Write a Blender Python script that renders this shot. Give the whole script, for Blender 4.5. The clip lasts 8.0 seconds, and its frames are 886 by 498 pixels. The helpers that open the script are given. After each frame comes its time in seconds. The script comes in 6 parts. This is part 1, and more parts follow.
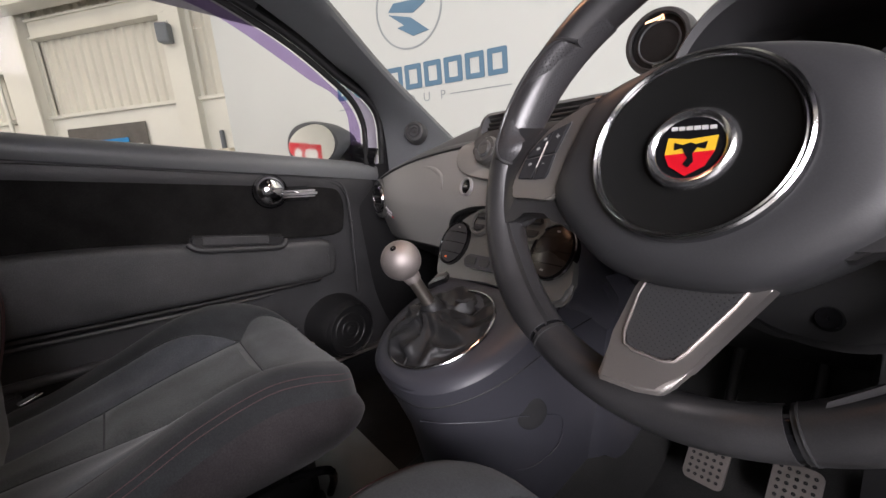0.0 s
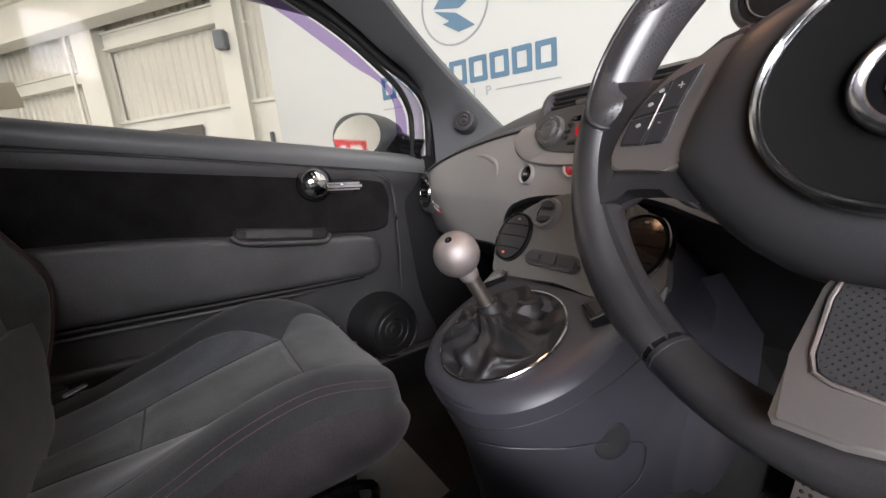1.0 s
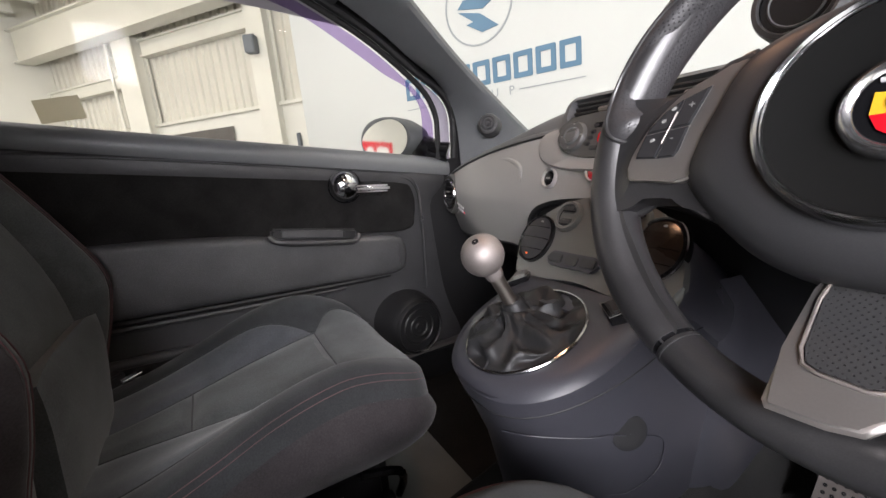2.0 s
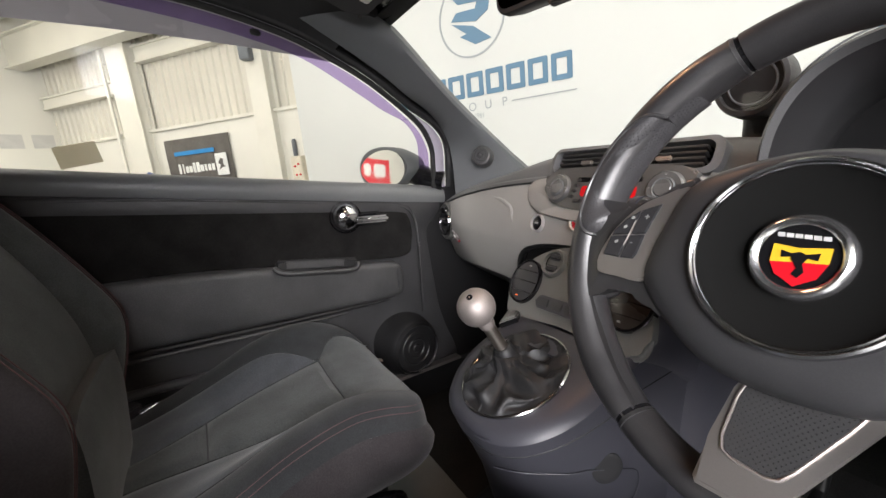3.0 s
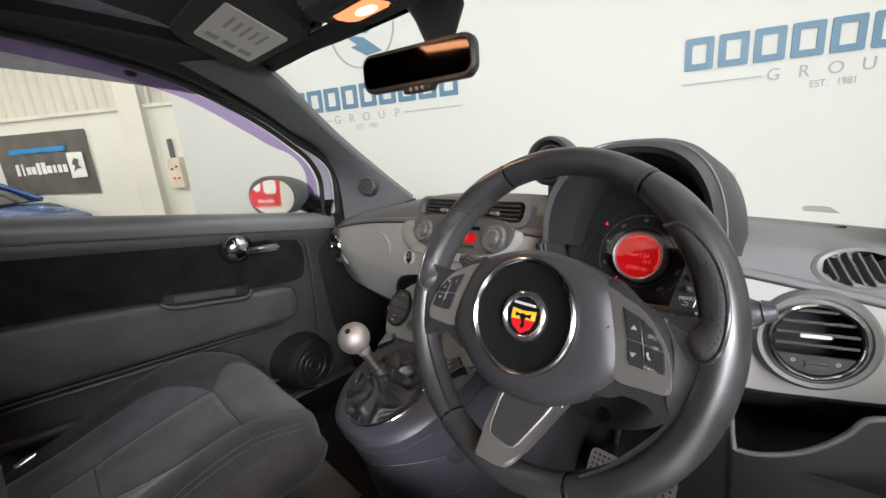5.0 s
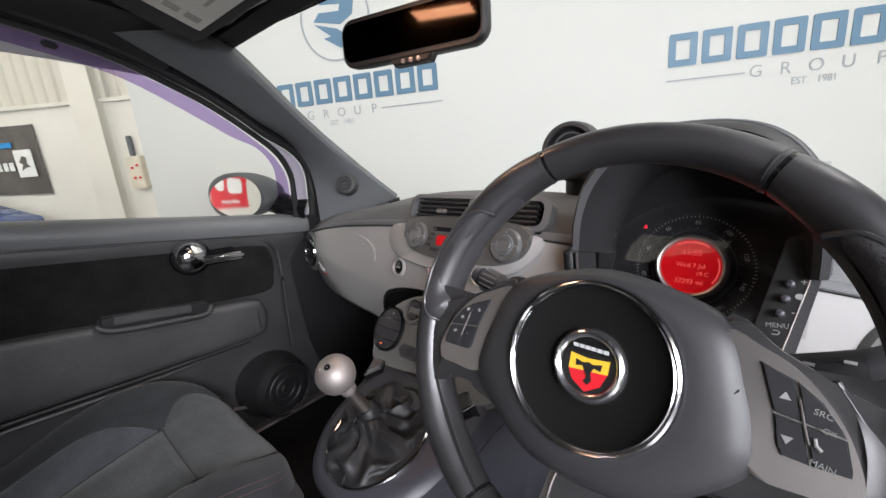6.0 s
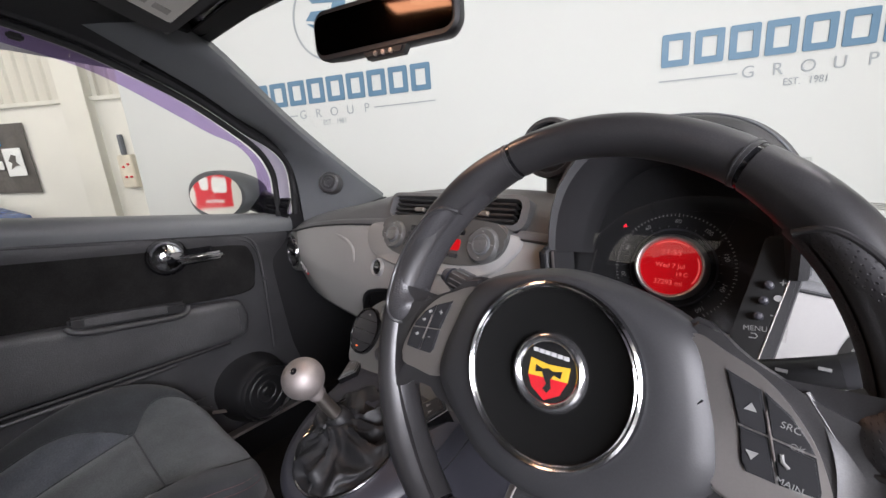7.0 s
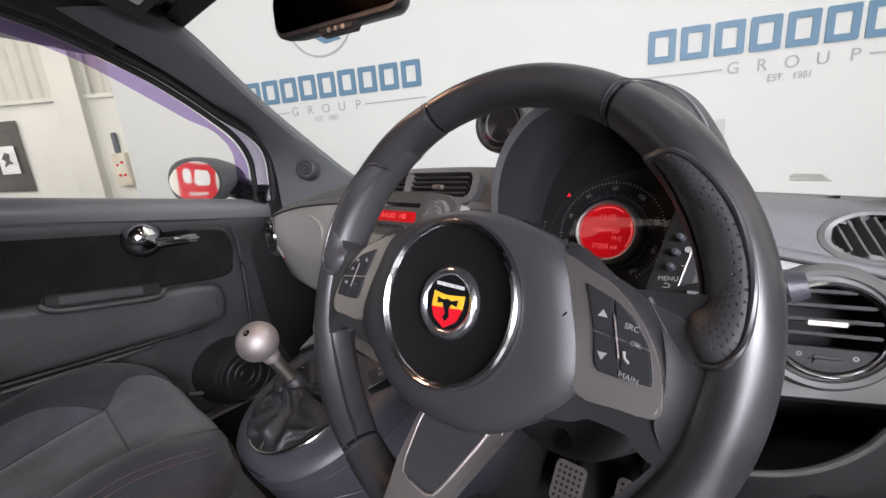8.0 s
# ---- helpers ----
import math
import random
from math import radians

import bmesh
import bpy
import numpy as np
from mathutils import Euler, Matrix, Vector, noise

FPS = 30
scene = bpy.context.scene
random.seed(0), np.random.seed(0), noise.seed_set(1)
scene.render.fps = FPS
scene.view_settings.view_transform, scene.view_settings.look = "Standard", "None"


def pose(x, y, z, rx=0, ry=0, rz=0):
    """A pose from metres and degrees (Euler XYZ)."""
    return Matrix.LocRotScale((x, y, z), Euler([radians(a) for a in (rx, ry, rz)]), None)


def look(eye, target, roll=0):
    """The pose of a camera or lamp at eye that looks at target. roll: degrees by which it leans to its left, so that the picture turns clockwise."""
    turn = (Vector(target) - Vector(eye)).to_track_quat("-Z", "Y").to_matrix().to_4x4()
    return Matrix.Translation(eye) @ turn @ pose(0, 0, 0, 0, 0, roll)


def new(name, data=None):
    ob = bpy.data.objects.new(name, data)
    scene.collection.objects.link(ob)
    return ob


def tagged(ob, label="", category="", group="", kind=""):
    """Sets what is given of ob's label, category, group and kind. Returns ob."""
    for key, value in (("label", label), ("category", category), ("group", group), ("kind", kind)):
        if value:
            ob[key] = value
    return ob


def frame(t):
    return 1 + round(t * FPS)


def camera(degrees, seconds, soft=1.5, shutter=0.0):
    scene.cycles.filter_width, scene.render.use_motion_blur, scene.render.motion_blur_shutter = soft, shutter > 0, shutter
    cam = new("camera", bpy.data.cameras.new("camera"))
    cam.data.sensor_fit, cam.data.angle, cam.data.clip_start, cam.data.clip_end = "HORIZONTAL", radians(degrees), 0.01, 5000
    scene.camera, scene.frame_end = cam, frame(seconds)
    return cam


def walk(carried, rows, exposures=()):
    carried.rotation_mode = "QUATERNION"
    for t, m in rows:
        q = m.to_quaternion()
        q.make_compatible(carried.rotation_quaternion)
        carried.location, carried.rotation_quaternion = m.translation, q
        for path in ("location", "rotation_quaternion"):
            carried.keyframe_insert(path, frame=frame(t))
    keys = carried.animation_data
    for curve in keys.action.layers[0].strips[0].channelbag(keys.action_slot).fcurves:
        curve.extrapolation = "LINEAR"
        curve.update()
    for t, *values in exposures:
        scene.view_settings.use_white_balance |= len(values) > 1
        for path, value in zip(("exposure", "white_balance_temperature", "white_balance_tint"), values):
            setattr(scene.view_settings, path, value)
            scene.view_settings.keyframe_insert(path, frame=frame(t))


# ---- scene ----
cam = camera(94.6, 8.0)
PATH = [
    (0, (0.416, 0.054, 0.939), (-1.118, 1.257, 0.491), -4.7),
    (0.5, (0.386, 0.054, 0.905), (-1.223, 1.161, 0.471), -5.0),
    (1, (0.348, 0.076, 0.916), (-1.302, 1.121, 0.488), -5.2),
    (2.3, (0.375, 0.047, 0.935), (-1.335, 0.995, 0.512), -5.5),
    (2.5, (0.375, 0.044, 0.947), (-1.33, 1.002, 0.524), -5.5),
    (3, (0.407, 0.037, 1.005), (-1.285, 1.016, 0.582), -5.6),
    (3.5, (0.466, 0.038, 1.067), (-1.18, 1.088, 0.635), -5.4),
    (4, (0.505, 0.044, 1.068), (-1.071, 1.193, 0.624), -5.3),
    (4.5, (0.527, 0.026, 1.08), (-0.96, 1.282, 0.621), -5.0),
    (5, (0.536, 0.011, 1.098), (-0.868, 1.354, 0.625), -4.7),
    (5.2, (0.529, 0.011, 1.098), (-0.855, 1.377, 0.632), -4.7),
    (6.3, (0.389, 0.1, 1.073), (-0.924, 1.527, 0.585), -4.5),
    (6.5, (0.386, 0.102, 1.067), (-0.928, 1.53, 0.583), -4.4),
    (7, (0.427, 0.112, 1.076), (-0.883, 1.544, 0.592), -4.4),
    (7.5, (0.466, 0.125, 1.047), (-0.84, 1.561, 0.565), -4.4),
    (8, (0.492, 0.129, 1.035), (-0.812, 1.567, 0.555), -4.4),
]
LIGHTNESS = [(0.0, -0.25, 6550, 19), (0.5, -0.14, 6520, 18), (1.0, 0.0, 6500, 17), (2.5, 0.18, 6480, 15), (3.5, 0.17, 6750, 12), (4.4, 0.09, 6800, 11), (5.0, 0.03, 6450, 12), (6.4, -0.04, 6270, 16), (8.0, -0.04, 6240, 18)]
walk(cam, [(t, look(eye, target, roll)) for t, eye, target, roll in PATH], LIGHTNESS)

# ---- world and light ----
world = bpy.data.worlds.new("showroom_air")
scene.world = world
world.use_nodes = True
world.node_tree.nodes["Background"].inputs[0].default_value = (0.9, 0.93, 1.0, 1)
world.node_tree.nodes["Background"].inputs[1].default_value = 0.25

# The showroom stands askew to the car: its own axes run along the sign wall and away from the car.
ROOM = pose(-1.94, 2.70, 0, 0, 0, 38.34)


def area_lamp(name, m, sx, sy, watts, col):
    lamp = bpy.data.lights.new(name, "AREA")
    lamp.shape, lamp.size, lamp.size_y, lamp.energy, lamp.color = "RECTANGLE", sx, sy, watts, col
    ob = new(name, lamp)
    ob.matrix_world = m
    return ob


# x, y in the hall and watts; the rows over the open driver's side are the nearest to the cabin
LAMPS = [(-8.0, -2.2, 190), (-4.2, -2.6, 78), (-1.2, -2.7, 5), (1.9, -2.7, 4), (4.3, -2.7, 115), (-6.5, -5.6, 165), (0.6, -5.6, 45), (-4.0, -9.6, 90), (1.0, -9.0, 70)]
for lx, ly, lw in LAMPS:
    area_lamp("high_bay_light", ROOM @ pose(lx, ly, 4.55), 1.5, 0.5, lw, (1.0, 0.975, 0.93))
# side light added out of view, to brighten the cabin from the driver's side
area_lamp("added_side_light", pose(3.7, -2.3, 2.05, 0, 80, 7), 2.1, 4.0, 820, (0.97, 0.98, 1.0))
# the courtesy lamp over the mirror is lit
area_lamp("courtesy_light", pose(0.02, 0.385, 1.288, 0, 0, 0), 0.09, 0.04, 0.42, (1.0, 0.56, 0.32))


# ---- materials ----
def nodes_of(name):
    m = bpy.data.materials.new(name)
    m.use_nodes = True
    return m, m.node_tree.nodes, m.node_tree.links, m.node_tree.nodes["Principled BSDF"]


def surface(name, col, rough=0.5, metal=0.0, var=0.12, patch=6.0, grain=400.0, bump=0.15, depth=0.0006, coat=0.0, pattern="noise", sheen=0.0, spec=0.5, stretch=(1, 1, 1), spots=0.0):
    """A surface with patchy tone, fine grain relief and uneven gloss, in metres."""
    m, n, l, p = nodes_of(name)
    tc = n.new("ShaderNodeTexCoord")
    mp = n.new("ShaderNodeMapping")
    mp.inputs["Scale"].default_value = stretch
    l.new(tc.outputs["Object"], mp.inputs[0])
    big = n.new("ShaderNodeTexNoise")
    big.inputs["Scale"].default_value, big.inputs["Detail"].default_value = patch, 5
    l.new(tc.outputs["Object"], big.inputs["Vector"])
    if pattern == "cell":
        fine = n.new("ShaderNodeTexVoronoi")
        fine.inputs["Scale"].default_value = grain
        fine_out = fine.outputs["Distance"]
    elif pattern == "weave":
        fine = n.new("ShaderNodeTexChecker")
        fine.inputs["Scale"].default_value = grain
        fine_out = fine.outputs["Fac"]
    else:
        fine = n.new("ShaderNodeTexNoise")
        fine.inputs["Scale"].default_value, fine.inputs["Detail"].default_value = grain, 3
        fine_out = fine.outputs["Fac"]
    l.new(mp.outputs[0], fine.inputs["Vector"])
    ramp = n.new("ShaderNodeMapRange")
    ramp.inputs["To Min"].default_value, ramp.inputs["To Max"].default_value = 1 - var, 1 + var
    ramp.inputs["From Min"].default_value, ramp.inputs["From Max"].default_value = 0.3, 0.7
    l.new(big.outputs["Fac"], ramp.inputs["Value"])
    speck = n.new("ShaderNodeMapRange")
    speck.inputs["To Min"].default_value, speck.inputs["To Max"].default_value = 1 - var * 0.8 - spots, 1 + var * 0.8 + spots
    speck.inputs["From Min"].default_value, speck.inputs["From Max"].default_value = 0.2, 0.8
    l.new(fine_out, speck.inputs["Value"])
    both = n.new("ShaderNodeMath")
    both.operation = "MULTIPLY"
    l.new(ramp.outputs[0], both.inputs[0])
    l.new(speck.outputs[0], both.inputs[1])
    mul = n.new("ShaderNodeVectorMath")
    mul.operation = "SCALE"
    mul.inputs[0].default_value = col
    l.new(both.outputs[0], mul.inputs["Scale"])
    l.new(mul.outputs[0], p.inputs["Base Color"])
    rr = n.new("ShaderNodeMapRange")
    rr.inputs["To Min"].default_value, rr.inputs["To Max"].default_value = max(0.02, rough - 0.08), min(1, rough + 0.08)
    rr.inputs["From Min"].default_value, rr.inputs["From Max"].default_value = 0.3, 0.7
    l.new(big.outputs["Fac"], rr.inputs["Value"])
    l.new(rr.outputs[0], p.inputs["Roughness"])
    p.inputs["Metallic"].default_value, p.inputs["Coat Weight"].default_value = metal, coat
    p.inputs["Sheen Weight"].default_value, p.inputs["Specular IOR Level"].default_value = sheen, spec
    if bump:
        b = n.new("ShaderNodeBump")
        b.inputs["Strength"].default_value, b.inputs["Distance"].default_value = bump, depth
        l.new(fine_out, b.inputs["Height"])
        l.new(b.outputs[0], p.inputs["Normal"])
    return m


def perforated(name, col, rough, pitch):
    """Leather with staggered rows of small punched holes, laid out in the mesh's own flat map."""
    m, n, l, p = nodes_of(name)
    tc, mp = n.new("ShaderNodeTexCoord"), n.new("ShaderNodeMapping")
    mp.inputs["Rotation"].default_value = (0, 0, radians(40))
    l.new(tc.outputs["UV"], mp.inputs[0])
    v = n.new("ShaderNodeTexVoronoi")
    v.voronoi_dimensions = "2D"
    v.inputs["Scale"].default_value, v.inputs["Randomness"].default_value = 1 / pitch, 0.1
    l.new(mp.outputs[0], v.inputs["Vector"])
    hole = n.new("ShaderNodeMapRange")
    hole.inputs["From Min"].default_value, hole.inputs["From Max"].default_value = 0.11, 0.20
    l.new(v.outputs["Distance"], hole.inputs["Value"])
    grain = n.new("ShaderNodeTexNoise")
    grain.inputs["Scale"].default_value = 900
    l.new(tc.outputs["Object"], grain.inputs["Vector"])
    mix = n.new("ShaderNodeMix")
    mix.data_type = "RGBA"
    mix.inputs[6].default_value, mix.inputs[7].default_value = (0.006, 0.006, 0.007, 1), (*col, 1)
    l.new(hole.outputs[0], mix.inputs[0])
    l.new(mix.outputs[2], p.inputs["Base Color"])
    p.inputs["Roughness"].default_value = rough
    add = n.new("ShaderNodeMath")
    add.operation = "MULTIPLY_ADD"
    add.inputs[1].default_value = 0.2
    l.new(grain.outputs["Fac"], add.inputs[0])
    l.new(hole.outputs[0], add.inputs[2])
    b = n.new("ShaderNodeBump")
    b.inputs["Strength"].default_value, b.inputs["Distance"].default_value = 0.8, 0.0005
    l.new(add.outputs[0], b.inputs["Height"])
    l.new(b.outputs[0], p.inputs["Normal"])
    return m


def glow(name, col, strength, rough=0.4):
    m, n, l, p = nodes_of(name)
    p.inputs["Base Color"].default_value = (*[c * 0.3 for c in col], 1)
    p.inputs["Emission Color"].default_value = (*col, 1)
    p.inputs["Emission Strength"].default_value, p.inputs["Roughness"].default_value = strength, rough
    p.inputs["Specular IOR Level"].default_value = 0.15
    return m


def clear(name, tint, gloss=0.04, rough=0.0):
    """Thin glass: tinted see-through with a faint mirror-like gloss that grows at grazing angles."""
    m, n, l, p = nodes_of(name)
    n.remove(p)
    out = n["Material Output"]
    t, g, mx, lw, mr = n.new("ShaderNodeBsdfTransparent"), n.new("ShaderNodeBsdfGlossy"), n.new("ShaderNodeMixShader"), n.new("ShaderNodeLayerWeight"), n.new("ShaderNodeMapRange")
    lw.inputs["Blend"].default_value = 0.25
    mr.inputs["To Min"].default_value, mr.inputs["To Max"].default_value = gloss, gloss * 4
    mr.inputs["From Min"].default_value = 0.3
    l.new(lw.outputs["Facing"], mr.inputs["Value"])
    t.inputs[0].default_value = (*tint, 1)
    g.inputs["Roughness"].default_value = rough
    l.new(mr.outputs[0], mx.inputs[0])
    l.new(t.outputs[0], mx.inputs[1])
    l.new(g.outputs[0], mx.inputs[2])
    l.new(mx.outputs[0], out.inputs["Surface"])
    return m


black_plastic = surface("black_plastic", (0.014, 0.014, 0.015), 0.5, grain=900, bump=0.25, depth=0.0004)
soft_black = surface("soft_black", (0.030, 0.030, 0.031), 0.48, grain=700, bump=0.35, depth=0.0005, pattern="cell")
top_pad_mat = surface("dash_top_pad", (0.122, 0.124, 0.127), 0.62, grain=800, bump=0.35, depth=0.0004, pattern="cell")
grey_panel = surface("satin_grey_panel", (0.345, 0.338, 0.324), 0.55, spec=0.25, var=0.05, grain=1200, bump=0.06, depth=0.0002)
console_mat = surface("console_plastic", (0.040, 0.040, 0.049), 0.4, var=0.1, grain=900, bump=0.25, depth=0.0004, pattern="cell")
door_mat = surface("door_trim_plastic", (0.046, 0.046, 0.048), 0.44, var=0.16, patch=14, grain=650, bump=0.5, depth=0.0005, pattern="cell")
door_cloth = surface("door_cloth_insert", (0.015, 0.0145, 0.0145), 0.95, var=0.35, patch=20, grain=480, bump=0.4, pattern="noise", sheen=0.05, spec=0.1)
pad_leather = surface("door_pad_leatherette", (0.060, 0.060, 0.062), 0.46, var=0.18, patch=16, grain=450, bump=0.6, depth=0.0006, pattern="cell")
key_panel = surface("key_panel", (0.014, 0.014, 0.014), 0.4, var=0.05, grain=1000, bump=0.08, depth=0.0002)
wheel_leather = surface("wheel_leather", (0.024, 0.0232, 0.0242), 0.37, var=0.22, patch=22, grain=1100, bump=0.12, depth=0.0002, pattern="cell", spec=0.8)
panel_hole = perforated("fine_perforated_leather", (0.032, 0.032, 0.033), 0.5, 0.0026)
wheel_hole = perforated("perforated_leather", (0.038, 0.037, 0.039), 0.40, 0.0030)
hub_mat = surface("airbag_cover", (0.030, 0.030, 0.032), 0.47, spec=0.45, var=0.08, grain=1000, bump=0.08, depth=0.0003, pattern="cell")
horn_pad_mat = surface("horn_pad", (0.009, 0.009, 0.0088), 0.85, var=0.06, spec=0.02, grain=1200, bump=0.06, depth=0.0002)
silver = surface("satin_silver", (0.50, 0.47, 0.45), 0.36, metal=0.92, var=0.04, grain=900, bump=0.03)
button_black = surface("button_black", (0.030, 0.030, 0.033), 0.5, var=0.05, grain=1000, bump=0.1)
plated = surface("plated_trim", (0.62, 0.61, 0.60), 0.38, metal=0.55, var=0.03, grain=900, bump=0.0)
ring_chrome = surface("worn_chrome", (0.50, 0.50, 0.51), 0.17, metal=1.0, var=0.03, patch=8, grain=500, bump=0.0)
sill_mat = surface("door_sill_cap", (0.155, 0.162, 0.167), 0.42, var=0.08, grain=900, bump=0.25, depth=0.0003, pattern="cell")
disc_brown = surface("smoked_key_disc", (0.02, 0.014, 0.011), 0.26, var=0.05, grain=900, bump=0.0)
badge_chrome = surface("badge_bezel_chrome", (0.50, 0.50, 0.51), 0.2, metal=0.95, var=0.03, grain=900, bump=0.0)
knob_grey = surface("radio_knob_plastic", (0.10, 0.10, 0.098), 0.28, var=0.04, grain=900, bump=0.03)
fascia_grey = surface("radio_fascia_plastic", (0.075, 0.075, 0.073), 0.4, var=0.05, grain=900, bump=0.1, depth=0.0002)
spoke_key = surface("spoke_key_plastic", (0.020, 0.020, 0.022), 0.55, var=0.05, grain=1000, bump=0.08, spec=0.3)
cowl_skin = surface("cowl_leatherette", (0.022, 0.022, 0.023), 0.5, grain=600, bump=0.4, depth=0.0005, pattern="cell", spec=0.4)
climate_mat = surface("climate_fascia_plastic", (0.125, 0.125, 0.118), 0.42, var=0.08, grain=900, bump=0.2, depth=0.0003, pattern="cell")
chrome = surface("chrome", (0.85, 0.85, 0.87), 0.12, metal=1.0, var=0.03, grain=300, bump=0.0)
brushed = surface("brushed_steel", (0.31, 0.275, 0.26), 0.52, metal=0.7, var=0.10, patch=60, grain=700, bump=0.06, depth=0.0002)
stick_mat = surface("lever_steel", (0.32, 0.29, 0.26), 0.4, metal=1.0, var=0.1, grain=400, bump=0.05)
boot_leather = surface("gaiter_leather", (0.016, 0.016, 0.017), 0.45, spec=0.35, var=0.15, grain=520, bump=0.2, depth=0.0006, pattern="cell")
seat_cloth = surface("seat_cloth", (0.037, 0.040, 0.043), 0.92, var=0.22, patch=22, grain=480, bump=0.55, depth=0.0005, pattern="noise", sheen=0.15, spec=0.2, spots=0.08)
seat_panel = surface("seat_centre_cloth", (0.074, 0.081, 0.083), 0.95, var=0.22, patch=22, grain=420, bump=0.6, depth=0.0005, pattern="noise", sheen=0.25, spec=0.2, spots=0.12)
seat_band = surface("seat_band_cloth", (0.080, 0.087, 0.098), 0.95, var=0.2, patch=22, grain=420, bump=0.5, depth=0.0005, pattern="noise", sheen=0.3, spec=0.2, spots=0.08)
seat_side = surface("seat_bolster_cloth", (0.045, 0.040, 0.043), 0.9, var=0.25, patch=22, grain=450, bump=0.55, depth=0.0005, pattern="noise", sheen=0.12, spec=0.2, spots=0.1)
red_thread = surface("red_thread", (0.12, 0.062, 0.068), 0.8, grain=900)
pale_thread = surface("pale_thread", (0.35, 0.33, 0.32), 0.8, grain=900)
carpet = surface("car_carpet", (0.03, 0.03, 0.03), 0.98, var=0.3, grain=500, bump=0.8, depth=0.002, spec=0.1)
mat_grey = surface("floor_mat", (0.2, 0.21, 0.21), 0.9, var=0.2, grain=600, bump=0.6, depth=0.001, spec=0.2)
roof_cloth = surface("roof_lining", (0.03, 0.03, 0.031), 0.95, var=0.15, grain=700, bump=0.4, spec=0.1, sheen=0.1)
pillar_mat = surface("pillar_trim", (0.115, 0.1207, 0.1265), 0.6, var=0.1, grain=900, bump=0.35, depth=0.0004, pattern="cell")
rubber = surface("rubber_seal", (0.012, 0.012, 0.013), 0.6, grain=500, bump=0.2)
lilac_paint = surface("body_paint", (0.47, 0.44, 0.52), 0.25, var=0.03, coat=0.6, grain=1500, bump=0.02)
gloss_black = surface("gloss_black", (0.008, 0.008, 0.009), 0.12, var=0.02, bump=0.0)
dial_black = surface("dial_black", (0.014, 0.014, 0.015), 0.6, spec=0.25, var=0.05, bump=0.0)
# white print with a faint glow added; the marks are no lamps
white_mark = glow("glowing_white_print", (0.8, 0.8, 0.78), 0.04)
red_display = glow("red_display", (1.0, 0.008, 0.014), 0.30)
red_text = glow("bright_display_marks", (1.0, 0.14, 0.12), 0.75)
red_lamp = glow("warning_lamp", (1.0, 0.02, 0.04), 1.6)
amber_lamp = glow("amber_button_lamp", (1.0, 0.2, 0.05), 0.9)
badge_yellow = surface("badge_yellow", (0.75, 0.45, 0.03), 0.25, var=0.02, bump=0, coat=0.5)
badge_red = surface("badge_red", (0.6, 0.01, 0.02), 0.25, var=0.02, bump=0, coat=0.5)
badge_white = surface("badge_white", (0.5, 0.5, 0.5), 0.3, var=0.02, bump=0)
mirror_glass = surface("mirror_glass", (0.72, 0.73, 0.73), 0.015, metal=1.0, var=0.0, bump=0)
dim_mirror = surface("dim_mirror_glass", (0.022, 0.017, 0.014), 0.12, metal=1.0, var=0.0, bump=0)
screen_glass = clear("windscreen_glass", (0.97, 0.99, 0.97), 0.012)
side_glass = clear("side_glass", (0.96, 0.98, 0.95), 0.012)
lilac_tint = clear("deflector_tint", (0.72, 0.63, 0.84), 0.02)
gauge_glass = clear("gauge_glass", (0.9, 0.9, 0.9), 0.1)
wall_white = surface("painted_wall", (0.485, 0.495, 0.478), 0.75, var=0.02, patch=0.8, grain=120, bump=0.05, depth=0.001)
back_white = surface("painted_block_wall", (0.68, 0.66, 0.59), 0.8, var=0.05, patch=1.2, grain=60, bump=0.1, depth=0.002)
steel_white = surface("painted_steel", (0.64, 0.62, 0.545), 0.6, var=0.06, patch=1.5, grain=100, bump=0.05)
clad_white = surface("cladding_sheet", (0.57, 0.545, 0.47), 0.55, var=0.07, patch=1.2, grain=100, bump=0.05)
sign_blue = surface("sign_blue", (0.075, 0.155, 0.235), 0.5, var=0.03, bump=0)
sign_grey = surface("sign_grey", (0.26, 0.28, 0.29), 0.5, var=0.03, bump=0)
banner_black = surface("banner_charcoal", (0.105, 0.095, 0.085), 0.55, var=0.2, patch=3, grain=30, bump=0.1, depth=0.004)
banner_blue = surface("banner_blue", (0.02, 0.22, 0.5), 0.6)
banner_white = surface("banner_white", (0.75, 0.75, 0.72), 0.6)
banner_red = surface("banner_red", (0.62, 0.02, 0.03), 0.6, var=0.05)
floor_tile = surface("showroom_floor", (0.35, 0.35, 0.34), 0.3, var=0.08, patch=2, grain=40, bump=0.03)
blue_paint = surface("blue_car_paint", (0.02, 0.065, 0.22), 0.25, coat=0.8, var=0.02, bump=0)
dark_glass = surface("dark_car_glass", (0.02, 0.025, 0.025), 0.05, var=0.02, bump=0)
beige_box = surface("beige_switch_box", (0.6, 0.55, 0.44), 0.5)
grey_box = surface("grey_sensor_box", (0.12, 0.13, 0.14), 0.5)
lamp_face = glow("lamp_diffuser", (1.0, 0.98, 0.92), 9.0)
courtesy_face = glow("courtesy_lens", (1.0, 0.30, 0.12), 1.5)
courtesy_bulb = glow("courtesy_bulb", (1.0, 0.75, 0.45), 6.0)
visor_label = surface("visor_label", (0.8, 0.79, 0.74), 0.5, var=0.05)
sticker_mat = surface("paper_sticker", (0.5, 0.49, 0.46), 0.8, var=0.08)


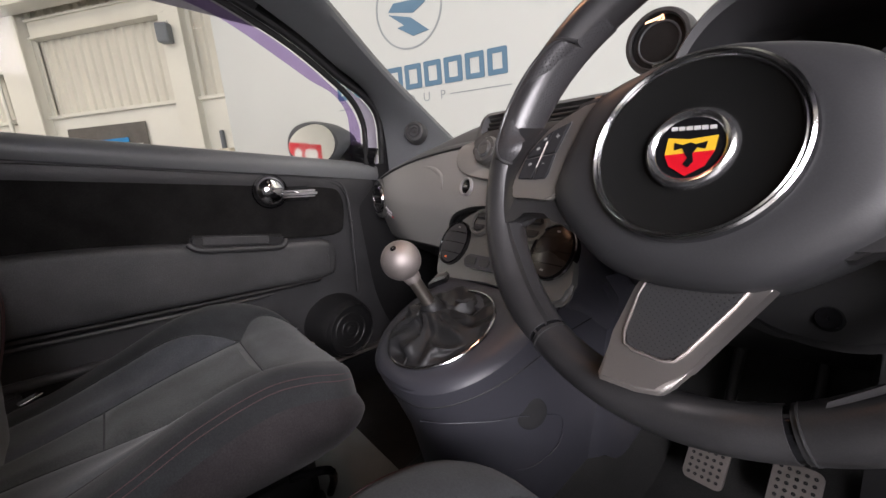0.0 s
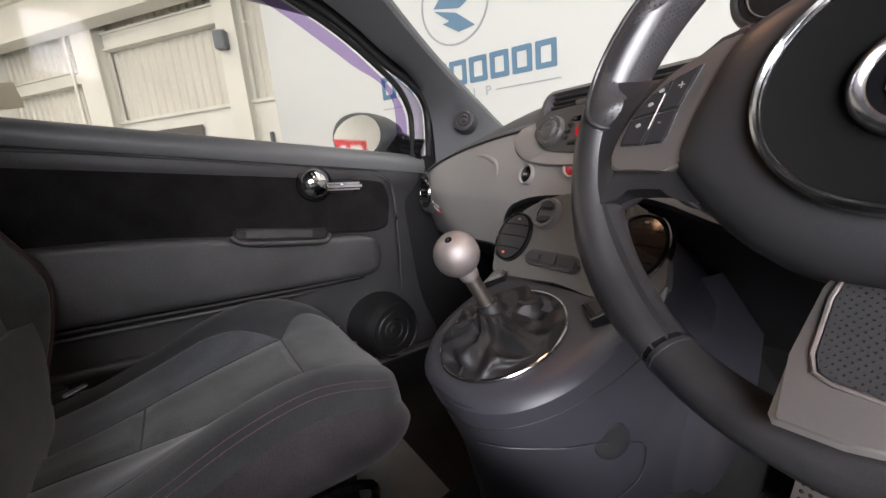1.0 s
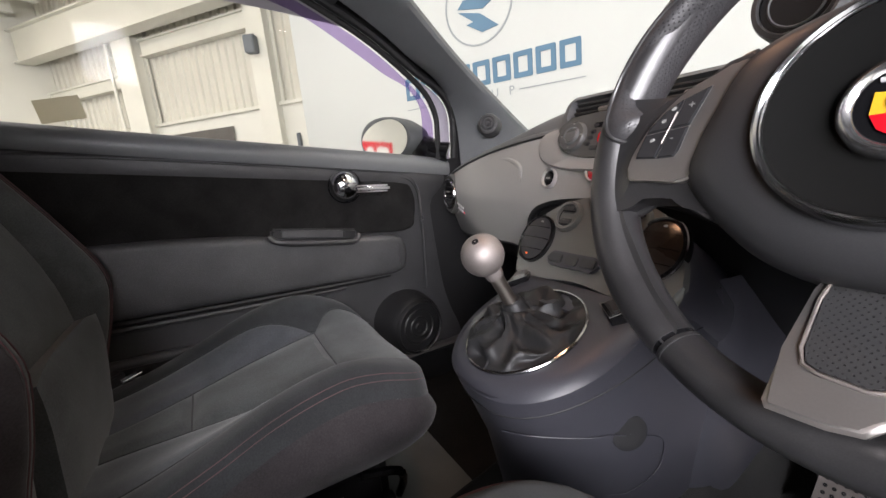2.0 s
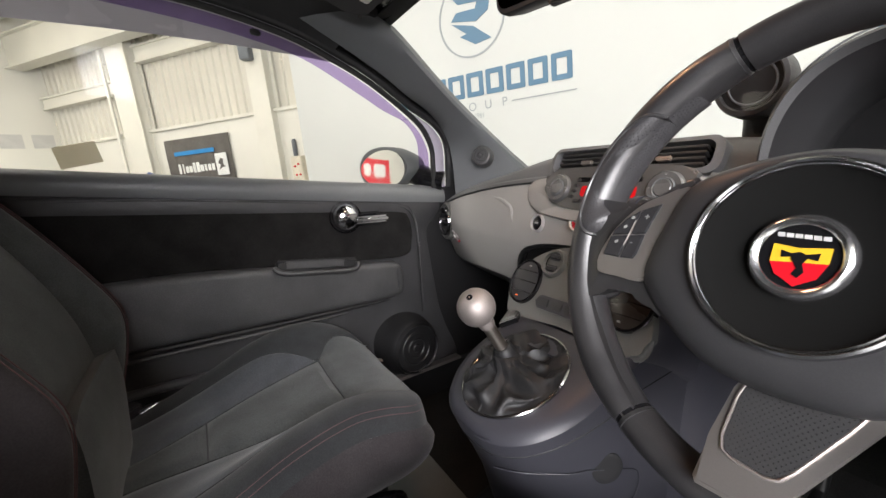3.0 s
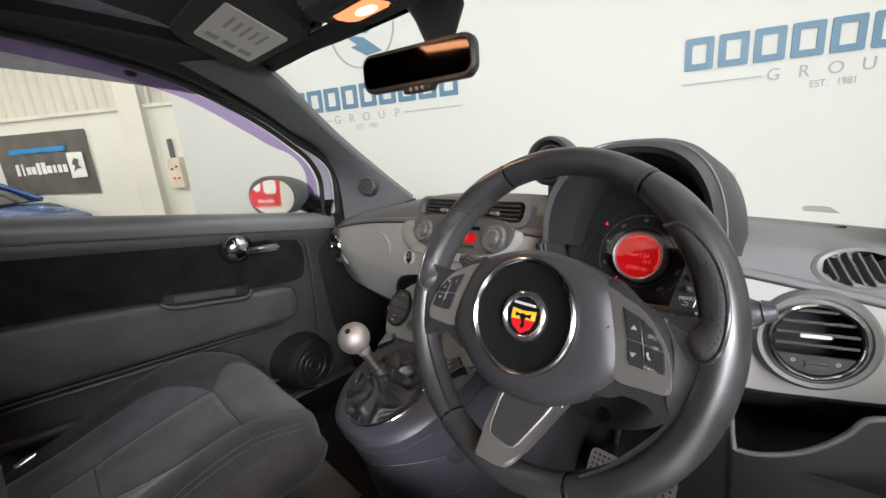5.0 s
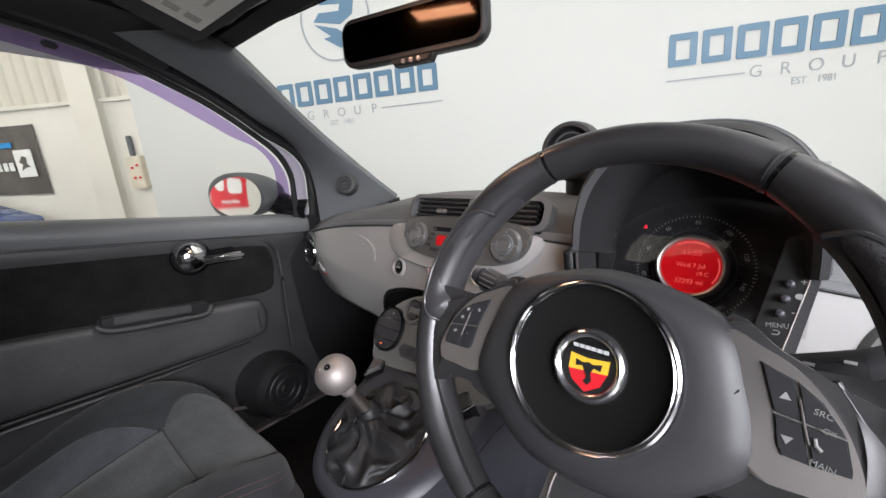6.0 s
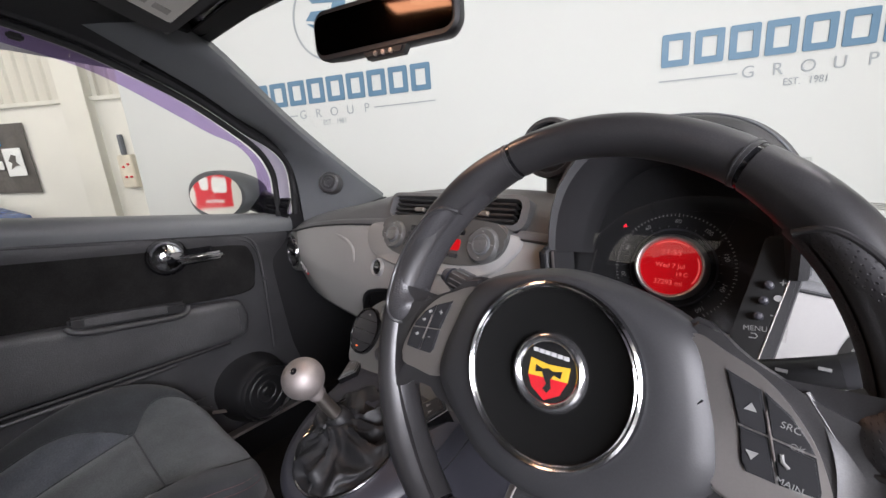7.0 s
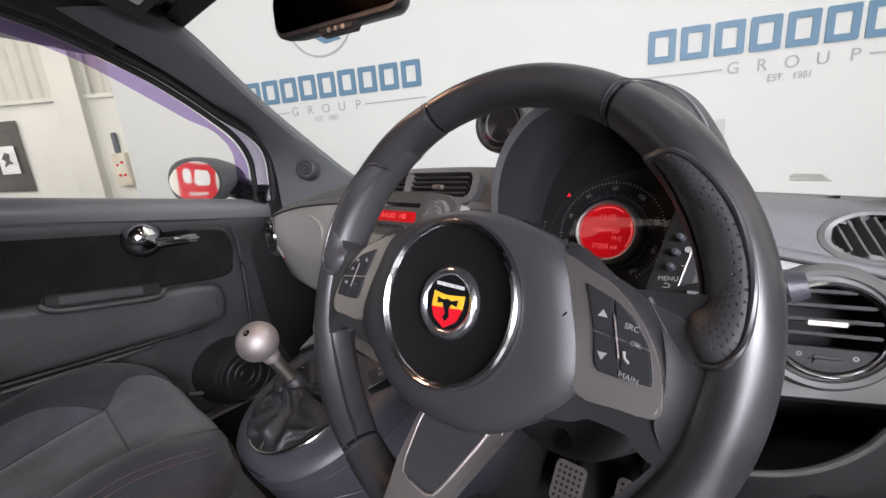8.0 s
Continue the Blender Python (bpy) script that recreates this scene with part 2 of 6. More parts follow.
def thin_paper(name, col):
    """Paper that lets light from behind shine through."""
    m, n, l, p = nodes_of(name)
    p.inputs["Base Color"].default_value, p.inputs["Roughness"].default_value = (*col, 1), 0.8
    t, mx, sp = n.new("ShaderNodeBsdfTranslucent"), n.new("ShaderNodeMixShader"), n.new("ShaderNodeTexNoise")
    sp.inputs["Scale"].default_value = 60
    t.inputs[0].default_value, mx.inputs[0].default_value = (*col, 1), 0.6
    l.new(p.outputs[0], mx.inputs[1])
    l.new(t.outputs[0], mx.inputs[2])
    l.new(mx.outputs[0], n["Material Output"].inputs["Surface"])
    return m


label_paper = thin_paper("window_label_paper", (0.72, 0.68, 0.58))


# ---- building helpers ----
HOME = {}


def finish(bm, name, material, smooth=40):
    bmesh.ops.recalc_face_normals(bm, faces=bm.faces)
    for f in bm.faces:
        f.smooth = True
    for e in bm.edges:
        if len(e.link_faces) == 2 and e.calc_face_angle(0) > radians(smooth):
            e.smooth = False
    me = bpy.data.meshes.new(name)
    bm.to_mesh(me)
    bm.free()
    me.materials.append(material)
    return me


def seat_mesh(me):
    """Moves a mesh's origin to its middle; returns the middle."""
    co = np.empty(len(me.vertices) * 3)
    me.vertices.foreach_get("co", co)
    co = co.reshape(-1, 3)
    mid = (co.min(0) + co.max(0)) / 2
    me.vertices.foreach_set("co", (co - mid).ravel())
    me.update()
    return Vector(mid)


def part(name, bm, material, parent=None, label="", smooth=40):
    me = finish(bm, name, material, smooth)
    mid = seat_mesh(me)
    ob = new(name, me)
    HOME[ob] = mid
    if parent:
        ob.parent = parent
        ob.location = mid - HOME[parent]
    else:
        ob.location = mid
    if label:
        ob["label"] = label
    return ob


def flat_map(ob, frame_pose):
    """Gives a mesh a flat map: its points as they lie in the plane of frame_pose, in metres."""
    me, off, back = ob.data, HOME[ob], frame_pose.inverted()
    layer = me.uv_layers.new(name="flat")
    for lp in me.loops:
        q = back @ (Vector(me.vertices[lp.vertex_index].co) + off)
        layer.data[lp.index].uv = (q.x, q.y)
    return ob


def thing(name, base, label, category, group="", kind=""):
    ob = new(name)
    ob.empty_display_size = 0.05
    ob.location = base
    HOME[ob] = Vector(base)
    return tagged(ob, label, category, group, kind)


def mesh(verts, faces):
    bm = bmesh.new()
    vs = [bm.verts.new(v) for v in verts]
    for f in faces:
        try:
            bm.faces.new([vs[i] for i in f])
        except ValueError:
            pass
    return bm


def moved(bm, m):
    bmesh.ops.transform(bm, matrix=m, verts=bm.verts)
    return bm


def loft(rings, closed=True, caps=True):
    n, verts, faces = len(rings[0]), [], []
    for r in rings:
        verts += [tuple(p) for p in r]
    for i in range(len(rings) - 1):
        for j in range(n if closed else n - 1):
            k = (j + 1) % n
            faces.append((i * n + j, i * n + k, (i + 1) * n + k, (i + 1) * n + j))
    if caps and closed:
        faces.append(tuple(range(n)))
        faces.append(tuple((len(rings) - 1) * n + j for j in range(n)))
    return mesh(verts, faces)


def lathe(profile, n=48, m=None, arc=360.0):
    """Turns a profile of (radius, height) about the z axis."""
    full = arc >= 360
    k = n if full else n + 1
    rings = [[(r * math.cos(radians(arc) * i / n), r * math.sin(radians(arc) * i / n), z) for i in range(k)] for r, z in profile]
    bm = loft(rings, closed=full, caps=False)
    bmesh.ops.remove_doubles(bm, verts=bm.verts, dist=1e-6)
    return moved(bm, m) if m else bm


def sheet(fn, nu, nv, thick=0.0):
    """A surface from fn(u, v), thickened against its normal."""
    verts = [tuple(fn(i / nu, j / nv)) for i in range(nu + 1) for j in range(nv + 1)]
    w = nv + 1
    bm = mesh(verts, [(i * w + j, i * w + j + 1, (i + 1) * w + j + 1, (i + 1) * w + j) for i in range(nu) for j in range(nv)])
    if thick:
        bmesh.ops.recalc_face_normals(bm, faces=bm.faces)
        bmesh.ops.solidify(bm, geom=bm.faces[:], thickness=thick)
    return bm


def slab(outline, z0, z1, bevel=0.0, m=None, seg=2):
    """A flat outline in x, y drawn out from z0 to z1, its edges rounded."""
    n = len(outline)
    verts = [(x, y, z0) for x, y in outline] + [(x, y, z1) for x, y in outline]
    faces = [tuple(range(n))[::-1], tuple(range(n, 2 * n))] + [(i, (i + 1) % n, n + (i + 1) % n, n + i) for i in range(n)]
    bm = mesh(verts, faces)
    if bevel:
        es = [e for e in bm.edges if abs(e.verts[0].co.z - e.verts[1].co.z) < 1e-9]
        bmesh.ops.bevel(bm, geom=es, offset=bevel, segments=seg, affect="EDGES", clamp_overlap=True)
    return moved(bm, m) if m else bm


def rbox(sx, sy, sz, m=None, bevel=0.003, seg=2):
    bm = bmesh.new()
    bmesh.ops.create_cube(bm, size=1)
    bmesh.ops.scale(bm, vec=(sx, sy, sz), verts=bm.verts)
    if bevel:
        bmesh.ops.bevel(bm, geom=bm.edges[:], offset=min(bevel, 0.49 * min(sx, sy, sz)), segments=seg, affect="EDGES")
    return moved(bm, m) if m else bm


def rounded(w, h, r, n=5, cx=0.0, cy=0.0):
    """The outline of a rounded rectangle."""
    out = []
    for qx, qy, a in ((1, 1, 0), (-1, 1, 90), (-1, -1, 180), (1, -1, 270)):
        for i in range(n + 1):
            t = radians(a + 90 * i / n)
            out.append((cx + qx * (w / 2 - r) + r * math.cos(t), cy + qy * (h / 2 - r) + r * math.sin(t)))
    return out


def oval(a, b, n=40, cx=0.0, cy=0.0, a0=0.0, a1=360.0):
    full = a1 - a0 >= 360
    k = n if full else n + 1
    return [(cx + a * math.cos(radians(a0 + (a1 - a0) * i / n)), cy + b * math.sin(radians(a0 + (a1 - a0) * i / n))) for i in range(k)]


def smooth_line(pts, n=8, closed=False):
    """A Catmull-Rom line through the points."""
    p = [Vector(q) for q in pts]
    out, c = [], len(p)
    for i in range(c if closed else c - 1):
        a = p[(i - 1) % c] if closed or i > 0 else p[i] * 2 - p[i + 1]
        b, d = p[i], p[(i + 1) % c]
        e = p[(i + 2) % c] if closed or i + 2 < c else d * 2 - b
        for k in range(n):
            t = k / n
            out.append(0.5 * ((2 * b) + (d - a) * t + (2 * a - 5 * b + 4 * d - e) * t * t + (3 * b - a - 3 * d + e) * t ** 3))
    if not closed:
        out.append(p[-1])
    return out


def tube(pts, radius, n=10, closed=False, flat=1.0, up=(0, 0, 1)):
    """A tube along a line of points; radius may be a list. flat squeezes it along up."""
    p = [Vector(q) for q in pts]
    c, rings = len(p), []
    for i, q in enumerate(p):
        a = p[(i - 1) % c] if closed or i else q
        b = p[(i + 1) % c] if closed or i + 1 < c else q
        d = (b - a).normalized()
        s = d.cross(Vector(up))
        s = s.normalized() if s.length > 1e-4 else d.orthogonal().normalized()
        v = s.cross(d).normalized()
        r = radius[i] if isinstance(radius, (list, tuple)) else radius
        rings.append([q + s * (r * math.cos(2 * math.pi * k / n)) + v * (r * flat * math.sin(2 * math.pi * k / n)) for k in range(n)])
    if closed:
        rings.append(rings[0])
        bm = loft(rings, caps=False)
        bmesh.ops.remove_doubles(bm, verts=bm.verts, dist=1e-6)
        return bm
    return loft(rings)


def words(name, text, size, m, material, parent=None, thick=0.0004, align="CENTER", squeeze=1.0):
    cu = bpy.data.curves.new(name, "FONT")
    cu.body, cu.size, cu.extrude, cu.align_x, cu.align_y = text, size, thick, align, "CENTER"
    tmp = new("lettering", cu)
    bpy.context.view_layer.update()
    me = bpy.data.meshes.new_from_object(tmp.evaluated_get(bpy.context.evaluated_depsgraph_get()))
    bpy.data.objects.remove(tmp)
    bm = bmesh.new()
    bm.from_mesh(me)
    bpy.data.meshes.remove(me)
    moved(bm, m @ Matrix.Diagonal((squeeze, 1, 1, 1)))
    return part(name, bm, material, parent)


def face(x, y, z, tilt=0.0, yaw=0.0):
    """A pose that faces back to the driver, leaning back by tilt degrees: x right, y up, z outwards."""
    return pose(x, y, z, 90 - tilt, 0, yaw)


def ease(t):
    t = min(1, max(0, t))
    return t * t * (3 - 2 * t)


def lerp(a, b, t):
    return a + (b - a) * t


def curve_of(*pairs):
    """A smooth function through (x, y) pairs."""
    xs, ys = [p[0] for p in pairs], [p[1] for p in pairs]

    def at(x):
        if x <= xs[0]:
            return ys[0]
        if x >= xs[-1]:
            return ys[-1]
        i = max(k for k in range(len(xs) - 1) if xs[k] <= x)
        t = (x - xs[i]) / (xs[i + 1] - xs[i])
        sl = [0.0] * len(xs)
        for k in range(len(xs)):
            lo, hi = max(k - 1, 0), min(k + 1, len(xs) - 1)
            sl[k] = (ys[hi] - ys[lo]) / (xs[hi] - xs[lo])
        h = xs[i + 1] - xs[i]
        return ((2 * t ** 3 - 3 * t * t + 1) * ys[i] + (t ** 3 - 2 * t * t + t) * h * sl[i] + (-2 * t ** 3 + 3 * t * t) * ys[i + 1] + (t ** 3 - t * t) * h * sl[i + 1])
    return at


# ---- the showroom ----
SIGN = pose(-1.94, 2.70, 0, 0, 0, 24.0)
BACK = ROOM @ pose(0, 1.8, 0)


def structure(name, bm, material, label, category):
    return tagged(part(name, bm, material), label, category, kind="structure")


structure("floor", rbox(30, 22, 0.1, ROOM @ pose(-2, -6, -0.05), 0.0), floor_tile, "polished grey showroom floor", "floor")
structure("wall_sign", rbox(13.42, 0.16, 5.2, SIGN @ pose(3.29, 0.08, 2.6), 0.01), wall_white, "plain off-white painted showroom wall carrying two signs", "wall")
structure("wall_return", rbox(0.14, 3.0, 5.2, SIGN @ pose(-3.30, 1.66, 2.6), 0.0), wall_white, "white painted end of the sign wall", "wall")
structure("wall_back", rbox(12.0, 0.2, 2.0, BACK @ pose(-5.6, 0.1, 1.0), 0.005), back_white, "white painted lower wall below steel cladding", "wall")
structure("wall_west", rbox(0.2, 20, 5.2, ROOM @ pose(-10.25, -8.0, 2.6), 0.0), back_white, "white painted far end wall of the hall", "wall")
structure("wall_south", rbox(30, 0.2, 5.2, ROOM @ pose(-2, -14, 2.6), 0.0), back_white, "white painted wall behind the cars", "wall")
# unseen closing wall beside the driver's door, its opening added for the side light
for bm_size, place in (((0.2, 9.0, 0.4), (3.95, -1.5, 0.2)), ((0.2, 9.0, 2.1), (3.95, -1.5, 4.15)), ((0.2, 3.4, 5.2), (3.95, 4.0, 2.6)), ((0.2, 12.0, 5.2), (3.95, -9.6, 2.6))):
    structure("wall_east", rbox(*bm_size, pose(*place), 0.0), back_white, "unseen white closing wall round an added light opening", "wall")
for i in range(4):
    structure("trim_added_mullion", rbox(0.06, 0.07, 2.7, pose(3.92, -3.35 + 1.8 * i, 1.75), 0.004), grey_box, "dark mullion added in the unseen light opening", "mullion")
structure("ceiling", rbox(30, 22, 0.1, ROOM @ pose(-2, -6, 5.1), 0.0), steel_white, "white sheeted hall ceiling", "ceiling")


def cladding():
    """Trapezoid ribs of the steel sheet above the ledge."""
    line, x = [], -11.4
    while x < -1.0:
        line += [(x, 0.10), (x + 0.085, 0.10), (x + 0.105, 0.065), (x + 0.15, 0.065), (x + 0.17, 0.10)]
        x += 0.17
    verts = [(a, b, z) for z in (2.02, 5.0) for a, b in line]
    n = len(line)
    return moved(mesh(verts, [(i, i + 1, n + i + 1, n + i) for i in range(n - 1)]), BACK)


structure("wall_cladding", cladding(), clad_white, "cream ribbed steel cladding of the back wall", "cladding")
structure("trim_ledge", rbox(10.5, 0.16, 0.05, BACK @ pose(-6.1, 0.02, 2.0), 0.006), steel_white, "white ledge along the top of the block wall", "ledge")


def column(s, w, depth, label):
    """A rolled steel stanchion: web and two flanges."""
    ob = thing("steel_column", BACK @ Vector((s, -depth / 2, 0)), label, "column", "hall columns")
    part("flange", rbox(w, 0.03, 5.0, BACK @ pose(s, -depth, 2.5), 0.004), steel_white, ob)
    part("flange", rbox(w, 0.03, 5.0, BACK @ pose(s, 0.03, 2.5), 0.004), steel_white, ob)
    part("web", rbox(w * 0.7, depth, 5.0, BACK @ pose(s, -depth / 2 + 0.01, 2.5), 0.004), steel_white, ob)
    return ob


column(-4.58, 0.34, 0.16, "white painted steel column beside the cladding")
column(-7.48, 0.50, 0.20, "wide white painted steel column with a pipe beside it")
pipe = thing("down_pipe", BACK @ Vector((-7.86, -0.2, 0)), "thin white pipe clipped along the column", "pipe")
part("tube", tube([BACK @ Vector((-7.90, -0.2, z)) for z in (0, 1.2, 2.4, 3.6)], 0.03, 10), steel_white, pipe)
for z in (0.8, 2.0, 3.2):
    part("clip", rbox(0.09, 0.08, 0.05, BACK @ pose(-7.90, -0.18, z), 0.006), steel_white, pipe)


def beam(name, a, b, w, h, label):
    """An I-beam from a to b in the hall's axes."""
    a, b = Vector(a), Vector(b)
    d = b - a
    m = BACK @ Matrix.Translation((a + b) / 2) @ pose(0, 0, 0, 0, 0, math.degrees(math.atan2(d.y, d.x)))
    ob = thing(name, m.translation, label, "beam", "hall beams")
    for z in (-h / 2, h / 2):
        part("flange", rbox(d.length, w, 0.03, m @ pose(0, 0, z), 0.004), steel_white, ob)
    part("web", rbox(d.length, w * 0.45, h, m, 0.004), steel_white, ob)


beam("rail_beam", (-7.22, -0.02, 3.26), (-4.76, -0.02, 3.26), 0.16, 0.24, "white steel rail between two columns")
beam("rail_beam", (-10.1, -0.02, 2.83), (-7.76, -0.02, 2.83), 0.16, 0.2, "white steel rail in the far bay")
beam("eaves_girder", (-10.1, -0.35, 3.72), (-3.2, -0.35, 3.72), 0.3, 0.55, "deep white eaves girder under the roof")
for s in (-9.7, -8.9, -8.1, -7.3):
    beam("roof_purlin", (s, -0.5, 4.05), (s, -9.0, 4.6), 0.12, 0.22, "white roof purlin running under the ceiling")

# the charcoal banner on the back wall, hung a little askew
banner = thing("wall_banner", BACK @ Vector((-6.25, -0.02, 0.9)), "charcoal hanging banner with a blue line and white panel", "banner")


def banner_sheet(u, v):
    x = lerp(-7.02, -5.49, u)
    return BACK @ Vector((x, -0.03 - 0.012 * math.sin(u * 31 + v * 2) * v * (1 - v) * 4, lerp(0.95 - 0.07 * u, 1.80 - 0.01 * u, v)))


part("cloth", sheet(banner_sheet, 48, 10, 0.006), banner_black, banner)
part("blue_lettering_bar", rbox(0.95, 0.01, 0.07, BACK @ pose(-6.33, -0.052, 1.55), 0.003), banner_blue, banner)
for i, (w, h, dz) in enumerate(((0.055, 0.17, 0.02), (0.03, 0.17, 0.02), (0.075, 0.11, 0), (0.075, 0.11, 0), (0.06, 0.17, 0.02), (0.075, 0.17, 0.02), (0.08, 0.11, 0), (0.05, 0.11, 0), (0.065, 0.11, 0), (0.07, 0.11, 0))):
    part("lettering_bar", rbox(w, 0.01, h, BACK @ pose(-6.74 + i * 0.089, -0.052, 1.27 + dz), 0.004), banner_white, banner)
part("white_panel", rbox(0.26, 0.012, 0.36, BACK @ pose(-5.73, -0.056, 1.30), 0.004), banner_white, banner)
part("dark_emblem", slab([(-0.06, -0.09), (-0.02, -0.01), (-0.07, 0.02), (-0.01, 0.1), (0.05, 0.08), (0.03, 0.0), (0.08, -0.05), (0.01, -0.05)], 0, 0.006, 0.001, BACK @ pose(-5.73, -0.064, 1.30, 90)), banner_black, banner)

box = thing("switch_box", BACK @ Vector((-4.17, -0.1, 0.86)), "beige wall switch box with red buttons", "switch box")
part("case", rbox(0.2, 0.12, 0.42, BACK @ pose(-4.16, -0.05, 1.07), 0.01), beige_box, box)
part("conduit", rbox(0.06, 0.05, 0.26, BACK @ pose(-4.20, -0.04, 1.41), 0.01), grey_box, box)
for dx, z in ((-0.03, 1.13), (0.04, 1.16), (-0.02, 1.0), (0.05, 1.0)):
    part("button", lathe([(0.001, 0.02), (0.014, 0.018), (0.016, 0.0)], 14, BACK @ pose(-4.16 + dx, -0.11, z, 90)), banner_red, box)
sensor = thing("wall_sensor", BACK @ Vector((-4.62, -0.25, 2.7)), "dark grey loudspeaker box high on a column", "loudspeaker")
part("case", rbox(0.16, 0.14, 0.24, BACK @ pose(-4.60, -0.27, 2.82, 0, 0, 15), 0.012), grey_box, sensor)
part("bracket", rbox(0.05, 0.10, 0.05, BACK @ pose(-4.60, -0.16, 2.85), 0.006), steel_white, sensor)
part("cable", tube([BACK @ Vector(p) for p in ((-4.60, -0.18, 2.94), (-4.62, -0.16, 3.05), (-4.66, -0.17, 3.12))], 0.008, 6), grey_box, sensor)
exit_sign = thing("exit_sign", BACK @ Vector((-9.86, -0.05, 1.75)), "small green exit sign on the far wall", "sign")
part("plate", rbox(0.24, 0.03, 0.12, BACK @ pose(-9.86, -0.03, 1.80), 0.004), surface("exit_green", (0.1, 0.45, 0.32), 0.5), exit_sign)
for i in range(3):
    notice = thing("wall_notice", ROOM @ Vector((-10.14, 0.6 + 0.5 * i, 1.9)), "pale printed notice on the end wall", "notice", "wall notices")
    part("paper", rbox(0.006, 0.36, 0.26 if i else 0.4, ROOM @ pose(-10.145, 0.6 + 0.5 * i, 2.12), 0.001), sticker_mat if i else banner_white, notice)


# ---- the two wall signs: plain shapes for the brand, as the letters' blocks ----
def frame_mark(w, h, t, r):
    """A plain upright ring the size of one letter."""
    outer, inner = rounded(w, h, r, 5), rounded(w - 2 * t, h - 2 * t, max(r - t, 0.004), 5)
    n = len(outer)
    verts = [(x, y, z) for z in (0, 0.006) for line in (outer, inner) for x, y in line]
    faces = []
    for i in range(n):
        k = (i + 1) % n
        faces += [(i, k, n + k, n + i), (2 * n + i, 3 * n + i, 3 * n + k, 2 * n + k), (i, 2 * n + i, 2 * n + k, k), (n + i, n + k, 3 * n + k, 3 * n + i)]
    return mesh(verts, faces)


def wall_sign(mid, dz):
    m = SIGN @ pose(mid, -0.001, dz, 90)
    ob = thing("wall_sign", m @ Vector((0, 1.36, 0)), "blue and grey company sign fixed flat on the white wall", "sign", "wall signs")
    # nine letter-sized blocks
    for i in range(9):
        x = -0.885 + 0.0925 + i * 0.1968
        part("lettering_block", moved(frame_mark(0.168, 0.205, 0.042, 0.012), m @ pose(x, 1.635, 0)), sign_blue, ob)
    for i, letter in enumerate("GROUP"):
        words("lettering", letter, 0.105, m @ pose(-0.365 + i * 0.16, 1.445, 0.002), sign_grey, ob, 0.001)
    for side in (-1, 1):
        part("rule", slab(rounded(0.46 if side < 0 else 0.55, 0.009, 0.002), 0, 0.004, 0, m @ pose(-0.655 if side < 0 else 0.62, 1.445, 0)), sign_grey, ob)
    words("founding_word", "EST.", 0.062, m @ pose(-0.122, 1.362, 0.002), sign_grey, ob, 0.001, squeeze=0.86)
    words("founding_year", "1981", 0.062, m @ pose(0.018, 1.362, 0.002), sign_grey, ob, 0.001, squeeze=0.86)
    ring = lathe([(0.315, 0), (0.33, 0), (0.33, 0.006), (0.315, 0.006), (0.315, 0)], 72, m @ pose(0, 2.19, 0))
    part("ring", ring, sign_grey, ob)
    part("emblem_upper", slab([(-0.20, 0.20), (0.10, 0.20), (0.20, 0.12), (0.17, 0.0), (0.05, -0.06), (-0.20, -0.01), (-0.14, 0.05), (0.05, 0.04), (0.07, 0.09), (-0.12, 0.11)], 0, 0.006, 0, m @ pose(0, 2.20, 0)), sign_blue, ob)
    part("emblem_lower", slab([(-0.20, -0.03), (0.02, -0.09), (0.19, -0.22), (0.03, -0.24), (-0.12, -0.15), (-0.05, -0.14)], 0, 0.006, 0, m @ pose(0, 2.20, 0)), sign_blue, ob)
    return ob


wall_sign(-0.86, 0.0)
wall_sign(2.54, -0.05)
# ---- lamps under the ceiling, seen in the door mirror ----
for lx, ly, lw in LAMPS:
    lamp = thing("high_bay_lamp", ROOM @ Vector((lx, ly, 4.6)), "lit white strip lamp hung under the hall ceiling", "lamp", "ceiling lamps")
    part("housing", rbox(1.6, 0.34, 0.08, ROOM @ pose(lx, ly, 4.68), 0.01), steel_white, lamp)
    part("diffuser", rbox(1.5, 0.26, 0.02, ROOM @ pose(lx, ly, 4.63), 0.004), lamp_face, lamp)
    for s in (-0.6, 0.6):
        part("hanger", rbox(0.02, 0.02, 0.36, ROOM @ pose(lx + s, ly, 4.88), 0.0), steel_white, lamp)

# ---- the blue car by the back wall, and what the door mirror shows ----
blue = thing("parked_car", BACK @ Vector((-6.9, -1.5, 0)), "bright blue low car parked by the back wall", "car")
CAR = BACK @ pose(-6.9, -1.5, 0)


def car_ring(x, w, z0, z1, r):
    return [CAR @ Vector((x, a * w, lerp(z0, z1, b))) for a, b in ((-1, 0), (-1, 0.55), (-1 + r, 0.92), (-1 + 2.4 * r, 1), (1 - 2.4 * r, 1), (1 - r, 0.92), (1, 0.55), (1, 0))]


part("body", loft([car_ring(x, w, 0.22, z, 0.1) for x, w, z in ((-2.1, 0.6, 0.6), (-2.0, 0.78, 0.78), (-1.5, 0.86, 0.88), (0.0, 0.88, 0.90), (1.5, 0.86, 0.84), (2.0, 0.78, 0.70), (2.12, 0.6, 0.55))]), blue_paint, blue)
part("roof", loft([[CAR @ Vector((x, a * w, z + dz * 1.0)) for a, dz in ((-1, -0.05), (-0.8, -0.01), (0, 0.012), (0.8, -0.01), (1, -0.05), (0.8, -0.05), (-0.8, -0.05))] for x, w, z in ((-0.95, 0.50, 1.20), (-0.6, 0.56, 1.275), (0.0, 0.58, 1.29), (0.45, 0.56, 1.265), (0.6, 0.55, 1.23))]), blue_paint, blue)
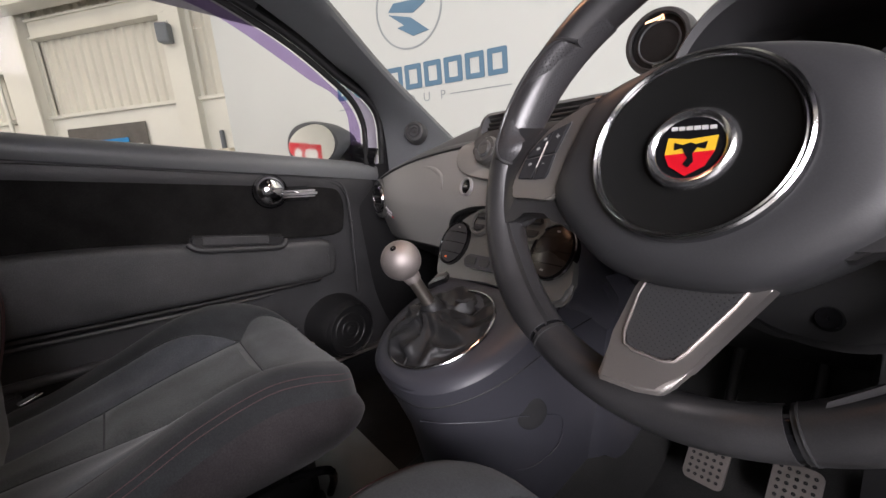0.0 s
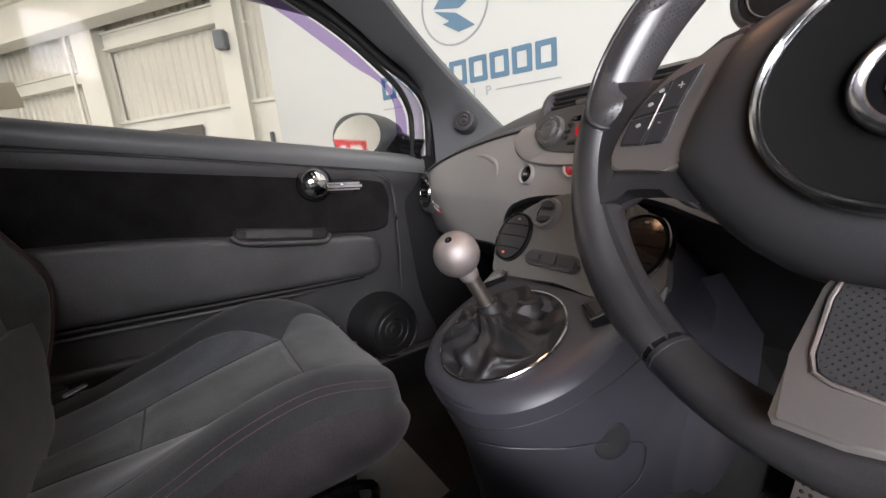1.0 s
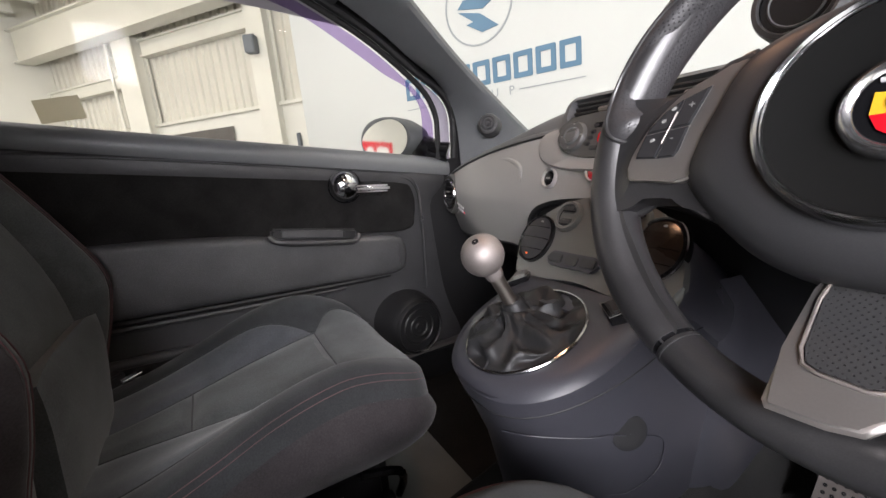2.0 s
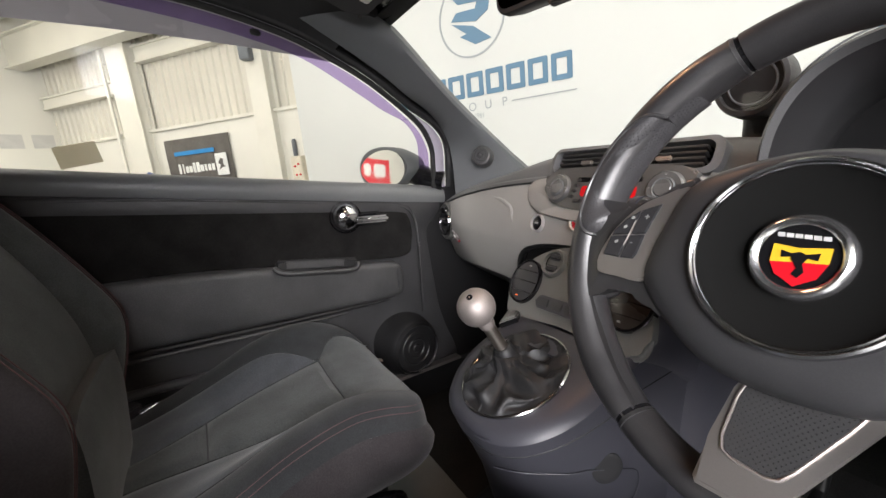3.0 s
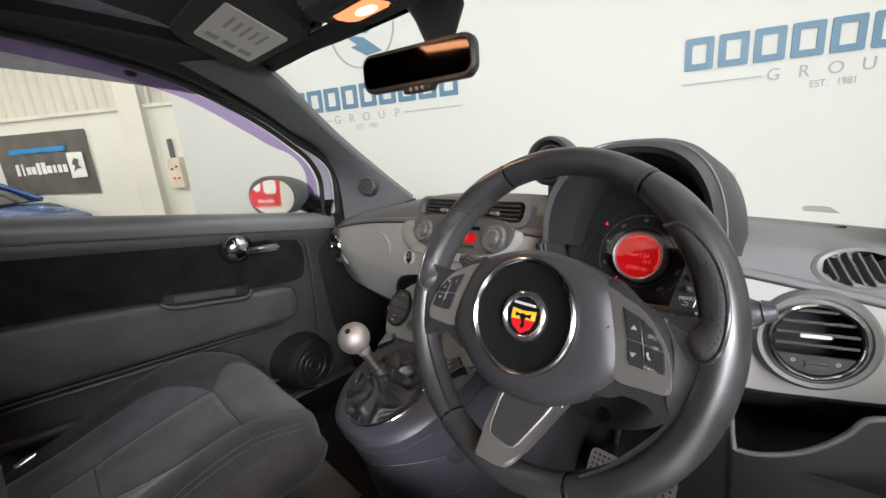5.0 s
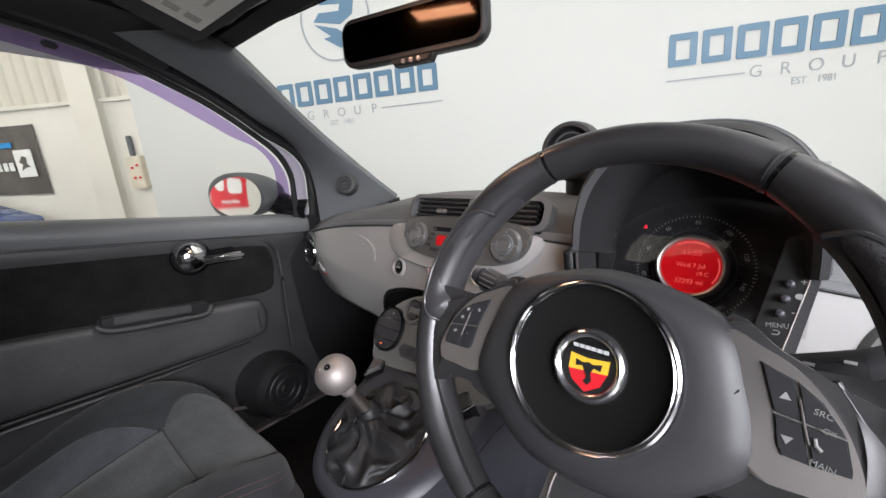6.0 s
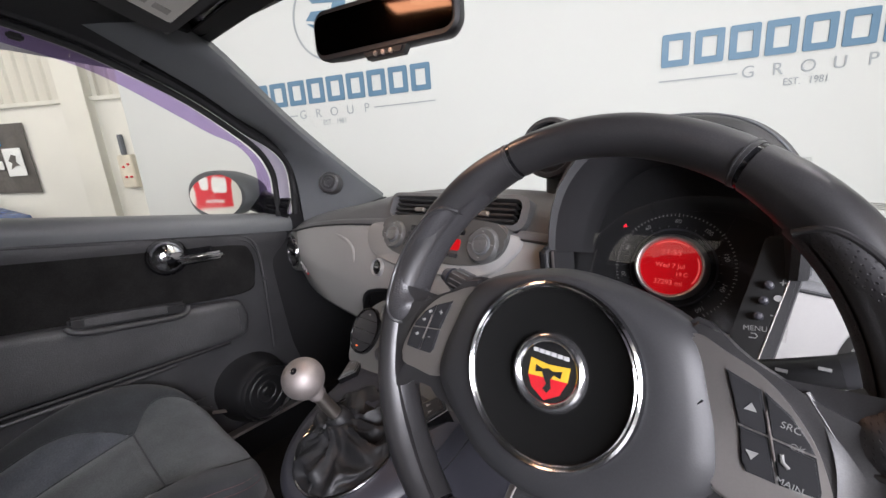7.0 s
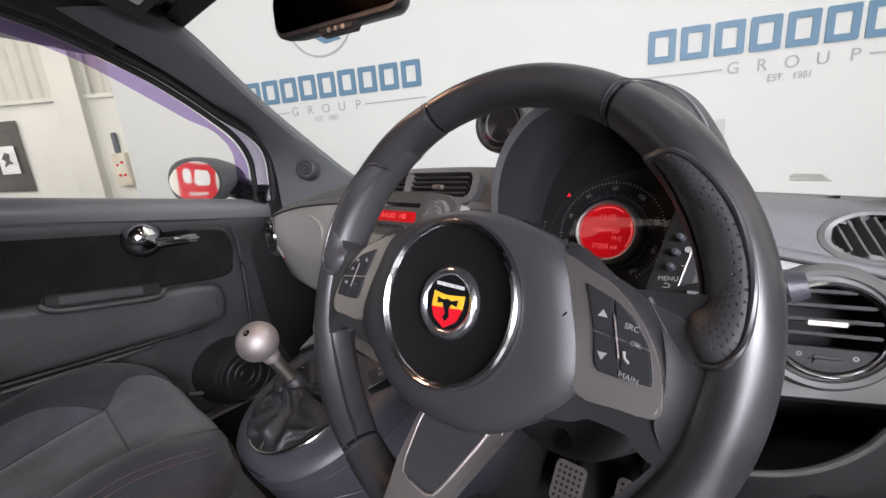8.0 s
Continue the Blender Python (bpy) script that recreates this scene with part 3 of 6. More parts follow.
part("glasshouse", loft([[CAR @ Vector((x, a * w * (1 - 0.22 * b), lerp(0.86, z, b))) for a, b in ((-1, 0), (-1, 1), (1, 1), (1, 0))] for x, w, z in ((-1.7, 0.70, 0.90), (-0.95, 0.74, 1.19), (0.0, 0.76, 1.265), (0.55, 0.75, 1.235), (1.35, 0.72, 0.88))]), dark_glass, blue)
for sy in (-1, 1):
    part("window_pillar", tube([CAR @ Vector((0.18, sy * 0.765, 0.88)), CAR @ Vector((0.12, sy * 0.60, 1.25))], 0.025, 8), blue_paint, blue)
    part("screen_pillar", tube([CAR @ Vector((1.32, sy * 0.72, 0.89)), CAR @ Vector((0.58, sy * 0.59, 1.235))], 0.03, 8), blue_paint, blue)
    for x in (-1.35, 1.35):
        wh = part("wheel", lathe([(0.20, 0.09), (0.29, 0.10), (0.32, 0.06), (0.32, -0.06), (0.29, -0.10)], 32, CAR @ pose(x, sy * 0.80, 0.32, 90)), rubber, blue)
        part("rim", lathe([(0.001, 0.07), (0.06, 0.075), (0.19, 0.06), (0.21, 0.09)], 24, CAR @ pose(x, sy * 0.80, 0.32, 90 if sy < 0 else -90)), silver, wh)
red = thing("red_banner", ROOM @ Vector((-10.12, -6.6, 0.5)), "red wall banner with white bubble shapes, seen in the mirror", "banner")
part("cloth", rbox(0.02, 3.2, 1.9, ROOM @ pose(-10.13, -6.6, 1.35), 0.004), banner_red, red)
for y, w, h, z in ((-7.1, 1.3, 0.8, 1.6), (-5.8, 0.7, 0.7, 1.65)):
    part("white_bubble", slab(rounded(w, h, 0.25, 6), 0, 0.02, 0.0, ROOM @ pose(-10.11, y, z, 90, 0, 90)), banner_white, red)
part("lettering_bar", rbox(0.02, 1.6, 0.12, ROOM @ pose(-10.11, -6.6, 0.75), 0.004), banner_white, red)

# ---- the car: body shell, floor, roof, pillars ----
SILL = lambda y: 0.936 + (0.605 - y) * 0.148
floor_pan = thing("car_floor", (0, 0.1, 0.28), "black carpeted car floor with a raised tunnel", "car floor")
part("carpet", rbox(1.32, 2.2, 0.05, pose(0, -0.1, 0.285), 0.01), carpet, floor_pan)
part("tunnel", loft([[Vector((a * w, y, 0.30 + h * b)) for a, b in ((-1, 0), (-0.85, 0.75), (-0.55, 1), (0.55, 1), (0.85, 0.75), (1, 0))] for y, w, h in ((-1.0, 0.12, 0.14), (0.2, 0.12, 0.14), (0.5, 0.14, 0.2), (0.95, 0.16, 0.25))]), carpet, floor_pan)
part("bulkhead", sheet(lambda u, v: (lerp(-0.66, 0.66, u), 0.86 + 0.10 * v, lerp(0.30, 0.895, v)), 4, 6, 0.03), carpet, floor_pan)
part("footrest_slope", sheet(lambda u, v: (lerp(-0.66, 0.66, u), lerp(0.66, 0.90, v), 0.312 + 0.16 * v * v), 4, 6, 0.02), carpet, floor_pan)
part("side_sill", rbox(0.09, 2.2, 0.16, pose(-0.655, -0.1, 0.34), 0.03, 3), black_plastic, floor_pan)
part("scuff_strip", rbox(0.03, 1.05, 0.008, pose(-0.575, 0.1, 0.424), 0.003), silver, floor_pan)
for sx in (-1, 1):
    part("kick_panel", sheet(lambda u, v: (sx * (0.655 - 0.02 * u), lerp(0.58 if sx < 0 else 0.70, 1.0, u), lerp(0.30, 0.93, v)), 4, 4, 0.015), black_plastic, floor_pan)
floor_mat = thing("floor_mat", (-0.36, 0.42, 0.312), "grey ribbed passenger floor mat lying on black carpet", "mat")
part("mat_body", slab(rounded(0.44, 0.44, 0.04, 6), 0, 0.010, 0.003, pose(-0.365, 0.175, 0.312)), mat_grey, floor_mat)
floor_mat_2 = thing("floor_mat", (0.34, 0.42, 0.312), "black driver floor mat under the pedals", "mat")
part("mat_body", slab(rounded(0.42, 0.62, 0.05, 6), 0, 0.010, 0.003, pose(0.36, 0.40, 0.312)), carpet, floor_mat_2)

# roof lining: a shallow vault that comes down to the windscreen header and the side rails
roof = thing("car_roof", (0, 0, 1.4), "black cloth roof lining with side rails", "car roof")
part("lining", sheet(lambda u, v: (lerp(-0.58, 0.58, u), lerp(-1.3, 0.455, v), 1.415 - 0.012 * (2 * u - 1) ** 4 - 0.07 * max(0, (v - 0.72) / 0.28) ** 2), 24, 24, -0.02), roof_cloth, roof)
SIDE_X = lambda z: -0.63 + 0.10 * max(0, z - 0.95)
OPENING = [(SIDE_X(z), y, z) for y, z in ((-1.1, 1.38), (-0.5, 1.398), (-0.15, 1.386), (0.01, 1.362), (0.10, 1.347), (0.20, 1.322), (0.29, 1.292), (0.37, 1.253), (0.45, 1.208), (0.53, 1.150), (0.59, 1.097), (0.618, 1.045), (0.622, 1.0), (0.620, 0.93))]
SHADE = [(y, z) for y, z in ((-1.1, 1.345), (-0.5, 1.364), (-0.15, 1.359), (0.0, 1.341), (0.09, 1.325), (0.19, 1.302), (0.31, 1.262), (0.437, 1.185), (0.497, 1.146), (0.553, 1.117), (0.586, 1.076), (0.594, 1.03), (0.591, 0.945))]


def rail(side):
    inner = smooth_line([(side * -0.50, -1.1, 1.385), (side * -0.50, -0.15, 1.385), (side * -0.49, 0.2, 1.365), (side * -0.488, 0.45, 1.325)], 6)
    outer = smooth_line([(side * (x + 0.012), y, z + 0.020) for x, y, z in OPENING[:8]], 4)
    n = 24
    rings = []
    for i in range(n + 1):
        a = inner[round(i / n * (len(inner) - 1))]
        b = outer[round(i / n * (len(outer) - 1))]
        mid = (a + b) / 2 + Vector((0, 0, 0.012))
        rings.append([a, mid, b, b + Vector((side * -0.03, 0, 0.02)), mid + Vector((0, 0, 0.05)), a + Vector((0, 0, 0.03))])
    return loft(rings)


part("side_rail", rail(1), roof_cloth, roof)
part("side_rail", rail(-1), roof_cloth, roof)
part("header_rail", sheet(lambda u, v: (lerp(-0.51, 0.51, u), 0.455 + 0.035 * v - 0.05 * (2 * u - 1) ** 2 * 0, 1.338 - 0.012 * v - 0.006 * (2 * u - 1) ** 2), 16, 4, 0.006), roof_cloth, roof)
part("outer_skin", sheet(lambda u, v: (lerp(-0.72, 0.72, u), lerp(-1.4, 0.50, v), 1.46 - 0.10 * (2 * u - 1) ** 4 - 0.09 * v ** 4), 20, 20, 0.004), lilac_paint, roof)

body = thing("car_shell", (0, 0, 0.6), "pale lilac bodywork of a parked small hatchback car", "car")
for sx in (-1, 1):
    part("rear_side", rbox(0.05, 1.0, 0.85, pose(sx * 0.70, -1.05, 0.75), 0.02), lilac_paint, body)
    part("rear_quarter", rbox(0.05, 0.5, 0.42, pose(sx * 0.66, -1.2, 1.2), 0.02), black_plastic, body)
# unseen pillar on the driver's side, added to block side light from the rear
part("unseen_centre_pillar", rbox(0.07, 0.40, 1.08, pose(0.665, -0.50, 0.85, -4), 0.025, 3), black_plastic, body)
part("rear_shelf", rbox(1.3, 0.4, 0.03, pose(0, -1.28, 0.98), 0.01), roof_cloth, body)
part("tail", rbox(1.4, 0.06, 0.85, pose(0, -1.5, 0.72), 0.02), black_plastic, body)
part("sill_beam", rbox(0.10, 1.4, 0.14, pose(0.70, 0.1, 0.36), 0.02), lilac_paint, body)
part("wing", sheet(lambda u, v: (lerp(-0.78, -0.66, u), lerp(0.66, 1.35, v), 0.93 - 0.05 * (1 - u) - 0.08 * v), 4, 6, 0.02), lilac_paint, body)
part("scuttle", sheet(lambda u, v: (lerp(-0.66, 0.66, u), lerp(0.98 - 0.06 * (2 * u - 1) ** 2, 1.12, v), 0.900 - 0.03 * v), 12, 2, 0.02), black_plastic, body)
part("bonnet", sheet(lambda u, v: (lerp(-0.68, 0.68, u), lerp(1.10, 1.75, v), 0.862 - 0.05 * (2 * u - 1) ** 2 - 0.16 * v * v), 12, 8, 0.02), lilac_paint, body)


# the two windscreen pillars
def pillar(sx, name="windscreen_pillar"):
    ob = thing(name, (sx * -0.58, 0.72, 0.93), "grey textured windscreen pillar trim with a round tweeter", "pillar", "windscreen pillars")
    front = smooth_line([(-0.52, 0.90, 0.945), (-0.515, 0.80, 1.02), (-0.505, 0.635, 1.155), (-0.50, 0.50, 1.288), (-0.495, 0.44, 1.335)], 9)
    back = smooth_line([(-0.615, 0.690, 0.905), (-0.612, 0.686, 1.0), (-0.606, 0.670, 1.065), (-0.598, 0.622, 1.128), (-0.590, 0.548, 1.178), (-0.58, 0.466, 1.236), (-0.56, 0.30, 1.330)], 6)
    rings = []
    for a, b in zip(front, back):
        d = (b - a)
        bulge = Vector((0.016, -0.012, 0.0))
        out = Vector((-0.045, 0.05, 0.02))
        rings.append([Vector((sx * p.x, p.y, p.z)) for p in (a, a + d * 0.12 + bulge * 0.6, a + d * 0.4 + bulge, a + d * 0.75 + bulge * 0.8, b + bulge * 0.25, b, b + out * 0.5, a + d * 0.4 + out, a + out * 0.4)])
    part("trim", loft(rings), pillar_mat, ob)
    return ob


pillar_w = pillar(1)
pillar_e = pillar(-1)
pillar_e.location.x += 0.06
HOME[pillar_e].x += 0.06
TW = pose(-0.537, 0.742, 1.003) @ Matrix.Rotation(radians(37), 4, "Z") @ pose(0, 0, 0, 78) @ pose(0, 0, 0.011)
tweeter = part("tweeter", lathe([(0.001, 0.0135), (0.004, 0.0135), (0.0060, 0.0100), (0.009, 0.0100), (0.0105, 0.0135), (0.0130, 0.0135), (0.015, 0.0100), (0.018, 0.0100), (0.0200, 0.0130), (0.0255, 0.0115), (0.028, 0.007), (0.029, -0.02)], 40, TW), door_mat, pillar_w, "round grey tweeter cover with ribbed rings")

# windscreen and its black edge
SCREEN = lambda u, v: Vector((lerp(-0.53, 0.53, u) * (1.0 + 0.06 * (1 - v)), lerp(0.975 - 0.10 * (2 * u - 1) ** 2, 0.485 - 0.045 * (2 * u - 1) ** 2, v), lerp(0.918, 1.335, v) + 0.012 * math.sin(math.pi * v)))
screen = thing("windscreen", (0, 0.95, 0.95), "clear curved windscreen glass", "windscreen")
pane = part("glass", sheet(SCREEN, 20, 14), screen_glass, screen)
pane.visible_shadow = False
part("black_border", sheet(lambda u, v: SCREEN(u, 0.955 + 0.06 * v) + Vector((0, 0.004, 0.004)), 20, 2, 0.002), gloss_black, screen)
part("black_border", sheet(lambda u, v: SCREEN(lerp(0.03, 0.97, u), 0.004 * v + 0.03 * v * abs(2 * u - 1) ** 14) + Vector((0, 0.004, 0.002)), 40, 2, 0.002), gloss_black, screen)

for i, (w, off) in enumerate(((0.034, 0.0), (0.040, 0.0), (0.044, 0.002), (0.047, 0.004))):
    part("print_bar", rbox(w, 0.0006, 0.0016, pose(0.491 + off, 0.888 + 0.0032 * (i - 1.5), 0.9575 - 0.0030 * (i - 1.5), 41, 0, -18), 0), sticker_mat, screen)

# ---- passenger door ----
door = thing("passenger_door", (-0.63, 0.1, 0.36), "black passenger door with chrome handle, armrest pad and speaker", "car door")


def door_skin(u, v):
    y = lerp(-0.95, 0.672, u)
    top = SILL(y) - 0.012
    z = lerp(0.34, top, v)
    h = (z - 0.34) / (top - 0.34)
    x = -0.628 - 0.012 * h
    x += 0.020 * math.exp(-((h - 0.93) / 0.075) ** 2)          # rolled upper edge
    x += 0.016 * math.exp(-((h - 0.10) / 0.16) ** 2)           # pocket bulge
    x -= 0.03 * max(0, (y - 0.56) / 0.11) ** 2
    return (x, y, z)


part("door_panel", sheet(door_skin, 60, 44, -0.02), door_mat, door)


def cap_line(u):
    y = lerp(-0.95, 0.66, u)
    return y, SILL(y)


rings = []
for i in range(33):
    y, z = cap_line(i / 32)
    x = -0.618 - 0.02 * max(0, (y - 0.5) / 0.16) ** 2
    rings.append([Vector((x + dx, y, z + dz)) for dx, dz in ((0.004, -0.045), (0.010, -0.03), (0.008, -0.012), (-0.004, 0.0), (-0.03, 0.004), (-0.06, 0.0), (-0.06, -0.04))])
part("sill_cap", loft(rings), sill_mat, door)


def raised(outline, x0, x1, bevel, m=None):
    """An outline in (y, z) on the door, drawn out towards the cabin from x0 to x1."""
    return slab([(p[0], p[1]) for p in outline], x0, x1, bevel, Matrix(((0, 0, 1, 0), (1, 0, 0, 0), (0, 1, 0, 0), (0, 0, 0, 1))), 3)


def pillow(outline, x0, x1, r):
    """An outline in (y, z) on the door, raised to x1 with a soft rounded edge of radius r."""
    n, rings = len(outline), []
    norms = []
    for i in range(n):
        a, b = Vector(outline[i - 1]), Vector(outline[(i + 1) % n])
        d = (b - a).normalized()
        norms.append(Vector((-d.y, d.x)))
    mid = Vector((sum(p[0] for p in outline) / n, sum(p[1] for p in outline) / n))
    flip = 1 if sum((mid - Vector(p)).dot(q) for p, q in zip(outline, norms)) > 0 else -1
    for inset, x in ((0, x0), (0, x1 - r), (0.12 * r, x1 - 0.5 * r), (0.45 * r, x1 - 0.15 * r), (r, x1), (1.4 * r, x1 + 0.0005)):
        rings.append([Vector((x, p[0] + flip * q.x * inset, p[1] + flip * q.y * inset)) for p, q in zip(outline, norms)])
    return loft(rings)


INSERT = [p[:2] for p in smooth_line([(0.50, 0.886, 0), (0.536, 0.852, 0), (0.535, 0.79, 0), (0.50, 0.752, 0), (0.30, 0.775, 0), (0.1, 0.80, 0), (-0.3, 0.835, 0), (-0.55, 0.86, 0), (-0.62, 0.92, 0), (-0.5, 1.015, 0), (-0.15, 0.985, 0), (0.1, 0.953, 0), (0.35, 0.912, 0)], 5, True)]
part("cloth_insert", pillow(INSERT, -0.645, -0.6225, 0.006), door_cloth, door, "black woven cloth insert")
RIM = smooth_line([(-0.623, y, z) for y, z in [(-0.55, 1.025), (-0.15, 0.997), (0.1, 0.965), (0.35, 0.924), (0.50, 0.899), (0.545, 0.865), (0.552, 0.79), (0.55, 0.70), (0.545, 0.58)]], 8)
part("moulding", tube([p + Vector((0.0, 0.003, 0.003)) for p in RIM], 0.0042, 8), door_mat, door)
part("moulding_groove", tube([p + Vector((0.002, -0.003, -0.004)) for p in RIM], 0.0016, 6), rubber, door)
PAD = [p[:2] for p in smooth_line([(0.455, 0.748, 0), (0.488, 0.722, 0), (0.488, 0.675, 0), (0.455, 0.648, 0), (0.28, 0.655, 0), (-0.1, 0.675, 0), (-0.6, 0.70, 0), (-0.62, 0.80, 0), (-0.3, 0.83, 0), (-0.09, 0.826, 0), (0.10, 0.805, 0), (0.30, 0.768, 0)], 5, True)]
part("armrest_pad", pillow(PAD, -0.640, -0.602, 0.014), pad_leather, door, "dark grey leatherette armrest pad")
# dark tube that draws the shadow under the armrest pad
part("pad_gap", tube(smooth_line([(-0.618, -0.6, 0.694), (-0.616, -0.1, 0.668), (-0.616, 0.28, 0.649), (-0.618, 0.44, 0.643)], 8), 0.006, 8), rubber, door)
part("pocket_strip", tube([(-0.600, 0.30, 0.516), (-0.604, 0.36, 0.492), (-0.612, 0.424, 0.462)], 0.0045, 8), silver, door, "pale strip along the door pocket")
part("lower_ledge", tube(smooth_line([(-0.622, -0.6, 0.680), (-0.619, -0.1, 0.654), (-0.620, 0.2, 0.639), (-0.626, 0.32, 0.634)], 8), 0.006, 8), door_mat, door)
part("pocket_edge", tube(smooth_line([(-0.592, -0.7, 0.60), (-0.588, -0.1, 0.595), (-0.592, 0.25, 0.56), (-0.60, 0.36, 0.50)], 8), 0.010, 10), door_mat, door)
# pull cup set into the pad
pull = part("pull_handle", rbox(0.012, 0.200, 0.030, pose(-0.6035, 0.262, 0.783, -9), 0.006, 3), black_plastic, door, "black pull handle, its lip's highlight coloured in paler")
part("cup", rbox(0.004, 0.140, 0.018, pose(-0.5985, 0.256, 0.787, -9), 0.0015, 1), pad_leather, pull)
# lip in a paler plastic than the handle, for the highlight along it
part("lip", tube(smooth_line([(-0.600, 0.160, 0.796), (-0.595, 0.170, 0.785), (-0.591, 0.195, 0.777), (-0.590, 0.270, 0.765), (-0.591, 0.335, 0.755), (-0.594, 0.356, 0.757), (-0.600, 0.364, 0.768)], 6), 0.0068, 10), door_mat, pull)
# chrome release: ball and lever over a dark dish
release = part("release_handle", lathe([(0.001, 0.0), (0.036, 0.0), (0.041, 0.004), (0.041, 0.008)], 40, pose(-0.623, 0.352, 0.886) @ pose(0, 0, 0, 0, 90, 0)), gloss_black, door, "chrome door release ball and lever")
bm = bmesh.new()
bmesh.ops.create_uvsphere(bm, u_segments=32, v_segments=20, radius=0.0345)
part("ball", moved(bm, pose(-0.607, 0.350, 0.888) @ Matrix.Diagonal((0.66, 1, 1, 1))), chrome, release)
part("lever", rbox(0.013, 0.092, 0.018, pose(-0.587, 0.410, 0.875, -4, 0, 0), 0.006, 3), chrome, release)
part("dish", rbox(0.008, 0.070, 0.036, pose(-0.622, 0.413, 0.874, -4), 0.003, 2), gloss_black, release)
# speaker
SP = pose(-0.582, 0.486, 0.494) @ Matrix.Rotation(radians(9), 4, "Z") @ pose(0, 0, 0, 0, 90, 0) @ Matrix.Diagonal((0.82, 0.82, 1, 1))
speaker = part("speaker", lathe([(0.080, 0.016), (0.084, 0.020), (0.088, 0.016), (0.090, 0.0), (0.096, -0.03)], 56, SP), black_plastic, door, "round black door speaker with ringed grille")
part("grille", lathe([(0.001, 0.013), (0.012, 0.013), (0.016, 0.009), (0.028, 0.009), (0.032, 0.012), (0.036, 0.009), (0.052, 0.009), (0.056, 0.012), (0.060, 0.009), (0.080, 0.010)], 56, SP), black_plastic, speaker)
part("surround", lathe([(0.0915, 0.010), (0.095, 0.006), (0.100, -0.008), (0.106, -0.030), (0.114, -0.050), (0.126, -0.068)], 56, SP), black_plastic, speaker)
part("pocket_body", sheet(lambda u, v: (-0.60 + 0.012 * math.sin(math.pi * v), lerp(-0.75, 0.36, u), lerp(0.36, 0.585 - 0.05 * u, v)), 20, 10, -0.02), door_mat, door)
# unseen driver's door, window down, added ajar to shade the right of the dashboard
SWING = pose(0.66, 0.67, 0, 0, 0, 42) @ pose(-0.66, -0.67, 0)
unseen_driver_door = thing("unseen_driver_door", SWING @ Vector((0.63, 0.1, 0.36)), "unseen black driver door, added ajar to shade the dashboard", "car door")
part("door_panel", moved(sheet(lambda u, v: (-door_skin(u, v)[0], *door_skin(u, v)[1:]), 40, 30, 0.02), SWING), door_mat, unseen_driver_door)
part("sill_cap", moved(loft([[Vector((-p.x, p.y, p.z)) for p in ring] for ring in rings]), SWING), sill_mat, unseen_driver_door)
part("outer_skin", moved(sheet(lambda u, v: (0.715 + 0.02 * math.sin(math.pi * v), lerp(-0.95, 0.66, u), lerp(0.30, 0.93 + 0.12 * (1 - u), v)), 12, 8, 0.01), SWING), lilac_paint, unseen_driver_door, "pale lilac painted door skin")
# glazing
EDGE = smooth_line(OPENING, 6)


def outward(i):
    """The edge's normal away from the window, in the plane of the door."""
    t = (EDGE[min(i + 1, len(EDGE) - 1)] - EDGE[max(i - 1, 0)]).normalized()
    return Vector((0, -t.z, t.y))


FRAME_W = lambda z: 0.004 + 0.032 * ease((1.14 - z) / 0.10)


def along(off, dx):
    return [EDGE[i] + outward(i) * (off + 0.0) + Vector((dx, 0, 0)) for i in range(len(EDGE))]


TOPS = curve_of(*[(y, z) for x, y, z in OPENING[:11]])


def glass_at(u, v):
    y = lerp(-0.9, 0.618, u)
    z0 = SILL(y) - 0.02
    z = lerp(z0, TOPS(min(y, 0.59)) - max(0, y - 0.59) * 2.0 + 0.008, v)
    return (SIDE_X(z) - 0.012, y, z)


pane = part("window_glass", sheet(glass_at, 40, 12), side_glass, door)
pane.visible_shadow = False
part("window_seal", tube([p for p in along(0.0065, 0.0)], 0.0075, 8), rubber, door)


def frame_band(u, v):
    i = round(u * (len(EDGE) - 1))
    p, w = EDGE[i], FRAME_W(EDGE[i].z)
    q = p + outward(i) * (0.011 + w * v)
    return (q.x - 0.006 + 0.004 * math.sin(math.pi * v), q.y, q.z)


part("upper_frame", sheet(frame_band, len(EDGE) - 1, 4, 0.004), lilac_paint, door, "pale lilac painted window frame")
part("body_seal", tube([EDGE[i] + outward(i) * (0.019 + FRAME_W(EDGE[i].z)) + Vector((0.006, 0, 0)) for i in range(len(EDGE))], 0.0105, 8), rubber, door)
part("cant_rail", sheet(lambda u, v: EDGE[round(u * (len(EDGE) - 1))] + outward(round(u * (len(EDGE) - 1))) * (0.02 + FRAME_W(EDGE[round(u * (len(EDGE) - 1))].z) + 0.07 * v) + Vector((-0.012, 0, 0)), len(EDGE) - 1, 3, 0.006), rubber, body)
SHADE_LINE = smooth_line([(SIDE_X(z), y, z) for y, z in SHADE], 6)


def deflector(u, v):
    a = u * (len(EDGE) - 1)
    i = min(int(a), len(EDGE) - 2)
    p = EDGE[i].lerp(EDGE[i + 1], a - i)
    b = u * (len(SHADE_LINE) - 1)
    k = min(int(b), len(SHADE_LINE) - 2)
    q = SHADE_LINE[k].lerp(SHADE_LINE[k + 1], b - k)
    r = p.lerp(q, v * 1.15 - 0.15)
    return (r.x - 0.020 - 0.005 * math.sin(math.pi * v), r.y, r.z)


pane = part("wind_deflector", sheet(deflector, 80, 4, 0.002), lilac_tint, door, "see-through lilac wind deflector along the window's edge")
pane.visible_shadow = False
part("deflector_clip", rbox(0.012, 0.022, 0.012, pose(-0.608, 0.212, 1.311, -14), 0.003), rubber, door)
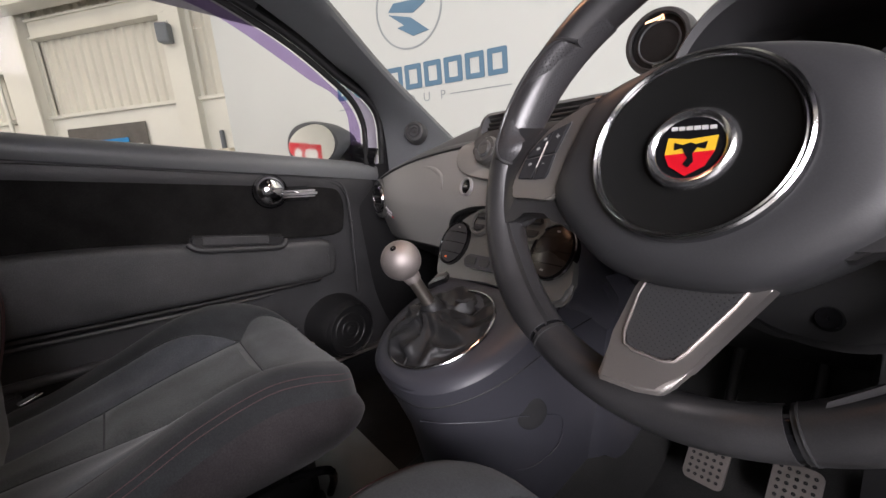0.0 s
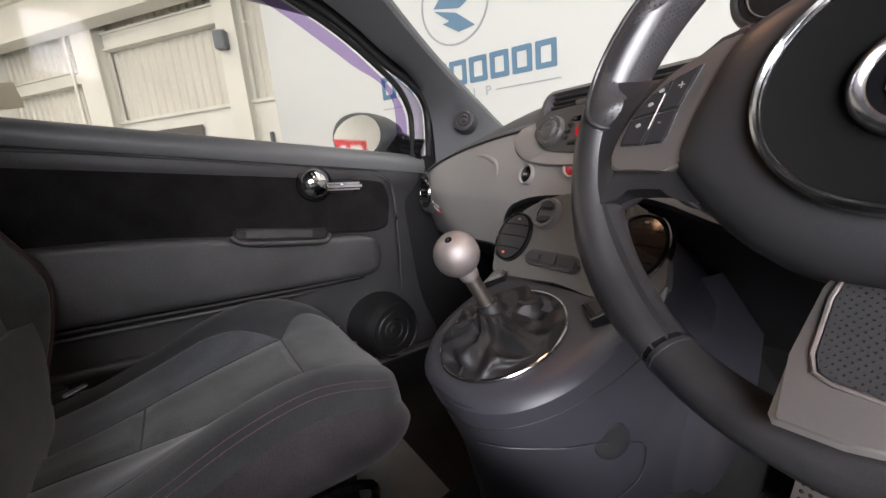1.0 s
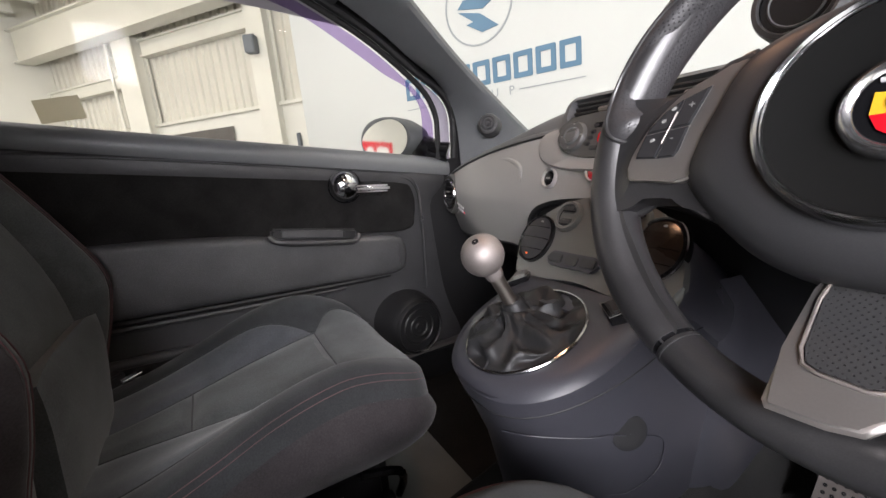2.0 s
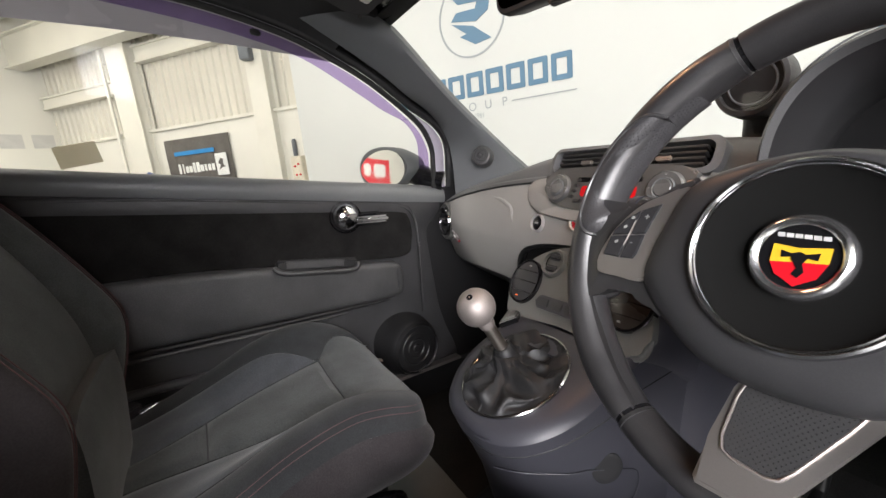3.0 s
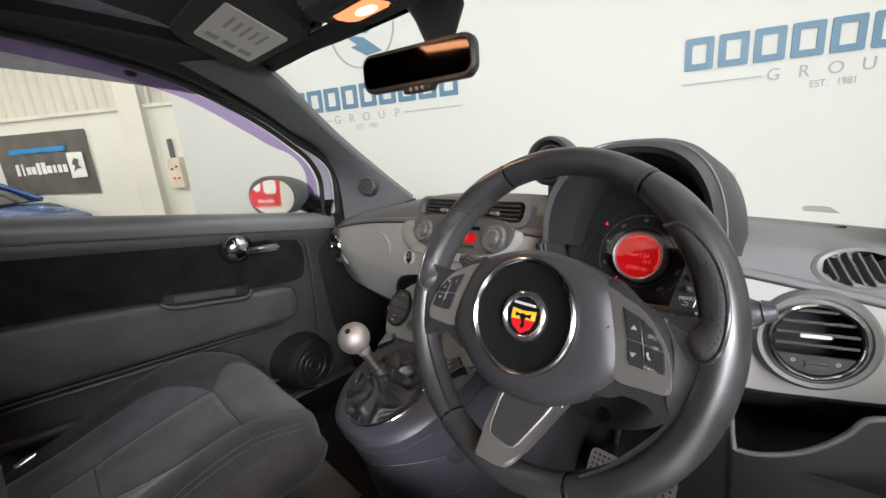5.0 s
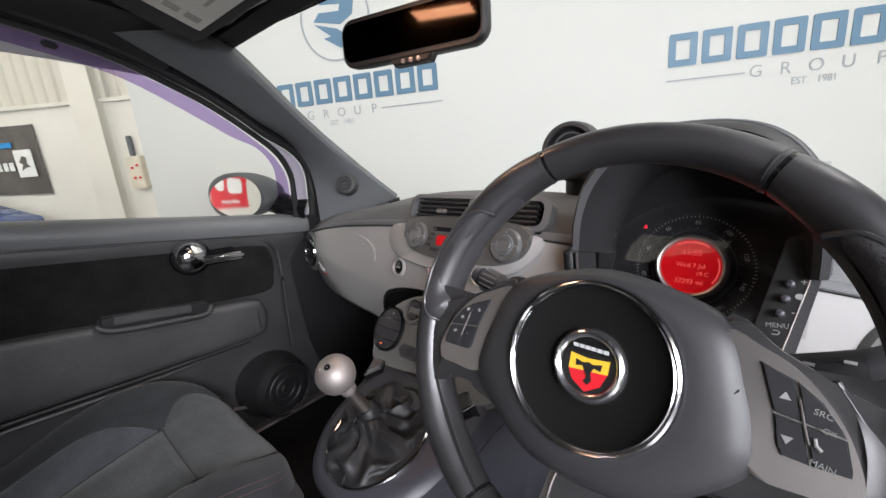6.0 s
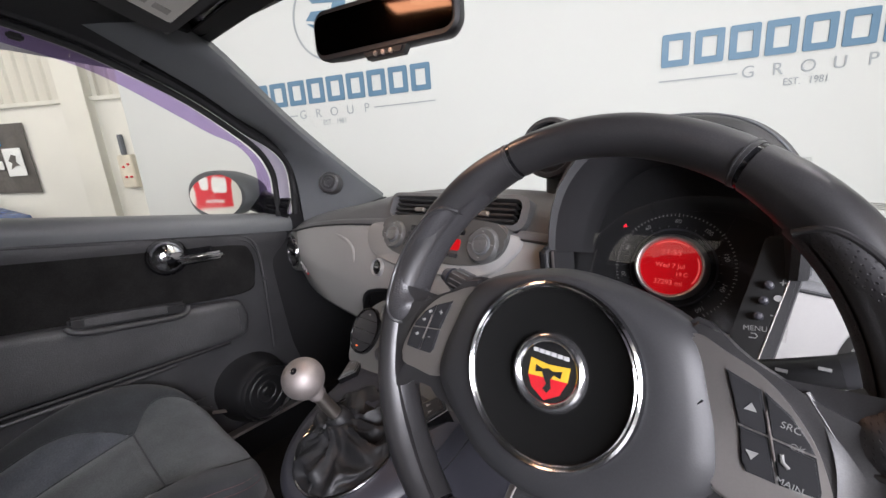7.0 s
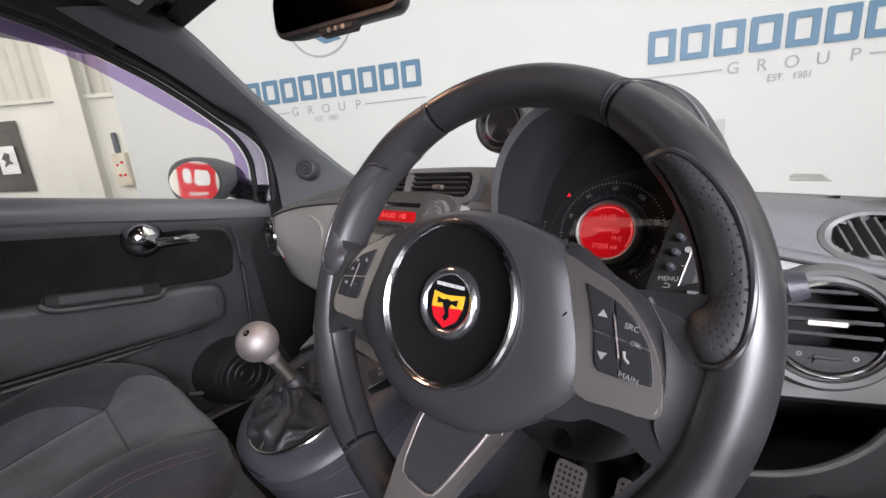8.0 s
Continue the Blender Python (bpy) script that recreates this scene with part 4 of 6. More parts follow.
sticker = thing("window_label", (-0.652, -0.14, 1.06), "pale paper label stuck on the side window", "label")
part("paper", rbox(0.0015, 0.068, 0.042, pose(-0.6655, -0.145, 1.083, 8), 0.0), label_paper, sticker)

# door mirror
MIR = pose(-0.742, 0.532, 0.996) @ Matrix.Rotation(radians(21), 4, "Z")
door_mirror = thing("door_mirror", (-0.68, 0.57, 0.94), "grey oval door mirror reflecting the showroom", "mirror")
shell_profile = []
for k, (s, d) in enumerate(((1.0, -0.012), (1.05, 0.0), (1.06, 0.015), (1.0, 0.05), (0.85, 0.08), (0.55, 0.10), (0.1, 0.108))):
    shell_profile.append([MIR @ Vector((0.100 * s * math.cos(a), d, 0.060 * s * math.sin(a) * (1 - 0.16 * math.cos(a)) * -1)) for a in [2 * math.pi * i / 40 for i in range(40)]])
part("housing", loft(shell_profile), pillar_mat, door_mirror)
GLASS = [(0.092 * math.cos(a), 0.053 * math.sin(a) * (1 + 0.16 * math.cos(a))) for a in [2 * math.pi * i / 40 for i in range(40)]]
TILTED = MIR @ pose(0, -0.019, 0, 87)
part("mirror_glass", loft([[TILTED @ Vector((x * g, y * g, -((x * g) ** 2 + (y * g) ** 2) / 2.6)) for x, y in GLASS] for g in (1.0, 0.8, 0.6, 0.4, 0.2, 0.02)], caps=False), mirror_glass, door_mirror, "slightly bowed mirror glass")
part("arm", tube([MIR @ Vector((0.07, 0.05, -0.02)), Vector((-0.655, 0.63, 0.955)), Vector((-0.63, 0.66, 0.945))], [0.035, 0.03, 0.028], 12), gloss_black, door_mirror)

# ---- dashboard ----
CREASE_Z = lambda x: 0.957 - 0.19 * x * x
CREASE_Y = lambda x: 0.583 + 0.21 * x * x
PANEL_Y = lambda x: 0.530 + 0.31 * x * x
UNDER = lambda x: lerp(0.05, 0.03, ease((x + 0.05) / 0.3))
BOTTOM_Z = curve_of((-0.66, 0.722), (-0.55, 0.724), (-0.48, 0.732), (-0.38, 0.743), (-0.27, 0.750), (-0.210, 0.754), (-0.192, 0.798), (-0.168, 0.826), (-0.14, 0.839), (-0.10, 0.848), (-0.04, 0.852), (0.08, 0.850), (0.17, 0.82), (0.28, 0.80), (0.45, 0.768), (0.53, 0.771), (0.66, 0.780))
dash = thing("dashboard", (0, 0.72, 0.86), "dark dashboard with a satin grey panel across the car", "dashboard")


def dash_top(u, v):
    x = lerp(-0.655, 0.655, u)
    y0, z0 = CREASE_Y(x), CREASE_Z(x)
    y1 = 0.985 - 0.13 * (x / 0.655) ** 2
    y = lerp(y0, y1, v)
    hump = 0.050 * math.exp(-((x + 0.0) / 0.26) ** 4) * math.exp(-((v - 0.22) / 0.35) ** 2) * ease(v / 0.055)
    z = z0 + (0.932 - z0) * v ** 1.2 + 0.030 * math.sin(math.pi * min(1, v * 1.15) ** 0.6) * (1 - 0.5 * (x / 0.655) ** 2) + hump * 0.38 + 0.022 * ease((x - 0.36) / 0.16) * ease(v / 0.10) * (1 - v)
    return (x, y, z)


def cut(bm, test):
    """Takes out the faces whose middle passes the test."""
    bmesh.ops.delete(bm, geom=[f for f in bm.faces if test(f.calc_center_median())], context="FACES")
    return bm


IN_CLUSTER = lambda c: abs(c.x - 0.316) < 0.112 and c.y < 0.70
IN_VENT = lambda c: abs(c.x - 0.008) < 0.136 and 0.957 < c.z < 0.999 and c.y < 0.62
part("top_pad", cut(sheet(dash_top, 140, 80, 0.012), lambda c: IN_CLUSTER(c) or IN_VENT(c) or ((c.x - 0.546) / 0.034) ** 2 + ((c.z - 0.9255) / 0.017) ** 2 < 1 and c.y < 0.70), top_pad_mat, dash, "dark grey soft dashboard top", 50)


def dash_panel(u, v):
    x = lerp(-0.655, 0.655, u)
    zt, zb = CREASE_Z(x) - 0.004, BOTTOM_Z(x)
    if abs(x - 0.316) < 0.108:
        zt = 0.868
    z = lerp(zb, zt, v)
    h = (z - 0.74) / 0.22
    y = PANEL_Y(x) + 0.055 * max(0, h - 0.45) ** 1.6 * 1.9 + UNDER(x) * max(0, 0.45 - h) ** 1.5 * 1.6
    return (x, y, z)


def panel_y(x, z):
    h = (z - 0.74) / 0.22
    return PANEL_Y(x) + 0.055 * max(0, h - 0.45) ** 1.6 * 1.9 + UNDER(x) * max(0, 0.45 - h) ** 1.5 * 1.6


def pad_roll(u, v):
    x = lerp(-0.655, 0.655, u)
    zt = CREASE_Z(x) - 0.004
    a, b = Vector((x, panel_y(x, zt) - 0.001, zt - 0.002)), Vector(dash_top(u, 0.004))
    p = a.lerp(b, v)
    return (x, p.y - 0.003 * math.sin(math.pi * v), p.z + 0.006 * math.sin(math.pi * v))


for x0, x1 in ((-0.652, 0.203), (0.43, 0.652)):
    part("pad_gap", tube([Vector((x, panel_y(x, CREASE_Z(x) - 0.004) - 0.0026, CREASE_Z(x) - 0.003)) for x in [lerp(x0, x1, i / 60) for i in range(61)]], 0.0016, 6), rubber, dash, "dark joint between pad and panel")
part("pad_roll", cut(sheet(pad_roll, 120, 6, 0.006), lambda c: IN_CLUSTER(c) or IN_VENT(c)), top_pad_mat, dash, "", 60)
IN_ROUND = lambda c: math.hypot(c.x - 0.5195, c.z - 0.849) < 0.045 or math.hypot(c.x + 0.594, c.z - 0.834) < 0.038
part("grey_panel", cut(sheet(dash_panel, 200, 40, -0.012), IN_ROUND), grey_panel, dash, "satin grey dashboard panel", 50)
part("under_lip", tube([Vector((x, panel_y(x, BOTTOM_Z(x)) + 0.008, BOTTOM_Z(x))) for x in [-0.65 + 1.3 * i / 60 for i in range(61)]], 0.008, 8), black_plastic, dash)
part("lower_body", sheet(lambda u, v: (lerp(-0.65, 0.65, u), panel_y(lerp(-0.65, 0.65, u), BOTTOM_Z(lerp(-0.65, 0.65, u))) + 0.02 + 0.24 * v, lerp(BOTTOM_Z(lerp(-0.65, 0.65, u)), 0.60, v ** 0.8)), 40, 10, 0.01), black_plastic, dash)
GRIP = smooth_line([(-0.34, 0, 0.918), (-0.26, 0, 0.914), (-0.215, 0, 0.900), (-0.205, 0, 0.88), (-0.203, 0, 0.865)], 6)
part("glovebox_recess", tube([(p.x, panel_y(p.x, p.z) + 0.003, p.z) for p in GRIP], [0.001 + 0.005 * math.sin(math.pi * i / (len(GRIP) - 1)) for i in range(len(GRIP))], 8), grey_panel, dash)

# central vents
def vent_slats(cx, w, parent):
    m = face(cx, 0.592, 0.979, 28)
    part("duct", slab(rounded(w, 0.036, 0.010), -0.05, -0.012, 0, m), gloss_black, parent)
    for k in range(4):
        part("slat", rbox(w - 0.006, 0.0035, 0.014, m @ pose(0, -0.012 + 0.008 * k, -0.004, -12), 0.001), soft_black, parent)
    part("slider", rbox(0.022, 0.007, 0.010, m @ pose(0.004, -0.003, 0.003), 0.002), silver, parent)


vent = thing("centre_vent", (0.008, 0.59, 0.96), "twin black central air vents with slats", "air vent")
m = face(0.008, 0.594, 0.979, 28)
out, inn = rounded(0.282, 0.052, 0.018, 6), rounded(0.262, 0.038, 0.012, 6)
n = len(out)
bm = mesh([(x, y, 0.004) for x, y in out] + [(x, y, 0.007) for x, y in inn] + [(x, y, -0.04) for x, y in inn] + [(x, y, -0.03) for x, y in out], [(i, (i + 1) % n, n + (i + 1) % n, n + i) for i in range(n)] + [(n + i, n + (i + 1) % n, 2 * n + (i + 1) % n, 2 * n + i) for i in range(n)] + [(i, 3 * n + i, 3 * n + (i + 1) % n, (i + 1) % n) for i in range(n)])
part("bezel", moved(bm, m), top_pad_mat, vent)
vent_slats(-0.056, 0.118, vent)
vent_slats(0.072, 0.118, vent)
part("divider", rbox(0.012, 0.038, 0.03, face(0.008, 0.594, 0.979, 28) @ pose(0, 0, -0.008), 0.002), top_pad_mat, vent)
part("duct_back", slab(rounded(0.28, 0.05, 0.016), -0.052, -0.045, 0, m), gloss_black, vent)

# radio
RAD = face(0.010, 0.556, 0.941, 25)
SURROUND = [p[:2] for p in smooth_line([(-0.168, 0.014, 0), (-0.174, -0.012, 0), (-0.145, -0.038, 0), (-0.085, -0.051, 0), (-0.005, -0.054, 0), (0.085, -0.047, 0), (0.128, -0.020, 0), (0.140, 0.014, 0), (0.08, 0.020, 0), (-0.02, 0.022, 0), (-0.11, 0.020, 0)], 5, True)]
part("radio_surround", loft([[RAD @ Vector((x * g, y * g, z - 0.26 * (x * g + 0.01) ** 2)) for x, y in SURROUND] for g, z in ((1.0, -0.020), (1.0, -0.004), (0.992, -0.0005), (0.975, 0.0012), (0.6, 0.0012), (0.3, 0.0012), (0.02, 0.0012))]), grey_panel, dash, "raised grey band round the radio", 50)
radio = thing("car_radio", (0.010, 0.55, 0.90), "grey car radio with two knobs and a red display", "radio")
lens = [p[:2] for p in smooth_line([(-0.125, 0.012, 0), (-0.105, 0.030, 0), (0, 0.034, 0), (0.105, 0.030, 0), (0.125, 0.012, 0), (0.112, -0.018, 0), (0.07, -0.033, 0), (0, -0.037, 0), (-0.07, -0.033, 0), (-0.112, -0.018, 0)], 5, True)]
part("fascia", slab(lens, -0.02, 0.004, 0.003, RAD), fascia_grey, radio)
part("display", slab(rounded(0.094, 0.0165, 0.004), 0, 0.0052, 0.0005, RAD @ pose(0.003, -0.006, 0)), red_display, radio, "lit red radio display")
words("display_text", "RADIO   102", 0.0105, RAD @ pose(0.003, -0.006, 0.0056), red_text, radio, 0.0002)
part("disc_slot", slab(rounded(0.11, 0.007, 0.002), 0, 0.0052, 0.0, RAD @ pose(0.0, 0.0125, 0)), gloss_black, radio)
for s in (-1, 1):
    g = Matrix.Diagonal((1, 1, 1, 1)) if s < 0 else Matrix.Diagonal((1.06, 1.06, 1, 1))
    k = part("knob", lathe([(0.001, 0.010), (0.010, 0.010), (0.012, 0.008), (0.0125, 0.006), (0.021, 0.007), (0.0235, 0.004), (0.0245, -0.002)], 40, RAD @ pose(0.09 * s, -0.002, 0.003) @ g), knob_grey, radio)
    part("knob_ring", lathe([(0.0115, 0.0085), (0.0130, 0.0095), (0.0142, 0.0065)], 36, RAD @ pose(0.09 * s, -0.002, 0.003) @ g), pillar_mat, k)
    for q in range(4):
        part("knob_mark", rbox(0.003, 0.0012, 0.0006, RAD @ pose(0.09 * s + 0.0185 * math.cos(q * math.pi / 2), -0.002 + 0.0185 * math.sin(q * math.pi / 2), 0.0108), 0), white_mark, k)
for i in range(6):
    part("preset_button", rbox(0.0155, 0.006, 0.005, RAD @ pose(-0.046 + 0.0175 * i, -0.022, 0.005), 0.0015), button_black, radio)
for i in range(4):
    part("small_button", rbox(0.009, 0.005, 0.005, RAD @ pose(-0.0515 - 0.003 * i, 0.012 - 0.009 * i, 0.005), 0.0015), button_black, radio)


# three round chrome-ringed push buttons under the radio
for x, z, lit in ((-0.122, 0.881, False), (-0.031, 0.890, True), (0.060, 0.893, False)):
    m = face(x, panel_y(x, z) - 0.0015, z, 18, math.degrees(0.62 * x))
    b = thing("push_button", m.translation, "small round chrome-ringed push button" + (" with a red hazard mark" if lit else ""), "button", "dashboard buttons")
    part("ring", lathe([(0.0125, 0.0), (0.0130, 0.004), (0.0145, 0.0050), (0.0158, 0.001), (0.0158, -0.01)], 36, m), plated, b)
    part("cap", lathe([(0.001, 0.0035), (0.009, 0.003), (0.0128, 0.001)], 30, m), badge_red if lit else gloss_black, b)
    part("mark", slab(rounded(0.009, 0.003, 0.001), 0.003, 0.0042, 0, m), white_mark, b)

# side vents, one at each end
def round_vent(m, label):
    ob = thing("round_vent", m.translation, label, "air vent", "round side vents")
    part("chrome_ring", lathe([(0.0375, 0.002), (0.0388, 0.006), (0.0405, 0.0072), (0.0425, 0.005), (0.0432, -0.008)], 56, m), ring_chrome, ob)
    part("outer_ring", lathe([(0.0430, -0.004), (0.0465, -0.004), (0.0475, 0.0), (0.052, 0.001), (0.056, -0.004), (0.058, -0.012)], 56, m), climate_mat, ob)
    part("housing", lathe([(0.0575, -0.010), (0.0590, -0.02), (0.060, -0.04)], 48, m), grey_panel, ob)
    part("duct", lathe([(0.001, -0.045), (0.036, -0.045), (0.038, 0.003)], 48, m), rubber, ob)
    for k in range(4):
        y = -0.006 + 0.0125 * k
        w = 2 * math.sqrt(max(0.0001, 0.0365 ** 2 - y * y))
        part("slat", rbox(w, 0.003, 0.018, m @ pose(0, y, -0.006, -14), 0.001), rubber, ob)
    part("slat_pin", rbox(0.030, 0.004, 0.006, m @ pose(-0.002, 0.0065, 0.006), 0.002), silver, ob)
    part("lower_plate", slab([(0.037 * math.cos(radians(a)), 0.037 * math.sin(radians(a))) for a in range(205, 336, 10)], -0.004, 0.003, 0.001, m), black_plastic, ob)
    part("thumb_wheel", rbox(0.024, 0.008, 0.008, m @ pose(0, -0.026, 0.003), 0.003), button_black, ob)
    for s in (-1, 1):
        part("dot", lathe([(0.001, 0.0036), (0.0022, 0.0036)], 12, m @ pose(0.019 * s, -0.0225, 0)), white_mark, ob)
    return ob


round_vent(face(0.5195, 0.608, 0.849, 10, 17) @ Matrix.Diagonal((1.05, 1.05, 1.0, 1)), "round black air vent with a bright chrome ring")
round_vent(face(-0.594, 0.633, 0.834, 4, -12) @ Matrix.Diagonal((0.95, 0.95, 0.95, 1)), "round air vent with a chrome ring beside the door")
ctl = thing("panel_badge", (-0.52, 0.61, 0.78), "small chrome badge of two rows of raised marks", "badge")
for i in range(4):
    for j in range(2):
        x, z = -0.540 + 0.0135 * i, 0.812 - 0.0125 * j - 0.003 * i
        part("raised_mark", rbox(0.0105, 0.0095, 0.006, face(x, panel_y(x, z) - 0.001, z, 2, -20), 0.003), banner_red if (i, j) == (3, 1) else plated, ctl)


def demist(m):
    ob = thing("demister_vent", m.translation, "slatted black demister vent in the dashboard top", "air vent")
    part("bezel", lathe([(0.030, 0.001), (0.034, 0.003), (0.038, 0.001), (0.039, -0.01)], 40, m @ Matrix.Diagonal((1.35, 0.85, 1, 1))), climate_mat, ob)
    part("well", lathe([(0.001, -0.02), (0.030, -0.02), (0.031, 0.001)], 40, m @ Matrix.Diagonal((1.35, 0.85, 1, 1))), gloss_black, ob)
    for k in range(6):
        x = -0.03 + 0.012 * k
        part("slat", rbox(0.0025, 2 * 0.025 * math.sqrt(max(0.02, 1 - (x / 0.0405) ** 2)), 0.012, m @ pose(x, 0, -0.005, 0, 20, 20), 0.0008), climate_mat, ob)


demist(face(0.546, 0.6605, 0.9260, 31, 18) @ Matrix.Diagonal((0.85, 0.85, 0.85, 1)))

# driver's storage tray under the panel
tray = thing("storage_tray", (0.5, 0.56, 0.76), "dark open storage tray under the dashboard", "tray")
LIP_Z = curve_of((0.395, 0.762), (0.448, 0.762), (0.454, 0.745), (0.457, 0.704), (0.465, 0.697), (0.483, 0.699), (0.514, 0.713), (0.537, 0.731), (0.557, 0.755), (0.569, 0.776), (0.60, 0.783), (0.655, 0.787))
LIP_Y = lambda x: 0.565 + 0.9 * max(0, x - 0.40) ** 2
EDGE_X = [0.449 + 0.206 * i / 60 for i in range(61)]
part("lip", tube([Vector((x, LIP_Y(x) + 0.002, LIP_Z(x))) for x in EDGE_X], 0.0032, 8), climate_mat, tray)
part("tray_floor", sheet(lambda u, v: (lerp(0.40, 0.655, u), lerp(0.58, 0.74, v), 0.684 + 0.02 * u - 0.01 * v), 6, 6, 0.01), black_plastic, tray)
part("front_wall", sheet(lambda u, v: (lerp(0.395, 0.655, u), LIP_Y(lerp(0.395, 0.655, u)) + 0.035 * (1 - v) ** 2, lerp(0.54, LIP_Z(lerp(0.395, 0.655, u)), v)), 78, 10, -0.008), black_plastic, tray)
part("side_wall", rbox(0.02, 0.15, 0.08, pose(0.40, 0.655, 0.725), 0.006), black_plastic, tray)

# ---- instrument cluster ----
cluster = thing("instrument_cluster", (0.316, 0.62, 0.85), "hooded instrument cluster with a round red display", "instrument cluster")
CX = 0.316


def hood(y, grow, lift):
    """One arch of the cowl, from its left foot over the top to its right foot."""
    out = []
    for i in range(41):
        a = math.pi * (1 - i / 40)
        c, s = math.cos(a), math.sin(a)
        x = CX + (0.112 + grow) * math.copysign(abs(c) ** 0.75, c)
        out.append(Vector((x, y - 0.03 * abs(c) ** 2, 0.945 + lift + (0.135 + grow) * s ** 0.8)))
    return out


arches = [hood(0.575, -0.006, 0.0), hood(0.570, 0.0, 0.002), hood(0.580, 0.006, 0.0), hood(0.62, 0.010, 0.0), hood(0.70, 0.010, -0.02), hood(0.78, -0.01, -0.07)]
part("cowl", loft(arches, closed=False, caps=False), cowl_skin, cluster, "black leather-look cowl", 60)
part("cowl_stitch", tube([p + Vector((0, 0.004, 0.001)) for p in hood(0.584, 0.0075, 0.001)], 0.0012, 6), pillar_mat, cluster)
inner = [hood(0.575, -0.006, 0.0), hood(0.60, -0.012, -0.004), hood(0.66, -0.018, -0.02), hood(0.69, -0.024, -0.03)]
part("inner_shroud", loft(inner, closed=False, caps=False), dial_black, cluster, "", 85)
part("side_cheek", rbox(0.016, 0.07, 0.115, pose(CX - 0.1135, 0.570, 0.900, 8), 0.006, 3), cowl_skin, cluster)
part("cheek_edge", rbox(0.002, 0.004, 0.10, pose(CX - 0.104, 0.540, 0.900, 8), 0.0005), silver, cluster)
DIAL = face(CX, 0.628, 0.919, 20)
part("dial_plate", slab(rounded(0.225, 0.19, 0.05, 6), -0.01, 0.0, 0.0, DIAL @ pose(0, 0.03, 0)), dial_black, cluster)
for k in range(73):
    a = radians(232 - 284 * k / 72)
    big = k % 12 == 0
    part("tick", rbox(0.0022 if not big else 0.004, 0.0008, 0.0006, DIAL @ pose(0.062 * math.cos(a), 0.062 * math.sin(a), 0.0008, 0, 0, math.degrees(a)), 0.0), white_mark, cluster)
for k, t in enumerate(("0", "20", "40", "60", "80", "100", "120", "140", "160")):
    a = radians(232 - 284 * k / 8)
    words("dial_number", t, 0.0066, DIAL @ pose(0.0545 * math.cos(a), 0.0545 * math.sin(a), 0.0008, 0, 0, math.degrees(a) - 90), white_mark, cluster, 0.0002)
part("rev_ring", lathe([(0.044, 0.001), (0.0452, 0.0025), (0.0464, 0.001)], 64, DIAL), console_mat, cluster)
for k in range(25):
    a = radians(225 - 270 * k / 24)
    part("rev_tick", rbox(0.0022, 0.0007, 0.0006, DIAL @ pose(0.0485 * math.cos(a), 0.0485 * math.sin(a), 0.0008, 0, 0, math.degrees(a)), 0.0), pillar_mat, cluster)
part("display_ring", lathe([(0.0318, 0.0110), (0.0328, 0.0155), (0.0350, 0.0165), (0.0372, 0.0140), (0.0385, 0.0)], 64, DIAL), silver, cluster, "bright ring round the display")
part("display", lathe([(0.0005, 0.0110), (0.0320, 0.0110)], 64, DIAL), red_display, cluster, "lit round red display")
for t, x, y, s in (("11:55", 0, 0.0165, 0.0095), ("Wed 7 Jul", 0, 0.001, 0.0075), ("19 C", 0.013, -0.008, 0.0065), ("37293 mi", 0, -0.0185, 0.0080)):
    words("display_text", t, s, DIAL @ pose(x, y, 0.0116), red_text, cluster, 0.0002)
part("display_arc", lathe([(0.0285, 0.0), (0.0300, 0.0), (0.0300, 0.0004), (0.0285, 0.0004), (0.0285, 0.0)], 24, DIAL @ pose(0, 0, 0.0112, 0, 0, 55), 70), red_text, cluster)
part("display_arc", lathe([(0.0285, 0.0), (0.0300, 0.0), (0.0300, 0.0004), (0.0285, 0.0004), (0.0285, 0.0)], 24, DIAL @ pose(0, 0, 0.0112, 0, 0, -35), 60), red_text, cluster)
part("warning_lamp", slab([(-0.0024, -0.0018), (0.0024, -0.0018), (0, 0.0026)], 0, 0.0012, 0, DIAL @ pose(-0.0585, 0.0455, 0)), red_lamp, cluster, "small red warning lamp")
part("warning_lamp", lathe([(0.0005, 0.001), (0.0042, 0.001)], 20, DIAL @ pose(0.0836, 0.0006, 0)), red_lamp, cluster, "small red brake warning lamp")
part("needle", rbox(0.016, 0.0014, 0.0012, DIAL @ pose(0.052 * math.cos(radians(232)), 0.052 * math.sin(radians(232)), 0.006, 0, 0, 232), 0.0005), red_lamp, cluster)
pane = part("cluster_lens", sheet(lambda u, v: DIAL @ Vector((lerp(-0.11, 0.11, u), lerp(-0.06, 0.115, v), 0.022 + 0.021 * v + 0.003 * math.sin(math.pi * v))), 8, 10), gauge_glass, cluster)
pane.visible_shadow = False
# the strip of four keys
STRIP = face(0.408, 0.544, 0.924, 28)
part("key_strip", slab([(0.0200, 0.050), (0.0120, 0.058), (-0.0060, 0.058), (-0.0200, -0.030), (-0.0260, -0.090), (-0.0050, -0.090), (0.0030, -0.043)], -0.010, 0.0, 0.0015, STRIP), key_panel, cluster)
part("strip_edge", tube([STRIP @ Vector(p) for p in ((0.0196, 0.050, 0.0), (0.0120, 0.006, 0.0), (0.0030, -0.043, 0.0), (-0.0048, -0.088, 0.0))], 0.0007, 6), silver, cluster)
part("side_cheek", slab([(0.0270, 0.054), (0.0160, 0.066), (-0.0040, 0.062), (-0.0190, -0.030), (-0.0250, -0.092), (0.0040, -0.092), (0.0120, -0.043)], -0.055, -0.006, 0.004, STRIP), soft_black, cluster)
